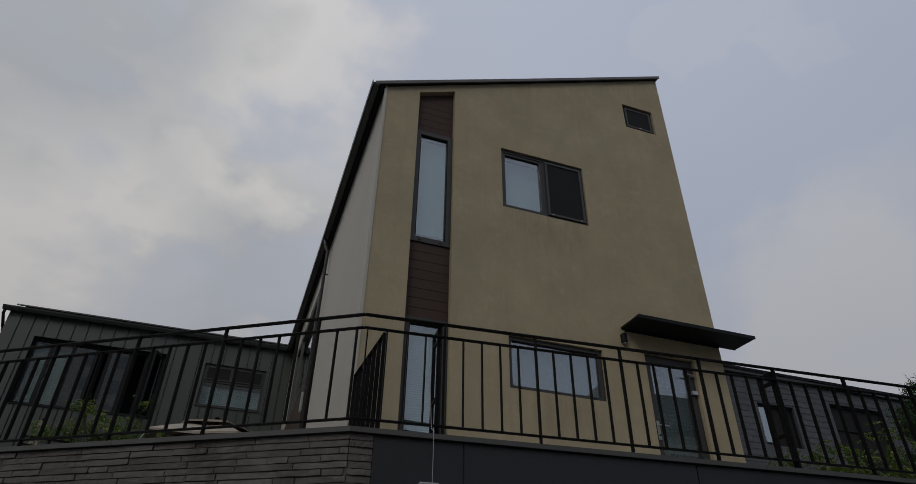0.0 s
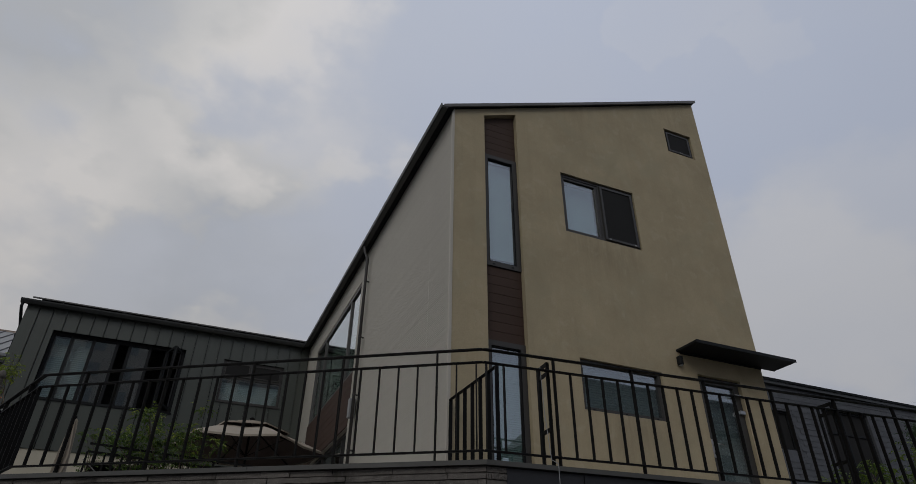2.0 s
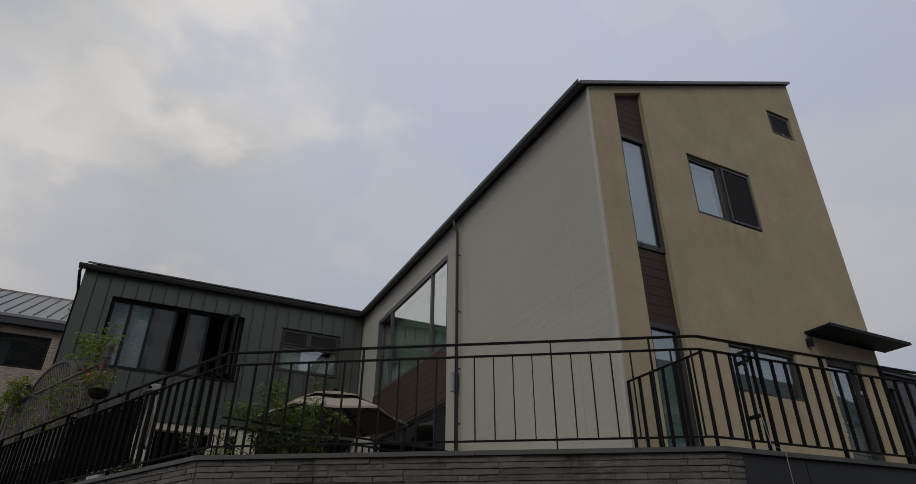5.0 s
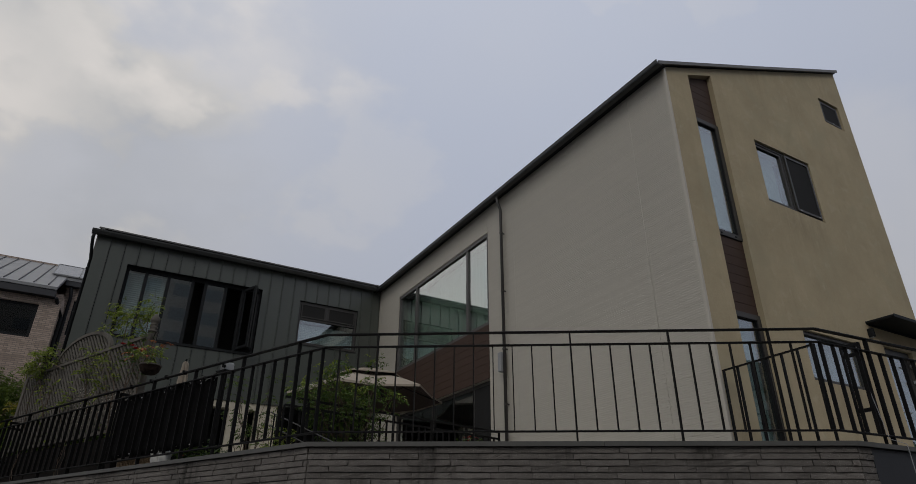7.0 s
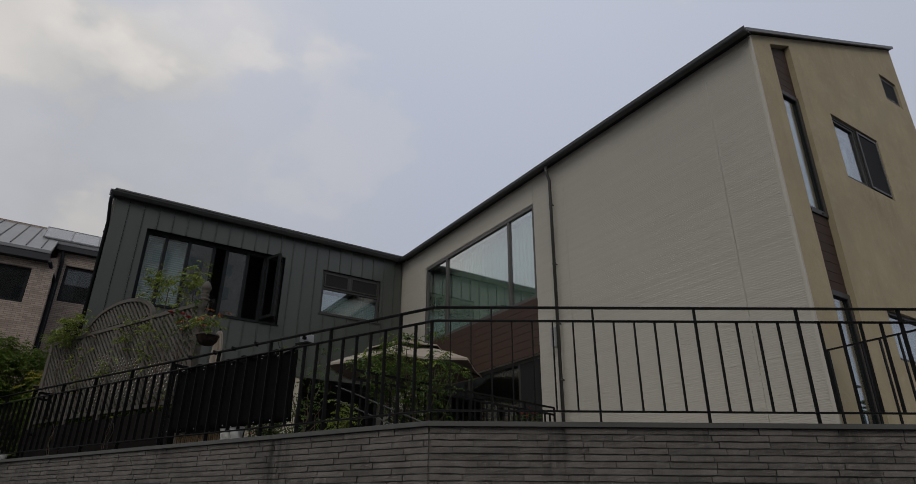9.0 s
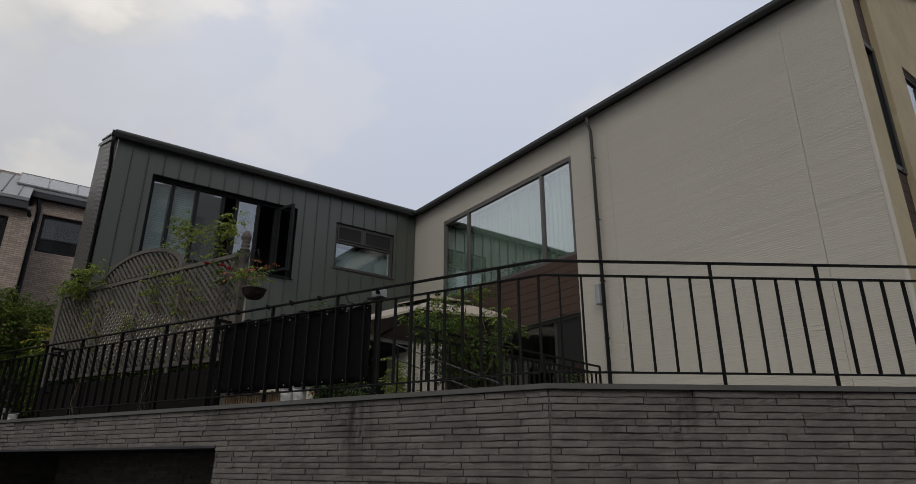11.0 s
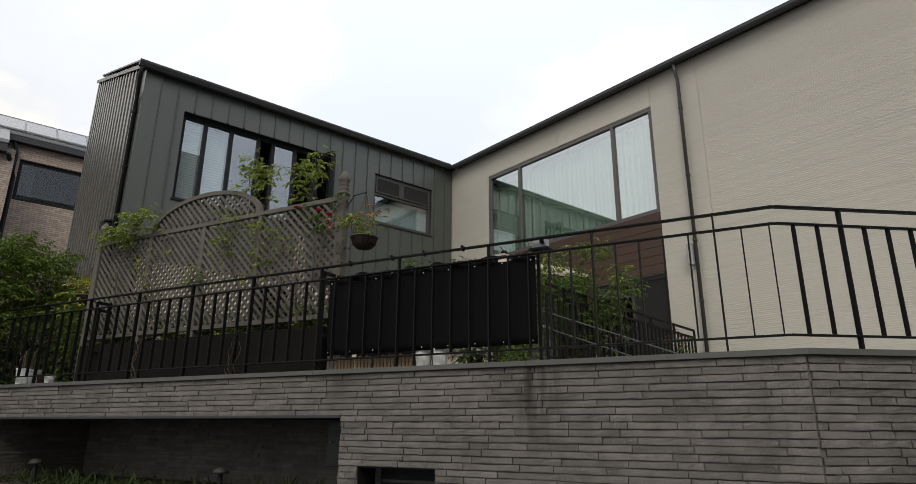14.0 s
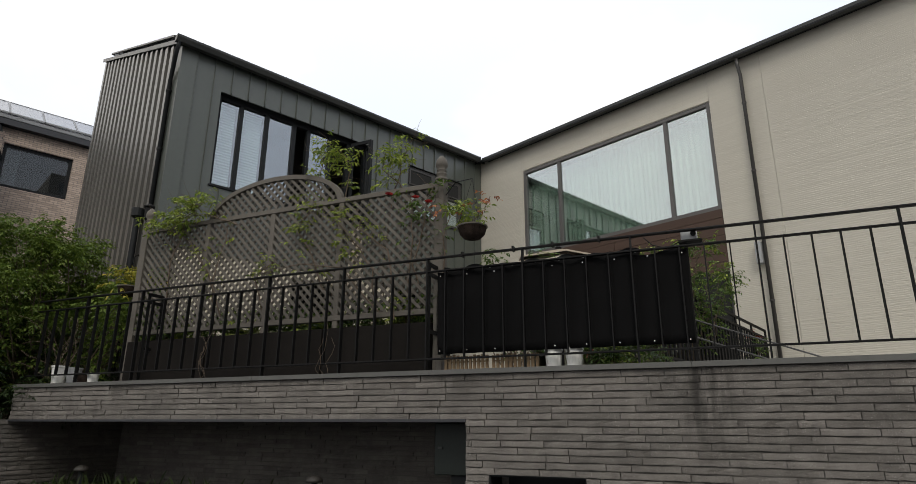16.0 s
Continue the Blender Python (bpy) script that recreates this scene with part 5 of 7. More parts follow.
for pl_, r_ in ((BRK, (-7.5, -5.4, 10.17, 11.75)), (BRK, (-4.2, -2.1, 10.17, 11.75)), (BRK2, (-10.4, -8.46, 9.2, 10.56)), (BRK2, (-14.0, -12.0, 9.2, 10.56))):
    window(brick, pl_, *r_, rec=0.10, fw=0.11, label="dark-framed window", mat=CHARCOAL, pane_mat=GLASS_DIM)
    bm = B()
    pbox(bm, pl_, r_[0] - 0.2, r_[1] + 0.2, r_[2] - 0.3, r_[3] + 0.3, -1.6, -1.5)
    part("inner_wall", bm, ROOM, brick)
    bm = B()
    pbox(bm, pl_, r_[0] - 0.2, r_[1] + 0.2, r_[3] + 0.05, r_[3] + 0.2, -1.49, -0.31)
    part("room_ceiling", bm, ROOM, brick)
    bm = B()
    pbox(bm, pl_, r_[0] + 0.12, r_[0] + 0.55, r_[2] + 0.12, r_[3] - 0.12, -0.34, -0.325)
    part("curtain", bm, GREY_BLIND, brick)
SIDEX = Plane((0, 0), (0, 1), (-1, 0))
bm = B()
prism(bm, SIDEX, [(29.55, 11.14), (35.2, 14.10), (35.2, 14.22), (29.55, 11.26)], 22.0, 8.0)
prism(bm, SIDEX, [(32.2, 12.53), (35.2, 14.10), (35.2, 14.22), (32.2, 12.65)], 7.999, -4.2)
part("roof", bm, ROOFMETAL, brick, "grey standing-seam metal roof")
bm = B()
wbox(bm, -22.0, -8.0, 29.58, 29.9, 10.86, 11.135)
part("gutter", bm, FASCIA, brick)
bm = B()
wbox(bm, -7.99, 4.2, 32.22, 32.5, 12.30, 12.525)
part("gutter", bm, FASCIA, brick)
bm = B()
tube(bm, [(-7.75, 32.36, 12.3), (-7.66, 32.25, 11.8), (-7.66, 32.25, 2.0)], 0.07, 8)
tube(bm, [(-7.95, 29.74, 10.86), (-7.66, 30.4, 10.3), (-7.66, 30.4, 2.0)], 0.07, 8)
part("downpipe", bm, CHARCOAL, brick)
bm = B()
wbox(bm, -22, 4.0, 35.0, 35.3, 1.0, 14.2)
part("rear_wall", bm, BRICK, brick)

# ---- plants ----
def leaf_mesh(name, blobs, size, mat, parent, seed, label="", droop=0.3):
    """Folded pointed leaves in two ranks along short twigs, in loose clumps. blobs: (centre, radii, count)."""
    rnd = random.Random(seed)
    verts, faces = [], []
    for (cx, cy, cz), (rx, ry, rz), count in blobs:
        left = count
        while left > 0:
            while True:
                a, b, c = rnd.uniform(-1, 1), rnd.uniform(-1, 1), rnd.uniform(-1, 1)
                q = a * a + b * b + c * c
                if q < 1:
                    break
            p = Vector((cx + a * rx * 0.75, cy + b * ry * 0.75, cz + c * rz * 0.75))
            twig = Vector((a + rnd.uniform(-0.7, 0.7), b + rnd.uniform(-0.7, 0.7), 0.35 * c + rnd.uniform(-0.15, 0.35))).normalized()
            flat = twig.cross(Vector((rnd.uniform(-0.35, 0.35), rnd.uniform(-0.35, 0.35), 1))).normalized()
            n = min(left, rnd.randint(4, 9))
            left -= n
            for k in range(n):
                s = size * rnd.uniform(0.65, 1.25)
                sgn = 1 if k % 2 else -1
                p = p + twig * size * 0.36 + Vector((0, 0, -0.03 * size * k))
                along = (twig * rnd.uniform(0.35, 0.9) + flat * sgn * rnd.uniform(0.6, 1.0) + Vector((0, 0, rnd.uniform(-0.55, 0.15) - droop))).normalized()
                side = along.cross(Vector((rnd.uniform(-0.6, 0.6), rnd.uniform(-0.6, 0.6), 1))).normalized()
                up = side.cross(along)
                v = len(verts)
                tip = p + along * s - Vector((0, 0, 0.12 * s))
                verts += [tuple(p), tuple(p + along * s * 0.3 + side * s * 0.23 + up * s * 0.09), tuple(p + along * s * 0.65 + side * s * 0.19 + up * s * 0.06), tuple(tip),
                          tuple(p + along * s * 0.65 - side * s * 0.19 + up * s * 0.06), tuple(p + along * s * 0.3 - side * s * 0.23 + up * s * 0.09), tuple(p + along * s * 0.5)]
                faces += [(v, v + 1, v + 2, v + 6), (v + 6, v + 2, v + 3), (v + 6, v + 3, v + 4), (v, v + 6, v + 4, v + 5)]
    me = bpy.data.meshes.new(name)
    me.from_pydata(verts, [], faces)
    me.materials.append(mat)
    return adopt(new(name, me), parent, label)


def side_twigs(bm, r, pts, count, reach, up=0.4, thick=0.0028):
    """Thin forking twigs off a stem."""
    ends = []
    for _ in range(count):
        p = Vector(r.choice(pts))
        d = Vector((r.uniform(-1, 1), r.uniform(-1, 1), r.uniform(-0.3, 1.0) * up)).normalized()
        line = [p]
        for k in range(4):
            d = (d + Vector((r.uniform(-0.4, 0.4), r.uniform(-0.4, 0.4), r.uniform(-0.3, 0.4)))).normalized()
            line.append(line[-1] + d * reach * r.uniform(0.15, 0.32))
        tube(bm, line, [thick, thick * 0.9, thick * 0.75, thick * 0.6, thick * 0.4], 4)
        ends += line[2:]
    return ends


def wander(rnd, start, end, bend, n=6):
    a, b = Vector(start), Vector(end)
    return [a.lerp(b, i / n) + Vector((rnd.uniform(-bend, bend), rnd.uniform(-bend, bend), rnd.uniform(-bend, bend) * 0.5)) * (1 if 0 < i < n else 0) for i in range(n + 1)]


def bush(name, base, tips, clump, count, size, mat, seed, label, category="shrub", stem=0.02, bark=None, group=""):
    """Stems from the base to each tip, with a loose clump of leaves at each tip and some along the way."""
    rnd = random.Random(seed)
    ob = thing(name, base, label, category, group)
    bm = B()
    blobs = []
    for tip in tips:
        pts = wander(rnd, base, tip, 0.08)
        tube(bm, pts, [stem * (1 - 0.75 * i / (len(pts) - 1)) for i in range(len(pts))], 5)
        blobs.append((tip, (clump * rnd.uniform(0.7, 1.2), clump * rnd.uniform(0.7, 1.2), clump * rnd.uniform(0.5, 0.9)), count))
        for p in pts[3:-1]:
            blobs.append((tuple(p), (clump * 0.7, clump * 0.7, clump * 0.5), count // 3))
    part("stem_growth", bm, bark or BARK, ob)
    leaf_mesh("foliage", blobs, size, mat, ob, seed + 1)
    return ob


def on_b(u, v, d):
    return WALLB.at(u, v, d)


# shrub on the terrace, before the parasol
rnd = random.Random(21)
bc = Vector((-1.85, 11.3, FLOOR))
tips = []
while len(tips) < 44:
    x, y, z = rnd.uniform(-1, 1), rnd.uniform(-1, 1), rnd.uniform(-1, 1)
    if x * x + y * y + z * z < 1:
        tips.append(Vector((-2.15 + x * 1.0, 11.3 + y * 0.8, 4.16 + z * 0.5 + (0.3 if rnd.random() < 0.1 else 0.0))))
terrace_shrub = bush("shrub", bc, tips, 0.17, 80, 0.050, LEAF, 31, "green leafy shrub on bare stems beside the parasol", stem=0.012)
leaf_mesh("fresh_foliage", [(tuple(t + Vector((-0.03, -0.08, 0.05))), (0.15, 0.13, 0.09), 20) for t in tips if t.z > 4.1], 0.055, LEAF_LIGHT, terrace_shrub, 32)
bc = Vector((-3.0, 13.2, FLOOR))
tips = [bc + Vector((rnd.uniform(-0.5, 0.5), rnd.uniform(-0.6, 0.6), rnd.uniform(1.0, 2.2))) for _ in range(10)]
bush("shrub", bc, tips, 0.2, 60, 0.05, LEAF, 33, "thin green shrub on the terrace by the wing", stem=0.012)
bc = on_b(2.85, FLOOR, -0.48)
tips = [bc + WALLB.u * rnd.uniform(-0.4, 0.35) + WALLB.n * rnd.uniform(-0.12, 0.1) + Vector((0, 0, rnd.uniform(0.15, 0.34))) for _ in range(14)]
fb = bush("flower_bed", bc, tips, 0.09, 34, 0.05, LEAF, 35, "low green plants with coral flowers behind the coping", "plants", stem=0.005)
tagged(leaf_mesh("flower_cluster", [(tuple(bc + WALLB.u * 0.4 + Vector((0, 0, 0.22))), (0.03, 0.03, 0.03), 22), (tuple(bc + WALLB.u * 0.2 + Vector((0, 0, 0.27))), (0.03, 0.03, 0.02), 12)], 0.035, CORAL, fb, 6, "coral flowers"), kind="stuff")
bc = Vector((-2.98, 11.6, FLOOR))
tips = [bc + Vector((rnd.uniform(-0.2, 0.2), rnd.uniform(-0.18, 0.18), rnd.uniform(0.3, 0.78))) for _ in range(14)]
bush("shrub", bc, tips, 0.09, 36, 0.05, LEAF_LIGHT, 39, "small yellow-green shrub beside the stair handrails", stem=0.006)
bc = Vector((0.3, 11.38, FLOOR))
tips = [bc + Vector((rnd.uniform(-0.2, 0.2), rnd.uniform(-0.15, 0.15), rnd.uniform(0.55, 0.88))) for _ in range(12)]
fb = bush("flower_bed", bc, tips, 0.07, 22, 0.045, LEAF, 36, "low plants with red flowers by the downpipe", "plants", stem=0.006)
tagged(leaf_mesh("flower_cluster", [((0.304, 11.36, 3.74), (0.05, 0.05, 0.04), 40), ((0.42, 11.38, 3.70), (0.04, 0.05, 0.03), 24)], 0.04, ROSE, fb, 5, "red flowers"), kind="stuff")

# large shrub beyond the end of the wing
bc = Vector((-7.35, 19.3, 2.0))
tips = []
rnd = random.Random(44)
for _ in range(165):
    h = rnd.uniform(1.75, 3.42)
    w = 1.0 if h < 2.4 else 1.0 - 0.62 * (h - 2.4) / 1.25
    x, y = rnd.uniform(-2.3, 0.62) * w, rnd.uniform(-1.25, 1.7) * w
    tips.append(bc + Vector((x, y, h - 0.25 * abs(x + 0.4) * (h > 2.4))))
for _ in range(14):
    tips.append(bc + Vector((rnd.uniform(0.45, 0.95), rnd.uniform(-1.95, -1.4), rnd.uniform(1.7, 2.55))))
big_shrub = bush("large_shrub", bc, tips, 0.27, 120, 0.066, LEAF_MID, 45, "large yellow-green leafy shrub behind the railing end", stem=0.018)
leaf_mesh("fresh_foliage", [(tuple(t + Vector((rnd.uniform(-0.15, 0.15), -0.12, 0.12))), (0.24, 0.24, 0.08), 90) for t in tips if t.z > 3.7], 0.066, LEAF_MID, big_shrub, 46)
# lower leaves, darkened in colour for the shade inside the shrub
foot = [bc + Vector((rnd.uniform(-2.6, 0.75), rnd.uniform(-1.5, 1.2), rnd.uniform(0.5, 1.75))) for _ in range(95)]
bush("shaded_foot", bc + Vector((-0.3, -0.3, 0.0)), foot, 0.27, 90, 0.07, LEAF_SHADED, 47, "ivy-like lower leaves of the large shrub, coloured dark for self-shadow", "hedge", stem=0.012)

# ---- trellis with its posts, planter below ----
TD = -0.44
posts_u = (4.70, 6.03, 7.07, 8.16, 9.34)
trellis = thing("trellis", on_b(7.1, FLOOR, TD), "weathered brown wooden lattice trellis with arched top", "trellis")
T0, T1 = 3.58, 5.03
for i, u in enumerate(posts_u):
    end = i in (0, 4)
    bm = B()
    w = 0.055 if end else 0.036
    pbox(bm, WALLB, u - w, u + w, FLOOR + 0.01, 5.08 if end else T1 - 0.025, TD - w, TD + w)
    p = part("post", bm, WOOD, trellis, bevel=0.006)
    if end:
        bm = B()
        lathe(bm, on_b(u, 5.08, TD), [(0.075, 0.0), (0.075, 0.03), (0.035, 0.04), (0.062, 0.075), (0.062, 0.095), (0.036, 0.105), (0.058, 0.125), (0.058, 0.135), (0.04, 0.145), (0.068, 0.175), (0.074, 0.21), (0.058, 0.26), (0.025, 0.305), (0.004, 0.32)], 12)
        part("finial", bm, WOOD, p, smooth=True)
for v in (T0, T1):
    bm = B()
    pbox(bm, WALLB, posts_u[0] + 0.056, posts_u[-1] - 0.056, v - 0.03, v + 0.03, TD - 0.02, TD + 0.045)
    part("cross_rail", bm, WOOD, trellis, bevel=0.004)


def strips(u0, u1, v0, v1, inside=None):
    """Two crossing layers of diagonal strips, clipped to a bay."""
    step = 0.078
    for sgn, d in ((1, TD + 0.022), (-1, TD - 0.020)):
        c = -6.0
        while c < 16.0:
            # the line v = sgn * (u - c) + v0, kept inside the bay
            run = []
            n = 90
            for k in range(n + 1):
                u = u0 + (u1 - u0) * k / n
                v = v0 + sgn * (u - c)
                if v0 <= v <= v1 and (inside is None or inside(u, v)):
                    run.append((u, v))
            if len(run) > 3:
                a, b = run[0], run[-1]
                bm = B()
                bar(bm, on_b(a[0], a[1], d), on_b(b[0], b[1], d), 0.016, 0.034 if sgn > 0 else 0.030)
                part("lath", bm, WOOD, trellis)
            c += step * 1.414


for a, b in zip(posts_u, posts_u[1:]):
    strips(a + 0.03, b - 0.03, T0 + 0.03, T1 - 0.03)
# the arch over the two middle bays
au, ar = (posts_u[1] + posts_u[3]) / 2, (posts_u[3] - posts_u[1]) / 2
ah = 0.45
bm = B()
pts_o = [(au + ar * math.cos(math.pi * i / 20), T1 + 0.03 + ah * math.sin(math.pi * i / 20)) for i in range(21)]
pts_i = [(au + (ar - 0.07) * math.cos(math.pi * i / 20), T1 + 0.03 + (ah - 0.06) * math.sin(math.pi * i / 20)) for i in range(21)]
for i in range(20):
    quad = [pts_o[i], pts_o[i + 1], pts_i[i + 1], pts_i[i]]
    prism(bm, WALLB, quad, TD - 0.02, TD + 0.045)
bmesh.ops.remove_doubles(bm, verts=bm.verts, dist=0.0005)
part("arch", bm, WOOD, trellis)
strips(posts_u[1] + 0.05, posts_u[3] - 0.05, T1 + 0.03, T1 + 0.48, lambda u, v: ((u - au) / (ar - 0.05)) ** 2 + ((v - T1 - 0.03) / (ah - 0.045)) ** 2 < 1)

for i, (a, b) in enumerate(((4.78, 6.1), (6.13, 7.85), (7.88, 9.26))):
    pl = thing("planter_box", on_b((a + b) / 2, FLOOR, TD), "long dark painted planter box under the trellis", "planter", "planters under the trellis")
    bm = B()
    pbox(bm, WALLB, a, b, FLOOR, 3.45, TD + 0.10, TD + 0.125)
    part("front", bm, PLANTER, pl)
    bm = B()
    pbox(bm, WALLB, a, b, FLOOR, 3.45, TD - 0.45, TD - 0.425)
    part("back", bm, PLANTER, pl)
    for e in (a, b - 0.025):
        bm = B()
        pbox(bm, WALLB, e, e + 0.025, FLOOR, 3.45, TD - 0.424, TD + 0.099)
        part("end", bm, PLANTER, pl)
    bm = B()
    pbox(bm, WALLB, a + 0.026, b - 0.026, FLOOR + 0.02, 3.40, TD - 0.42, TD + 0.095)
    part("soil", bm, SOIL, pl)

for i in range(13):
    u = 4.95 + i * 0.36
    rr = random.Random(300 + i)
    bc = on_b(u, 3.40, TD - 0.2)
    tips = [bc + WALLB.u * rr.uniform(-0.25, 0.25) + WALLB.n * rr.uniform(-0.18, 0.1) + Vector((0, 0, rr.uniform(0.06, 0.42))) for _ in range(10)]
    bush("planter_plant", bc, tips, 0.11, 40, 0.055, LEAF_LIGHT if i % 3 == 1 else LEAF, 310 + i, "low leafy plant in the planter box", "plant", stem=0.005, group="planter plants")

# climbing roses on and over the trellis
rnd = random.Random(61)


def climber(label, stems, mat, seed, size=0.055, blooms=()):
    ob = thing("climbing_rose", stems[0][0][0], label, "climbing plant", "climbing roses")
    bm = B()
    blobs = []
    r = random.Random(seed)
    for pts, clump, count in stems:
        fine = []
        for a, b in zip(pts, pts[1:]):
            fine += wander(r, a, b, 0.03, 4)[:-1]
        fine.append(Vector(pts[-1]))
        tube(bm, fine, [0.011 * (1 - 0.7 * i / len(fine)) for i in range(len(fine))], 5)
        ends = side_twigs(bm, r, fine[int(len(fine) * 0.35):], int(count * 0.35), 0.36 if clump > 0.1 else 0.26)
        for p in ends[::3]:
            blobs.append((tuple(p), (0.05, 0.05, 0.04), r.randint(2, 5)))
        for p in fine[int(len(fine) * 0.5):]:
            blobs.append((tuple(p + Vector((r.uniform(-0.1, 0.1), r.uniform(-0.1, 0.1), r.uniform(-0.05, 0.1)))), (clump * r.uniform(0.5, 1.2), clump * r.uniform(0.5, 1.2), clump * r.uniform(0.4, 0.9)), int(count * r.uniform(0.15, 1.2))))
    part("stem_growth", bm, BARK, ob)
    leaf_mesh("foliage", blobs, size, mat, ob, seed)
    if blooms:
        for i, p in enumerate(blooms):
            bm = B()
            for ring_, (n_, r_, up_, open_) in enumerate(((3, 0.012, 0.030, 0.35), (5, 0.024, 0.026, 0.75), (6, 0.036, 0.016, 1.15))):
                for q in range(n_):
                    t_ = 6.283 * (q + 0.37 * ring_) / n_ + i
                    d_, s_ = Vector((math.cos(t_), math.sin(t_), 0)), Vector((-math.sin(t_), math.cos(t_), 0))
                    c_ = Vector(p)
                    bm.faces.new([bm.verts.new(v) for v in (c_ - s_ * 0.008, c_ + s_ * 0.008, c_ + d_ * r_ * open_ + s_ * r_ * 0.62 + Vector((0, 0, up_)), c_ + d_ * r_ * open_ * 1.15 + Vector((0, 0, up_ * 1.25)), c_ + d_ * r_ * open_ - s_ * r_ * 0.62 + Vector((0, 0, up_)))])
            part("bloom", bm, ROSE, ob, "deep red rose")
    return ob


f = TD + 0.10
k = TD - 0.16
climber("climbing rose with fresh leaves over the lattice", [
    ([on_b(8.9, 3.4, k), on_b(8.7, 4.3, f), on_b(8.55, 5.0, f), on_b(8.15, 5.25, f + 0.1), on_b(8.5, 5.22, f + 0.12)], 0.13, 62),
    ([on_b(8.0, 3.4, k), on_b(7.9, 4.2, f), on_b(7.75, 4.9, f)], 0.09, 16),
    ([on_b(7.7, 3.7, f), on_b(8.0, 4.3, f), on_b(8.35, 4.75, f + 0.04), on_b(8.75, 4.95, f + 0.06)], 0.10, 14),
    ([on_b(8.3, 5.0, f), on_b(8.75, 5.1, f + 0.05), on_b(9.0, 5.02, f + 0.1)], 0.11, 46),
    ([on_b(7.6, 4.9, f), on_b(8.1, 5.1, f + 0.05), on_b(8.6, 5.10, f + 0.1)], 0.12, 42)], LEAF_LIGHT, 71, 0.062)
climber("thin climbing rose on the lattice", [
    ([on_b(6.0, 3.4, k), on_b(6.3, 4.2, f), on_b(6.6, 4.7, f), on_b(6.4, 5.0, f)], 0.11, 40),
    ([on_b(5.6, 3.4, k), on_b(5.5, 4.1, f), on_b(5.9, 4.6, f), on_b(6.1, 4.9, f)], 0.12, 44),
    ([on_b(7.1, 3.4, k), on_b(7.2, 4.1, f), on_b(6.9, 4.4, f)], 0.10, 14),
    ([on_b(5.4, 3.6, f), on_b(5.9, 4.15, f + 0.03), on_b(6.5, 4.25, f + 0.04), on_b(7.1, 4.2, f)], 0.09, 22),
    ([on_b(5.2, 3.5, f), on_b(5.3, 4.3, f + 0.03), on_b(5.7, 4.6, f + 0.03), on_b(5.75, 4.85, f)], 0.10, 30)], LEAF_LIGHT, 73, 0.05)
climber("red climbing rose by the trellis post", [
    ([on_b(4.9, 3.4, k), on_b(5.0, 4.1, f), on_b(4.85, 4.7, f), on_b(4.75, 5.0, f)], 0.12, 26),
    ([on_b(5.2, 3.4, k), on_b(5.0, 4.4, f), on_b(5.05, 4.9, f)], 0.10, 18),
    ([on_b(4.7, 3.5, k), on_b(4.6, 4.2, f), on_b(4.55, 4.75, f)], 0.10, 18)], LEAF, 75, blooms=[tuple(on_b(4.78, 4.78, f + 0.06)), tuple(on_b(4.95, 4.86, f + 0.05)), tuple(on_b(5.3, 4.95, f + 0.05))])
climber("tall shoots with fresh leaves behind the trellis", [
    ([on_b(6.2, 3.4, k - 0.1), on_b(6.5, 4.8, k - 0.1), on_b(6.55, 5.5, k), on_b(6.4, 5.95, k)], 0.13, 60),
    ([on_b(6.0, 3.4, k - 0.1), on_b(6.2, 5.0, k - 0.1), on_b(6.05, 5.6, k), on_b(6.25, 5.8, k)], 0.10, 34),
    ([on_b(5.6, 3.4, k - 0.1), on_b(5.5, 5.0, k - 0.1), on_b(5.35, 5.5, k), on_b(5.2, 5.75, k)], 0.11, 34),
    ([on_b(5.3, 3.4, k - 0.1), on_b(5.2, 5.0, k - 0.1), on_b(5.6, 5.45, k), on_b(5.55, 5.7, k)], 0.11, 34)], LEAF_LIGHT, 77, 0.062)

# hanging baskets
def basket(centre, hook, mat, seed, label, extra=None):
    c = Vector(centre)
    ob = thing("hanging_basket", c, label, "hanging basket", "hanging baskets")
    bm = B()
    lathe(bm, c, [(0.03, -0.145), (0.09, -0.13), (0.135, -0.085), (0.155, -0.01), (0.16, 0.0), (0.148, 0.0), (0.14, -0.02)], 18)
    bowl = part("bowl", bm, BASKET, ob, smooth=True)
    bm = B()
    lathe(bm, c, [(0.156, -0.012), (0.166, -0.008), (0.166, 0.006), (0.149, 0.006)], 18)
    part("rim", bm, WOOD, bowl)
    for a in (0.3, 2.4, 4.5):
        bm = B()
        tube(bm, [c + Vector((0.155 * math.cos(a), 0.155 * math.sin(a), 0)), Vector(hook)], 0.0025, 4)
        part("chain", bm, CHARCOAL, ob)
    leaf_mesh("foliage", [(tuple(c + Vector((0, 0, 0.14))), (0.2, 0.2, 0.13), 150), (tuple(c + Vector((-0.12, 0.12, 0.22))), (0.14, 0.14, 0.12), 70)], 0.06, mat, ob, seed)
    if extra:
        bm = B()
        for q in extra:
            tube(bm, wander(random.Random(seed), c, q, 0.04), 0.004, 4)
        part("shoot_growth", bm, BARK, ob)
        leaf_mesh("red_foliage", [(tuple(q), (0.1, 0.1, 0.06), 18) for q in extra] + [(tuple(c.lerp(Vector(q), 0.7)), (0.06, 0.06, 0.06), 7) for q in extra], 0.05, LEAF_RED, ob, seed + 3, "reddish young leaves")
    return ob


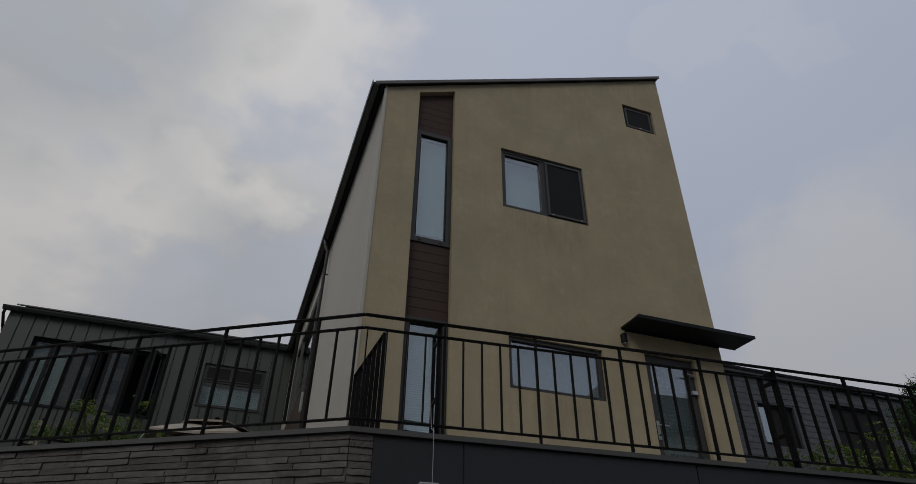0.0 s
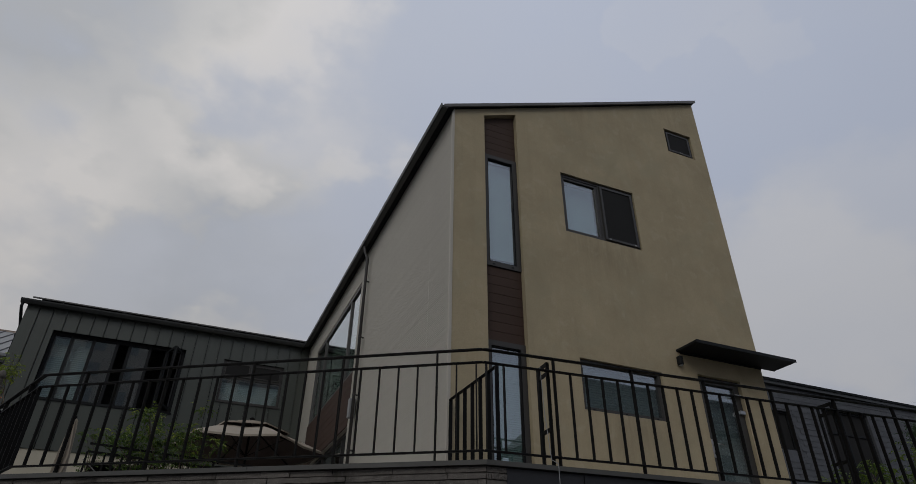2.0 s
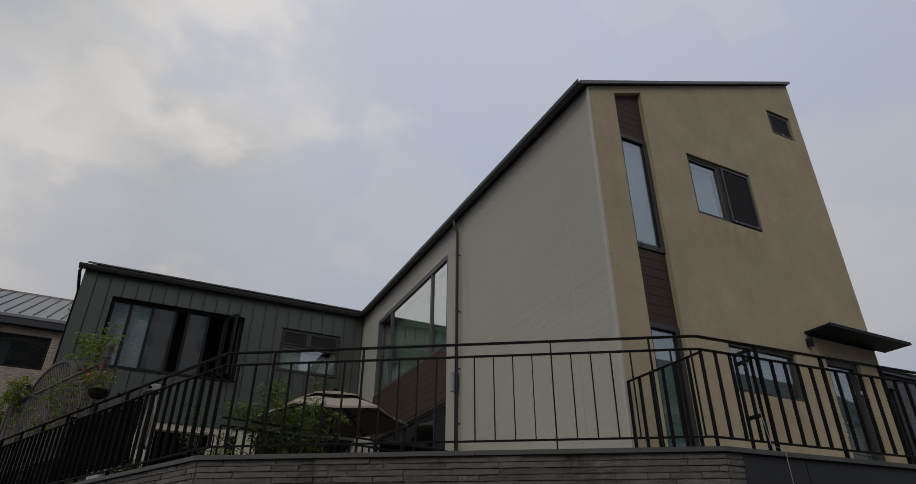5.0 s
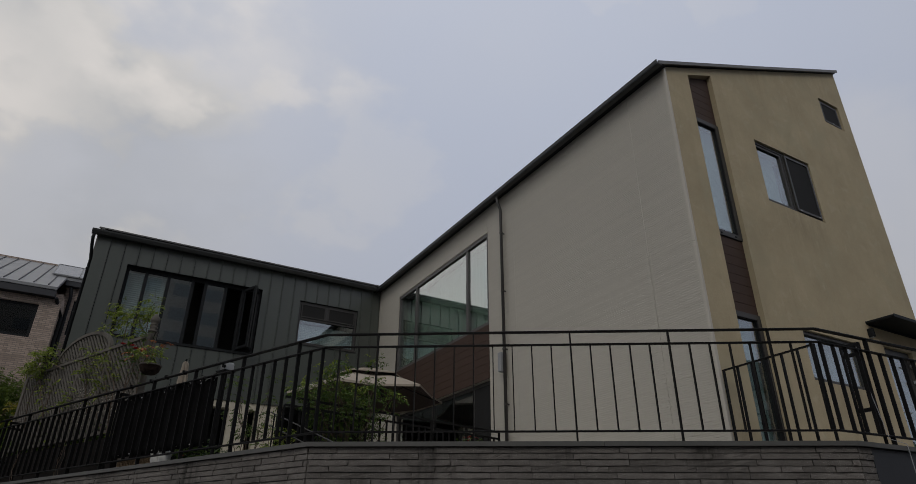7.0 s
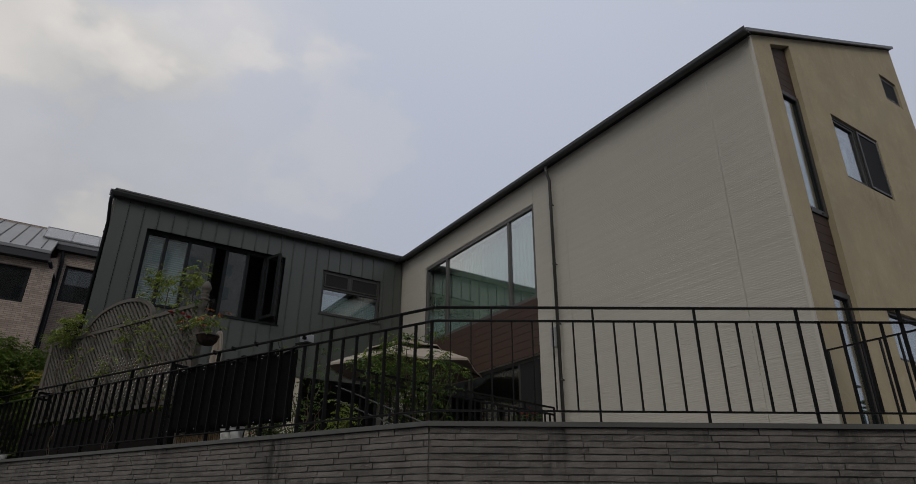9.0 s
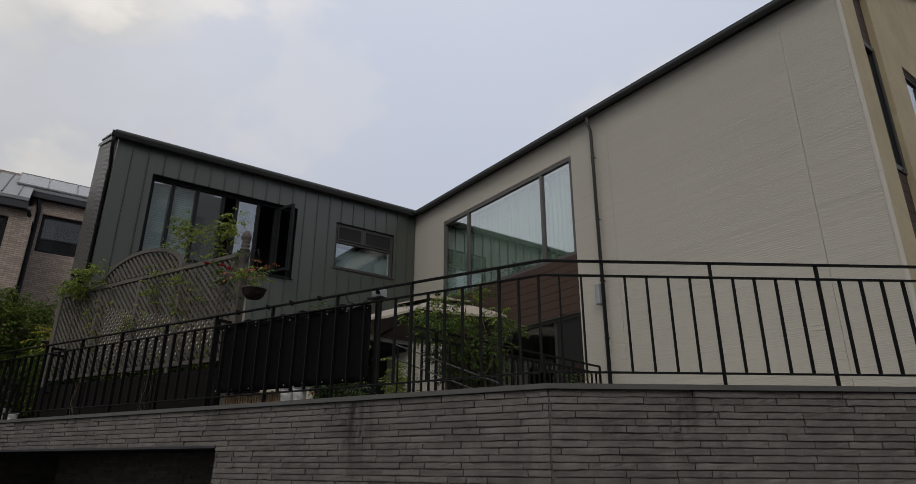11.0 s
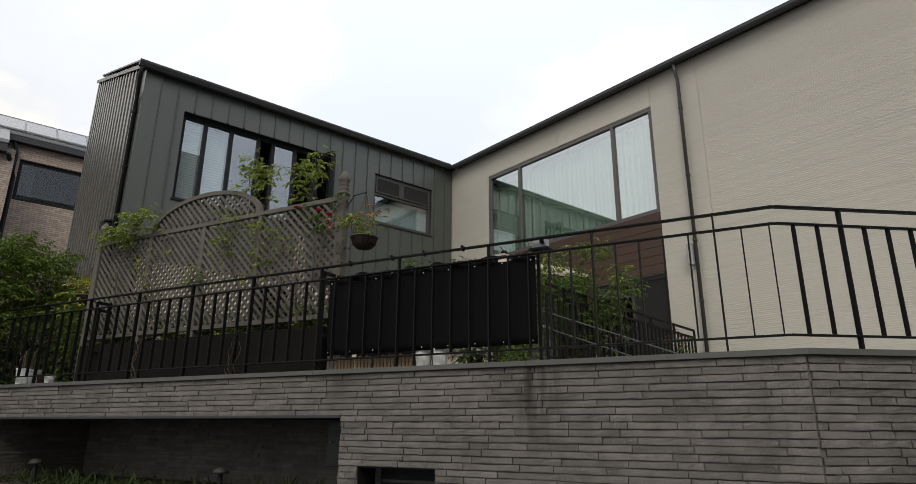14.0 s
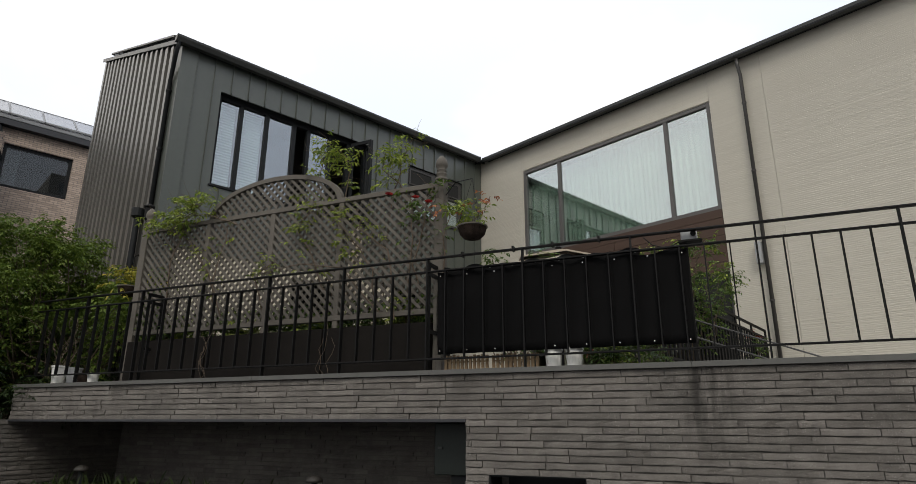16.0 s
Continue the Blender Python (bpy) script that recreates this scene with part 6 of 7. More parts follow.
bp = on_b(4.27, 4.44, TD + 0.12)
hook_r = on_b(4.27, 5.0, TD + 0.12)
basket(bp, hook_r, LEAF_LIGHT, 81, "dark hanging basket with green and reddish shoots", [on_b(4.05, 4.75, TD + 0.15), on_b(4.12, 4.62, TD + 0.3), on_b(4.62, 4.68, TD + 0.2)])
bm = B()
tube(bm, [on_b(4.645, 4.9, TD), on_b(4.5, 5.02, TD + 0.05), hook_r], 0.006, 5)
solid("basket_bracket", bm, CHARCOAL, "thin dark wire bracket on the trellis post", "bracket")
lp = on_b(9.85, FLOOR, TD - 0.35)
lantern = thing("lantern_post", lp, "black garden lantern on a slim post", "lantern")
bm = B()
tube(bm, [lp, lp + Vector((0, 0, 2.55))], 0.025, 8)
part("pole", bm, RAIL, lantern)
bm = B()
lathe(bm, lp + Vector((0, 0, 2.55)), [(0.03, 0), (0.06, 0.03), (0.06, 0.2), (0.085, 0.21), (0.085, 0.23), (0.02, 0.27)], 8)
part("head", bm, RAIL, lantern)
b2 = on_b(9.75, 4.30, TD - 0.15)
bm = B()
tube(bm, [lp + Vector((0, 0, 1.9)), (lp + b2) / 2 + Vector((0, 0, 1.25)), b2 + Vector((0, 0, 0.45))], 0.008, 5)
part("bracket", bm, RAIL, lantern)
yb = basket(b2, b2 + Vector((0, 0, 0.45)), LEAF_YELLOW, 83, "dark hanging basket with yellow-green leaves")
leaf_mesh("trailing_foliage", [(tuple(b2 + Vector((0.18, -0.12, 0.12))), (0.22, 0.2, 0.12), 60), (tuple(b2 + Vector((-0.15, -0.1, 0.05))), (0.2, 0.2, 0.16), 60)], 0.07, LEAF_YELLOW, yb, 84)

# ---- black cloth tied to the railing ----
def cloth(u0, u1, v0, v1, d, label, seed):
    r = random.Random(seed)
    bm = B()
    nu, nv = 44, 10
    g = {}
    for i in range(nu + 1):
        for j in range(nv + 1):
            u = u0 + (u1 - u0) * i / nu
            sag = 0.018 * math.sin(i * 0.9) * (j / nv) ** 2 + 0.02 * (math.sin(i * 0.57) - 1) * (j == nv) * 0.5
            v = v0 + (v1 - v0) * j / nv + sag
            g[i, j] = bm.verts.new(on_b(u, v, d + 0.013 * math.sin(i * 1.13 + j * 0.25) + 0.009 * math.sin(i * 2.7 + 0.6 * j) * (1 - j / nv) + 0.005 * r.uniform(-1, 1)))
    for i in range(nu):
        for j in range(nv):
            bm.faces.new((g[i, j], g[i + 1, j], g[i + 1, j + 1], g[i, j + 1]))
    ext = bmesh.ops.extrude_face_region(bm, geom=list(bm.faces))
    bmesh.ops.translate(bm, vec=WALLB.n * -0.003, verts=[q for q in ext["geom"] if isinstance(q, bmesh.types.BMVert)])
    c = solid("cloth_screen", bm, BLACKCLOTH, label, "cloth screen", "cloth screens", smooth=True)
    for v in (v0 + 0.03, v1 - 0.045):
        for i in range(9):
            bm = B()
            tube(bm, [on_b(u0 + 0.04 + (u1 - u0 - 0.08) * i / 8, v, d + 0.024), on_b(u0 + 0.04 + (u1 - u0 - 0.08) * i / 8, v, d + 0.03)], 0.006, 8)
            part("eyelet", bm, STEEL, c, "bright metal eyelet")
    return c


cloth(2.14, 4.60, 3.085, 3.93, -OFF - 0.05, "black privacy cloth tied to the railing with eyelets", 3)
cloth(2.55, 4.55, 3.10, 3.99, -OFF - 0.10, "second black cloth hung behind the first", 4)

# grey security camera on its bracket, cable clips
cp = on_b(2.11, 4.07, -OFF - 0.12)
cctv = thing("security_camera", cp, "small grey security camera box behind the railing", "security camera")
bm = B()
pbox(bm, WALLB, 2.04, 2.18, 4.005, 4.115, -OFF - 0.19, -OFF - 0.07)
part("housing", bm, GREYBOX, cctv, bevel=0.012)
bm = B()
tube(bm, [on_b(2.07, 4.06, -OFF - 0.069), on_b(2.07, 4.06, -OFF - 0.04)], [0.022, 0.025], 10)
part("lens_tube", bm, RAIL, cctv)
bm = B()
pbox(bm, WALLB, 2.0, 2.2, 3.99, 4.004, -OFF - 0.19, -OFF - 0.03)
part("bracket", bm, RAIL, cctv)
bm = B()
pbox(bm, WALLB, 2.13, 2.16, CAPZ, 3.99, -OFF - 0.16, -OFF - 0.13)
part("stand", bm, RAIL, cctv)
bm = B()
tube(bm, [on_b(2.17, 4.02, -OFF - 0.1), on_b(2.3, 3.93, -OFF), on_b(2.42, 3.97, -OFF + 0.02), on_b(2.5, 4.06, -OFF - 0.02)], 0.005, 5)
part("cable", bm, RAIL, cctv)
for u in (2.9, 3.35, 3.75, 4.3):
    bm = B()
    pbox(bm, WALLB, u - 0.009, u + 0.009, 4.06, 4.112, -OFF - 0.03, -OFF + 0.03)
    solid("rail_clip", bm, RAIL, "small dark clip on the top rail", "clip", "rail clips")

# buckets, pickets, pots on the coping's inner edge
def bucket(u, d, r, h, mat, label):
    bm = B()
    lathe(bm, on_b(u, CAPZ + 0.001, d), [(r * 0.78, 0), (r * 0.97, h * 0.88), (r * 1.06, h * 0.9), (r * 1.06, h), (r * 0.96, h), (r * 0.9, h * 0.85)], 16)
    b = solid("bucket", bm, mat, label, "bucket", "buckets on the wall", smooth=False)
    bm = B()
    lathe(bm, on_b(u, CAPZ + 0.001 + h * 0.8, d), [(r * 0.6, 0), (r * 0.88, 0.01)], 12)
    part("soil", bm, SOIL, b)
    return b


bucket(3.22, -0.27, 0.085, 0.19, WHITE, "white plastic bucket on the coping")
bucket(3.42, -0.27, 0.085, 0.19, WHITE, "white plastic bucket on the coping")
bucket(10.45, -0.26, 0.10, 0.26, WHITE, "white plastic bucket with twigs")
bucket(10.2, -0.30, 0.10, 0.23, GREYBOX, "pale grey plant bucket")
bucket(9.95, -0.28, 0.09, 0.15, BASKET, "dark plant pot on the coping")
bucket(9.72, -0.24, 0.075, 0.14, WHITE, "small white plant pot")
r = random.Random(9)
for s in (3.58, 4.10):
    pk = thing("picket_edging", on_b(s + 0.2, CAPZ, -0.32), "short wooden picket edging behind the cloth", "edging", "picket edgings")
    for i in range(11):
        bm = B()
        u = s + i * 0.045
        pbox(bm, WALLB, u, u + 0.028, CAPZ + 0.001, CAPZ + 0.17 + r.uniform(-0.01, 0.01), -0.33, -0.312)
        part("picket", bm, TAN, pk)
    bm = B()
    pbox(bm, WALLB, s, s + 0.48, CAPZ + 0.10, CAPZ + 0.115, -0.345, -0.331)
    part("tie", bm, TAN, pk)
# bare twigs in the corner
bm = B()
r = random.Random(15)
for i in range(16):
    s = on_b(10.5 + r.uniform(-0.15, 0.2), CAPZ + 0.1, -0.28)
    pts = [s]
    d = Vector((r.uniform(-0.4, 0.4), r.uniform(-0.4, 0.4), 1)).normalized()
    for j in range(7):
        d = (d + Vector((r.uniform(-0.5, 0.5), r.uniform(-0.5, 0.5), r.uniform(-0.45, 0.25)))).normalized()
        pts.append(pts[-1] + d * r.uniform(0.09, 0.2))
    tube(bm, pts, 0.004, 4)
solid("dry_twigs", bm, BARK, "tangle of dry twigs in a bucket at the railing", "twigs", kind="stuff")
bm = B()
for u0 in (7.6, 5.9):
    for i in range(3):
        pts = [on_b(u0 + r.uniform(-0.1, 0.1), CAPZ, -0.05)]
        for j in range(6):
            pts.append(pts[-1] + WALLB.u * r.uniform(-0.07, 0.07) + Vector((0, 0, r.uniform(0.04, 0.11))))
        tube(bm, pts, 0.0025, 4)
solid("dry_stems", bm, BARK, "thin dry stems against the railing", "twigs", kind="stuff")

# ---- parasols ----
def parasol(c, top, edge, radius, label):
    ob = thing("parasol", (c[0], c[1], FLOOR), label, "parasol")
    n = 6
    def ring(r, z, off=0.0):
        return [Vector((c[0] + r * math.cos(2 * math.pi * (i + 0.773) / n), c[1] + r * math.sin(2 * math.pi * (i + 0.773) / n), z + off)) for i in range(n)]
    def shell(nm, z, mat, hub):
        bm = B()
        levels = [(0.34, top - 0.15), (0.7, top - 0.24), (1.15, top - 0.39), (radius, edge)]
        rings = []
        for r_, zz in levels:
            rr = ring(r_, zz, z)
            sag = []
            for i in range(n):
                sag.append(bm.verts.new(rr[i]))
                mid = (rr[i] + rr[(i + 1) % n]) / 2
                sag.append(bm.verts.new(mid - Vector((0, 0, 0.02 + 0.03 * r_ / radius))))
            rings.append(sag)
        for a, b in zip(rings, rings[1:]):
            for i in range(2 * n):
                bm.faces.new((a[i - 1], a[i], b[i], b[i - 1]))
        if nm == "canopy":
            low = []
            for i, v in enumerate(rings[-1]):
                low.append(bm.verts.new(v.co + Vector((0, 0, -0.045))))
            for i in range(2 * n):
                bm.faces.new((rings[-1][i - 1], rings[-1][i], low[i], low[i - 1]))
        return part(nm, bm, mat, hub)
    can = shell("canopy", 0.0, CANVAS, ob)
    shell("lining", -0.012, CANVAS_DARK, can)
    for nm, r_in, z_in, r_out, z_out in (("vent_tier", 0.20, top - 0.03, 0.86, top - 0.20), ("vent_cap", 0.03, top + 0.03, 0.44, top - 0.075)):
        tier = None
        for off, mat in ((0.0, CANVAS), (-0.012, CANVAS_DARK)):
            bm = B()
            a_, b_ = [bm.verts.new(p) for p in ring(r_in, z_in, off)], [bm.verts.new(p) for p in ring(r_out, z_out, off)]
            l_ = [bm.verts.new(v.co + Vector((0, 0, -0.03))) for v in b_] if off == 0.0 else None
            for i in range(n):
                bm.faces.new((a_[i - 1], a_[i], b_[i], b_[i - 1]))
                if l_:
                    bm.faces.new((b_[i - 1], b_[i], l_[i], l_[i - 1]))
            if tier is None:
                tier = part(nm, bm, mat, ob)
            else:
                part("lining", bm, mat, tier)
    bm = B()
    lathe(bm, (c[0], c[1], top - 0.02), [(0.06, 0), (0.075, 0.03), (0.05, 0.06), (0.065, 0.09), (0.03, 0.12)], 10)
    part("finial", bm, RAIL, ob)
    bm = B()
    tube(bm, [(c[0], c[1], FLOOR), (c[0], c[1], top)], 0.025, 8)
    part("pole", bm, RAIL, ob)
    a, b = ring(0.1, top - 0.12), ring(radius - 0.02, edge - 0.03)
    m = ring(0.8, top - 0.34)
    for i in range(n):
        bm = B()
        bar(bm, a[i], b[i], 0.02, 0.02)
        rib = part("rib", bm, RAIL, ob)
        bm = B()
        bar(bm, (c[0], c[1], top - 0.75), m[i], 0.014, 0.014)
        part("strut", bm, RAIL, rib)
    bm = B()
    lathe(bm, (c[0], c[1], FLOOR), [(0.28, 0), (0.28, 0.06), (0.05, 0.1)], 14)
    part("base", bm, CHARCOAL, ob)
    return ob


parasol((-0.53, 14.28), 5.50, 4.90, 1.68, "open cream parasol with dark lining on the terrace")
cx, cy = -4.13, 15.5
folded = thing("folded_parasol", (cx, cy, FLOOR), "folded cream parasol standing on the terrace", "parasol")
bm = B()
rings = []
for z, r0 in ((5.46, 0.012), (5.41, 0.045), (5.2, 0.062), (4.95, 0.075), (4.7, 0.088), (4.45, 0.10), (4.2, 0.115)):
    rings.append([bm.verts.new((cx + r0 * (0.45 + 0.95 * (i % 2)) * math.cos(i * math.pi / 8 + 0.5 * math.sin(z * 3)), cy + r0 * (0.45 + 0.95 * (i % 2)) * math.sin(i * math.pi / 8 + 0.5 * math.sin(z * 3)), z + (0.05 * math.sin(i * 1.7) if z < 4.3 else 0))) for i in range(16)])
for a, b in zip(rings, rings[1:]):
    for i in range(16):
        bm.faces.new((a[i - 1], a[i], b[i], b[i - 1]))
bm.faces.new(rings[0])
part("canopy", bm, CANVAS, folded, "folded cream canvas")
bm = B()
tube(bm, [(cx, cy, FLOOR), (cx, cy, 5.5)], 0.02, 8)
part("pole", bm, RAIL, folded)

# ---- stair rails on the terrace ----
st = thing("stair_railing", (0.96, 11.4, FLOOR), "dark steel stair railing with close balusters", "railing", "stair railings")
a, b = Vector((0.94, 11.38, 3.88)), Vector((-3.14, 10.9, 3.97))
for nm, dz in (("top_rail", 0.0), ("middle_rail", -0.12), ("bottom_rail", -0.85)):
    bm = B()
    bar(bm, a + Vector((0, 0, dz)), b + Vector((0, 0, dz)), 0.03, 0.03)
    part(nm, bm, RAIL, st)
for i in range(34):
    p = a.lerp(b, i / 33)
    bm = B()
    bar(bm, (p.x, p.y, FLOOR + (0.0 if i % 6 == 0 else 0.19)), (p.x, p.y, p.z - (0 if i % 6 == 0 else 0.12)), 0.04 if i % 6 == 0 else 0.028, 0.02)
    part("baluster", bm, RAIL, st)
st2 = thing("stair_rail", (-2.9, 10.6, FLOOR), "thin galvanised handrails of a terrace stair", "handrail")
for dz in (0.0, -0.19):
    bm = B()
    tube(bm, [(-3.22, 11.35, 3.81 + dz), (-2.42, 9.45, 3.01 + dz)], 0.009, 8)
    part("handrail", bm, GALVANISED, st2)
for s in (0.05, 0.55):
    p = Vector((-3.22, 11.35, 3.81)).lerp(Vector((-2.42, 9.45, 3.01)), s)
    bm = B()
    tube(bm, [(p.x, p.y, FLOOR), p], 0.012, 8)
    part("post", bm, RAIL, st2)

# ---- planting bed in the recess ----
BEDZ = 1.56
r = random.Random(5)
verts, faces = [], []
for _ in range(1500):
    p = on_b(r.uniform(REC_U0 + 0.1, LENB + 0.1), BEDZ, r.uniform(-0.95, -0.02))
    h, t = r.uniform(0.04, 0.12) + 0.15 * (r.random() < 0.08), r.uniform(0, 6.283)
    s = Vector((math.cos(t), math.sin(t), 0)) * 0.0035
    ln = Vector((r.uniform(-0.1, 0.1), r.uniform(-0.1, 0.1), 0))
    k = len(verts)
    verts += [tuple(p - s), tuple(p + s), tuple(p + ln * 0.4 + Vector((0, 0, h * 0.7)) + s * 0.7), tuple(p + ln + Vector((0, 0, h)))]
    faces += [(k, k + 1, k + 2), (k, k + 2, k + 3)]
me = bpy.data.meshes.new("grass")
me.from_pydata(verts, [], faces)
me.materials.append(GRASS)
tagged(new("grass", me), "tufts of green grass in the recess bed", "grass", kind="stuff")
for x, y in ((-7.16, 16.85), (-5.78, 13.54)):
    gl = thing("garden_lamp", (x, y, BEDZ), "small mushroom-shaped garden lamp in the grass", "garden lamp", "garden lamps")
    bm = B()
    lathe(bm, (x, y, BEDZ), [(0.03, 0), (0.03, 0.3)], 10)
    part("stem", bm, CHARCOAL, gl)
    bm = B()
    lathe(bm, (x, y, BEDZ + 0.27), [(0.03, 0.015), (0.092, 0.0), (0.088, 0.025), (0.062, 0.055), (0.018, 0.07)], 16)
    part("cap", bm, LAMPCAP, gl, smooth=True)
cab = thing("meter_cabinet", on_b(4.5, 1.93, -0.5), "dark green metal meter cabinet in the recess", "meter cabinet")
bm = B()
pbox(bm, WALLB, REC_U0 + 0.01, 4.77, 1.92, REC_V - 0.03, -0.75, -0.5)
part("body", bm, CABINET, cab, bevel=0.008)
bm = B()
pbox(bm, WALLB, REC_U0 + 0.03, 4.74, 1.95, REC_V - 0.05, -0.5, -0.488)
dr = part("door", bm, CABINET, cab)
bm = B()
pbox(bm, WALLB, 4.67, 4.715, 2.17, 2.19, -0.488, -0.465)
part("lock", bm, GALVANISED, dr)
bm = B()
pbox(bm, WALLB, REC_U0 + 0.1, 4.6, BEDZ, 1.92, -0.72, -0.55)
part("stand", bm, CHARCOAL, cab)

# box and cable hanging on the fascia
jb = thing("junction_box", WALLR.at(0.70, 2.3, 0.05), "small grey box on the dark fascia", "junction box")
bm = B()
pbox(bm, WALLR, 0.61, 0.79, 2.28, 2.485, 0.013, 0.09)
part("body", bm, GREYBOX, jb, bevel=0.012)
bm = B()
q = WALLR.at(0.73, 0, 0.06)
tube(bm, [(q.x, q.y, 2.485), (q.x, q.y, 2.88), WALLR.at(0.73, 2.93, 0.055), WALLR.at(0.74, 3.0, -0.1), WALLR.at(0.72, 3.5, -0.15), WALLR.at(0.70, 3.98, -0.15)], 0.004, 5)
part("cable", bm, GREYBOX, jb)

# ---- roof details of the brick house: seams, solar panels ----
for i in range(24):
    x = -19.85 + i * 0.5
    bm = B()
    bar(bm, (x, 29.7, 11.36), (x, 35.0, 14.13), 0.03, 0.05)
    part("seam", bm, FASCIA, brick)
for i in range(5):
    x = -8.56 + i * 1.03
    sp = thing("solar_panel", (x, 32.2, 12.7), "framed solar panel on the grey metal roof", "solar panel", "solar panels")
    bm = B()
    c = [(x, 32.2, 12.70), (x + 1.0, 32.2, 12.70), (x + 1.0, 33.6, 13.68), (x, 33.6, 13.68)]
    n = Vector((0, -0.65, 0.76)) * 0.04
    v0 = [bm.verts.new(p) for p in c]
    v1 = [bm.verts.new(Vector(p) + n) for p in c]
    bm.faces.new(v0[::-1]); bm.faces.new(v1)
    for j in range(4):
        bm.faces.new((v0[j - 1], v0[j], v1[j], v1[j - 1]))
    part("cell_sheet", bm, SOLAR, sp)
    for j in range(4):
        bm = B()
        bar(bm, Vector(c[j - 1]) + n * 0.6, Vector(c[j]) + n * 0.6, 0.04, 0.06)
        part("frame", bm, ROOFMETAL, sp)

# flat panels on the roof of the wing
for i in range(6):
    for j in range(2):
        x, y = -6.50 + i * 1.36, DY + 0.42 + j * 2.55
        sp = thing("solar_panel", (x, y, EAVE + (y - DY) * slope + 0.03), "dark framed solar panel lying on the wing's metal roof", "solar panel", "solar panels on the wing")
        lift = Vector((0, -slope, 1)).normalized()
        c = [Vector((xx, yy, EAVE + 0.031 + (yy - DY) * slope)) for xx, yy in ((x, y), (x + 1.33, y), (x + 1.33, y + 2.5), (x, y + 2.5))]
        bm = B()
        v0 = [bm.verts.new(p + lift * 0.095) for p in c]
        v1 = [bm.verts.new(p + lift * 0.125) for p in c]
        bm.faces.new(v0[::-1])
        bm.faces.new(v1)
        for k_ in range(4):
            bm.faces.new((v0[k_ - 1], v0[k_], v1[k_], v1[k_ - 1]))
        part("cell_sheet", bm, SOLAR, sp)
        for k_ in range(4):
            bm = B()
            bar(bm, c[k_ - 1] + lift * 0.112, c[k_] + lift * 0.112, 0.035, 0.036)
            part("frame", bm, VERGE, sp)
        for xx in (x + 0.2, x + 1.13):
            bm = B()
            bar(bm, Vector((xx, y + 0.1, c[0].z + 0.1 * slope)) + lift * 0.047, Vector((xx, y + 2.4, c[0].z + 2.4 * slope)) + lift * 0.047, 0.04, 0.095)
            part("mounting_rail", bm, GALVANISED, sp)

# ---- pine and shrubs to the east ----
pc = Vector((10.8, 6.2, FLOOR))
pine = thing("pine_tree", pc, "small dark green pine behind the railing", "tree")
bm = B()
tube(bm, [pc, pc + Vector((0.05, 0.0, 1.0)), pc + Vector((-0.03, 0.05, 2.3))], [0.07, 0.05, 0.02], 7)
tips = []
r = random.Random(91)
for i in range(95):
    h = r.uniform(0.4, 2.05)
    t = r.uniform(0, 6.283)
    rad = 1.6 * (1.1 - h / 2.6) + 0.15
    tp = pc + Vector((rad * math.cos(t) * r.uniform(0.5, 1), rad * 0.6 * math.sin(t), h + 0.1))
    tips.append(tp)
    tube(bm, [pc + Vector((0, 0, h * 0.8)), tp], [0.015, 0.005], 4)
part("trunk", bm, BARK, pine)
verts, faces = [], []
for tp in tips:
    for _ in range(420):
        o = tp + Vector((r.gauss(0, 0.14), r.gauss(0, 0.12), r.gauss(0, 0.08)))
        d = Vector((r.uniform(-1, 1), r.uniform(-1, 1), r.uniform(-0.3, 1.2))).normalized() * r.uniform(0.07, 0.13)
        s = d.cross(Vector((r.uniform(-1, 1), r.uniform(-1, 1), r.uniform(-1, 1)))).normalized() * 0.009
        k = len(verts)
        verts += [tuple(o - s), tuple(o + s), tuple(o + d)]
        faces.append((k, k + 1, k + 2))
me = bpy.data.meshes.new("needles")
me.from_pydata(verts, [], faces)
me.materials.append(PINE)
adopt(new("needles", me), pine)
for i, (x, top) in enumerate(((6.75, 0.62), (7.25, 0.85), (7.75, 0.75), (8.25, 1.0), (8.75, 1.3), (9.3, 1.1))):
    bc = Vector((x, 5.9, FLOOR))
    rr = random.Random(100 + i)
    tips = [bc + Vector((rr.uniform(-0.36, 0.36), rr.uniform(-0.3, 0.3), top * rr.uniform(0.3, 1.0))) for _ in range(13)]
    bush("shrub", bc, tips, 0.13, 26, 0.068, LEAF_MID, 110 + i, "loose yellow-green shrub behind the eastern railing", stem=0.008, group="eastern shrubs")

# ---- apartment blocks far behind, mirrored in the windows ----
for x0, x1, y0, top in ((-46.0, -20.0, -46.0, 36.0), (-19.2, 11.0, -40.0, 32.5), (4.0, 8.6, -40.6, 36.5)):
    ab = thing("apartment_block", ((x0 + x1) / 2, y0, lie(x0, y0)), "pale grey concrete apartment block far behind", "apartment block", "apartment blocks")
    APL = Plane((0, y0), (1, 0), (0, 1))
    bm = B()
    wbox(bm, x0, x1, y0 - 10, y0, -4, top)
    part("wall", bm, APARTMENT, ab)
    z = 2.0
    while z < top - 2:
        x = x0 + 1.2
        while x < x1 - 2.4:
            bm = B()
            pbox(bm, APL, x, x + 2.0, z, z + 1.5, 0.001, 0.05)
            part("window", bm, GREY_BLIND, ab)
            x += 3.4
        z += 2.9

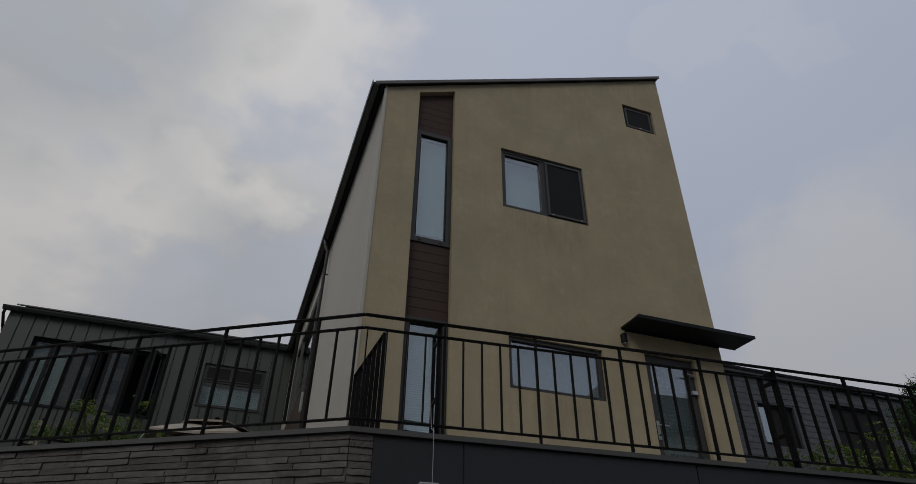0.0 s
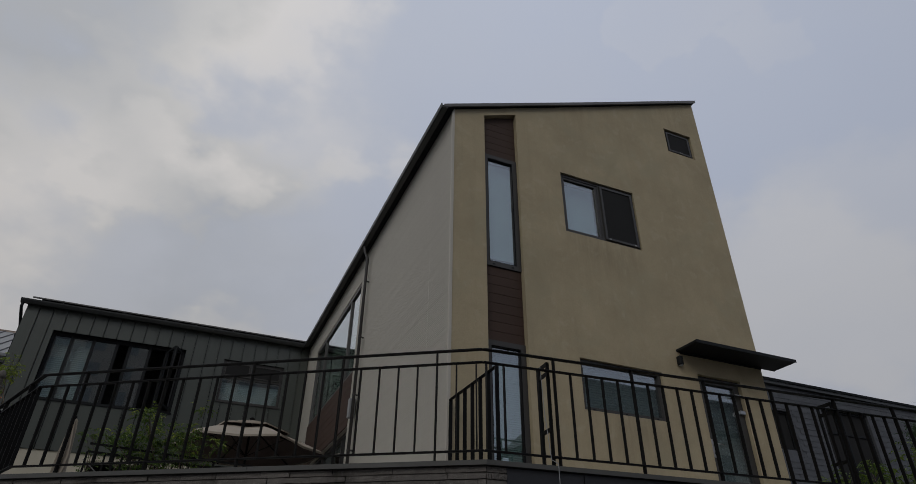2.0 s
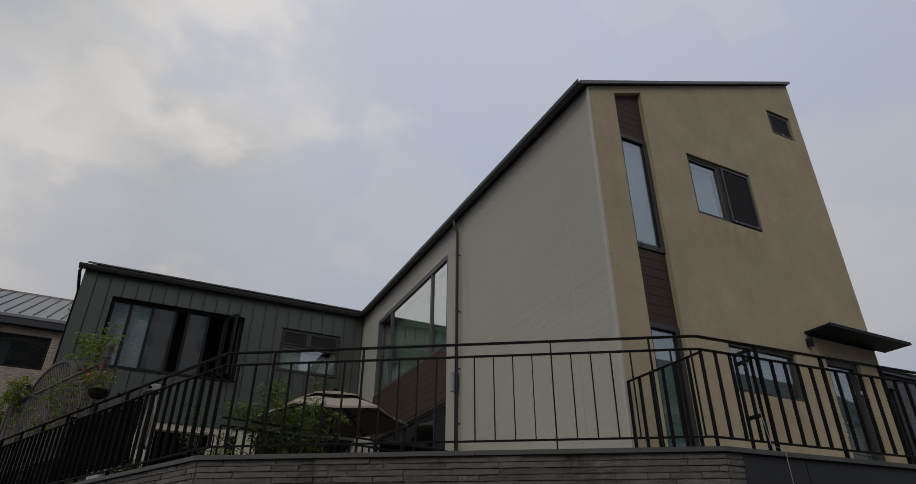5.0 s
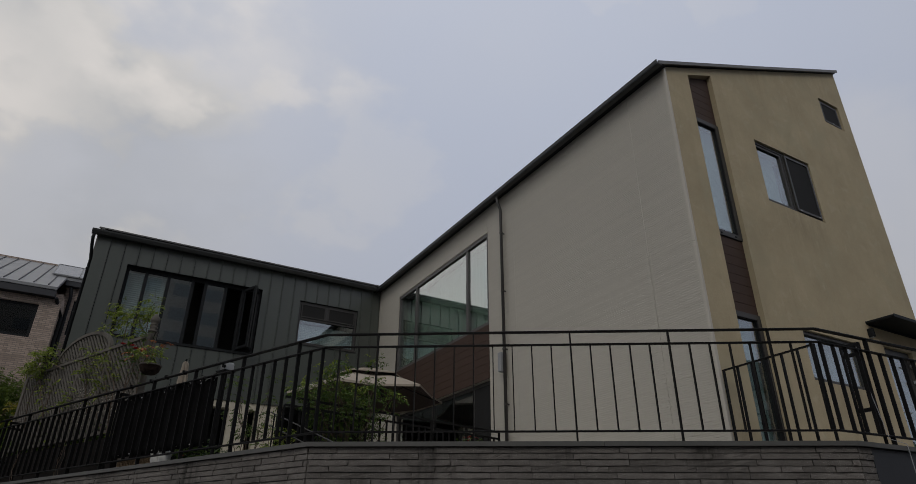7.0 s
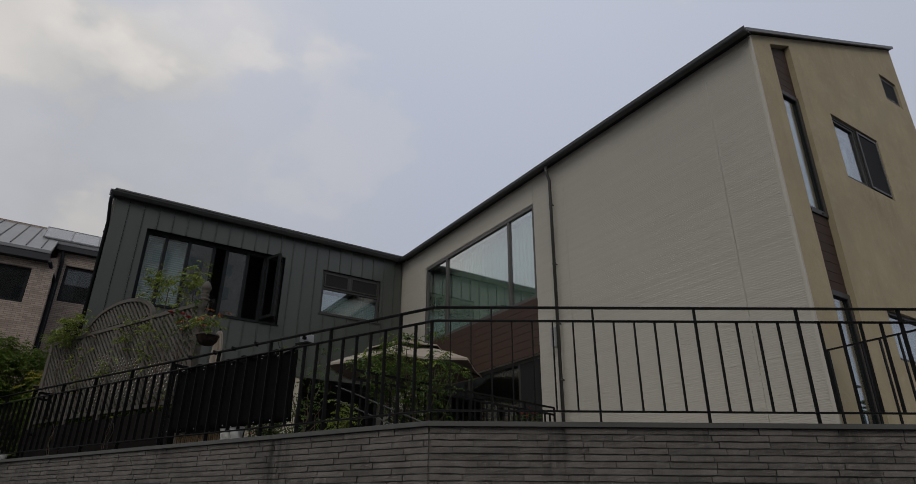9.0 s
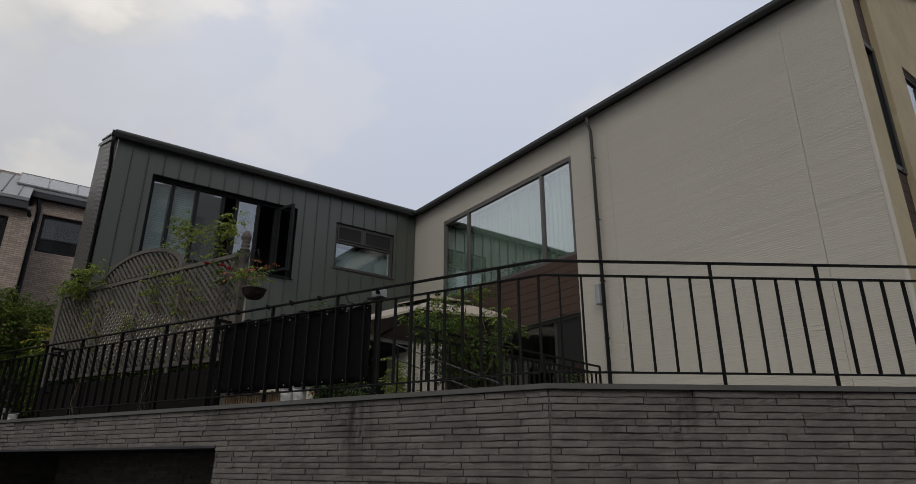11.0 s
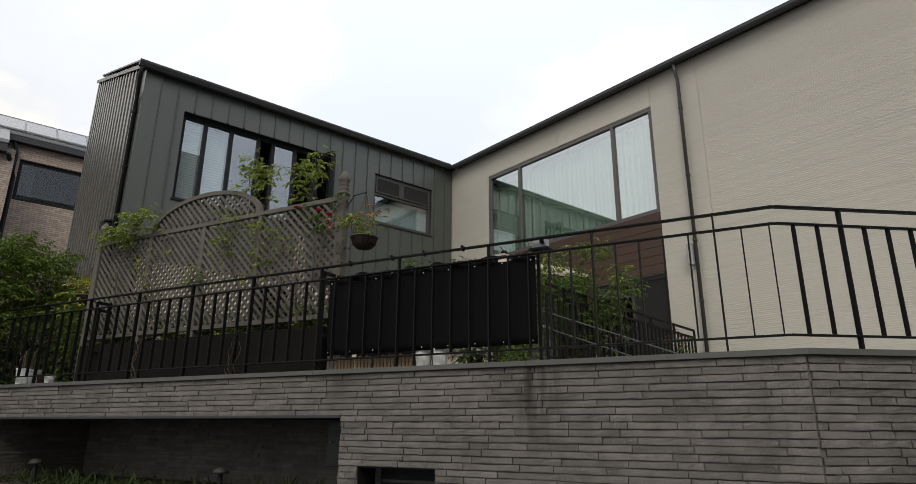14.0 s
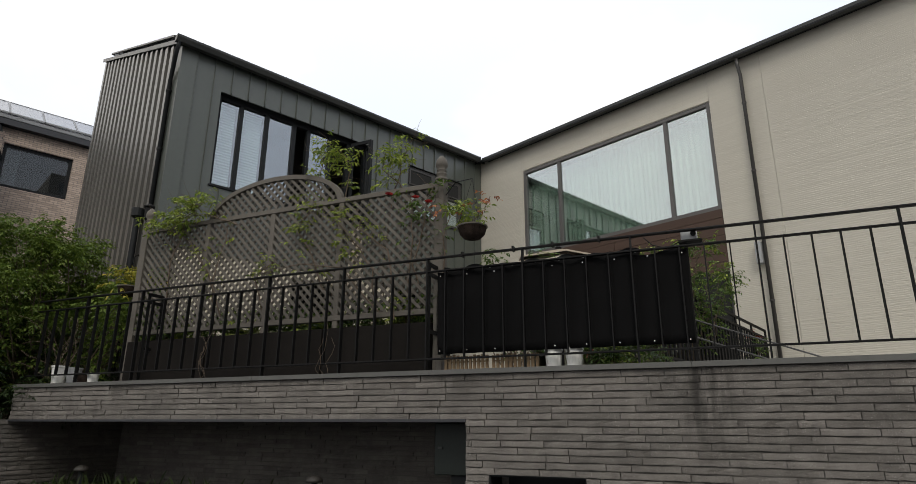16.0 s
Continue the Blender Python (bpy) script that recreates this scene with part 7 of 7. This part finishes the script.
# ---- house across the street, mirrored in the windows ----
opp = thing("opposite_house", (-2.0, -13.0, lie(-2, -13)), "brick house with a tiled hip roof across the street", "house")
bm = B()
wbox(bm, -12.0, 9.0, -21.0, -13.0, lie(0, -13) - 1.5, 5.2)
part("wall", bm, BRICK, opp)
bm = B()
e = [bm.verts.new(p) for p in ((-12.6, -12.3, 5.2), (9.6, -12.3, 5.2), (9.6, -21.6, 5.2), (-12.6, -21.6, 5.2))]
t2 = [bm.verts.new(p) for p in ((-8.0, -17.0, 7.9), (5.0, -17.0, 7.9))]
bm.faces.new(e[::-1])
bm.faces.new((e[0], e[1], t2[1], t2[0]))
bm.faces.new((e[1], e[2], t2[1]))
bm.faces.new((e[2], e[3], t2[0], t2[1]))
bm.faces.new((e[3], e[0], t2[0]))
part("roof", bm, SLATE_REST, opp, "grey tiled roof")

bm = B()
wbox(bm, 17.6, 44.5, -23.0, -13.6, -4.0, 11.3)
opp = thing("opposite_house", (30.0, -18.0, -4.0), "long pale three-storey house with a tiled hip roof across the street", "house")
part("wall", bm, APARTMENT, opp)
bm = B()
e = [bm.verts.new(p) for p in ((17.0, -12.9, 11.3), (45.0, -12.9, 11.3), (45.0, -23.6, 11.3), (17.0, -23.6, 11.3))]
t2 = [bm.verts.new(p) for p in ((20.2, -17.7, 15.2), (42.0, -17.7, 15.2))]
bm.faces.new(e[::-1])
bm.faces.new((e[0], e[1], t2[1], t2[0]))
bm.faces.new((e[1], e[2], t2[1]))
bm.faces.new((e[2], e[3], t2[0], t2[1]))
bm.faces.new((e[3], e[0], t2[0]))
rf = part("roof", bm, SLATE_REST, opp, "grey tiled hip roof")
for i in range(13):
    bm = B()
    f = (i + 0.1) / 13
    bar(bm, (17.05 + 3.2 * f, -12.88 - 4.8 * f, 11.34 + 3.9 * f), (44.95 - 3.0 * f, -12.88 - 4.8 * f, 11.34 + 3.9 * f), 0.2, 0.1)
    part("tile_course", bm, SLATE, rf)
for x in (18.5, 21.5, 25.0, 28.5, 32.0, 35.5, 39.0):
    for z in (2.5, 5.6, 8.7):
        bm = B()
        pbox(bm, Plane((0, -13.6), (1, 0), (0, 1)), x, x + 1.9, z, z + 1.5, 0.001, 0.06)
        part("window", bm, FRAME, opp)

# ---- stones of the terrace walls ----
stone_wall("wall_stone_south", STONE_A[0], LENA, STONE_A[1], STONE_A[2], "grey split-stone terrace wall", (3.5, 2.7), 3)
stone_wall("wall_stone_west", STONE_B[0], LENB, STONE_B[1], STONE_B[2], "grey split-stone terrace wall with a dark recess", (2.6, 2.6), 5)
stone_wall("wall_stone_return", WALLR, 0.2, [(0.0, 0.2, -0.4, 2.9)], bmR, "short grey stone return", (0.1, 2.7), 7)
stone_wall("wall_recess_back", RECBACK, LENB, [(REC_U0 - 0.2, LENB, 0.9, REC_V)], bmK, "dark stone back wall of the recess", (5.0, 2.3), 9)
stone_wall("wall_recess_side", RECSIDE, REC_D, [(-0.85, REC_D, 0.6, REC_V)], bmS, "stone side wall of the recess", (0.4, 1.8), 11)

# ---- slates of the eastern house ----
rnd = random.Random(17)
SLW, SLH = 0.27, 0.172
slate_shapes = []
for k in range(4):
    j = [rnd.uniform(-0.002, 0.002) for _ in range(2)]
    q = [(0.002, j[0], 0.016), (SLW - 0.002, j[1], 0.016), (SLW - 0.002, SLH + 0.02, 0.004), (0.002, SLH + 0.02, 0.004)]
    vs = [(x, -d, z) for x, z, d in q] + [(x, -d + 0.009, z) for x, z, d in q]
    slate_shapes.append((vs, [(0, 1, 2, 3), (7, 6, 5, 4), (0, 4, 5, 1), (1, 5, 6, 2), (2, 6, 7, 3), (3, 7, 4, 0)]))
slate_meshes = []
for vs, fs in slate_shapes:
    me = bpy.data.meshes.new("slate")
    me.from_pydata(vs, [], fs)
    me.materials.append(SLATE)
    slate_meshes.append(me)
spots = []
for row in range(30):
    z = 7.86 - row * SLH
    x = 11.4 - (SLW / 2 if row % 2 else 0.0)
    while x < 22.0:
        if not any(w[0] - SLW + 0.01 < x < w[1] - 0.01 and w[2] - SLH < z < w[3] for w in (SW1, SW2)):
            spots.append((x, z))
        x += SLW
# those beside the gable house and round the first window are seen nearest
spots.sort(key=lambda p: (p[0] - 13.2) ** 2 + 2 * (p[1] - 7.0) ** 2)
verts, faces = [], []
for i, (x, z) in enumerate(spots):
    k = rnd.randrange(4)
    if i < 300:
        o = new("slate", slate_meshes[k])
        o.parent = slate
        o.matrix_basis = Matrix.Translation(Vector((x, SY, z)) - Vector(slate.location))
    else:
        b = len(verts)
        verts += [(vx + x, vy + SY, vz + z) for vx, vy, vz in slate_shapes[k][0]]
        faces += [tuple(b + n for n in f) for f in slate_shapes[k][1]]
me = bpy.data.meshes.new("slate_courses")
me.from_pydata(verts, [], faces)
me.materials.append(SLATE_REST)
tagged(adopt(new("slate_courses", me), slate), kind="stuff")
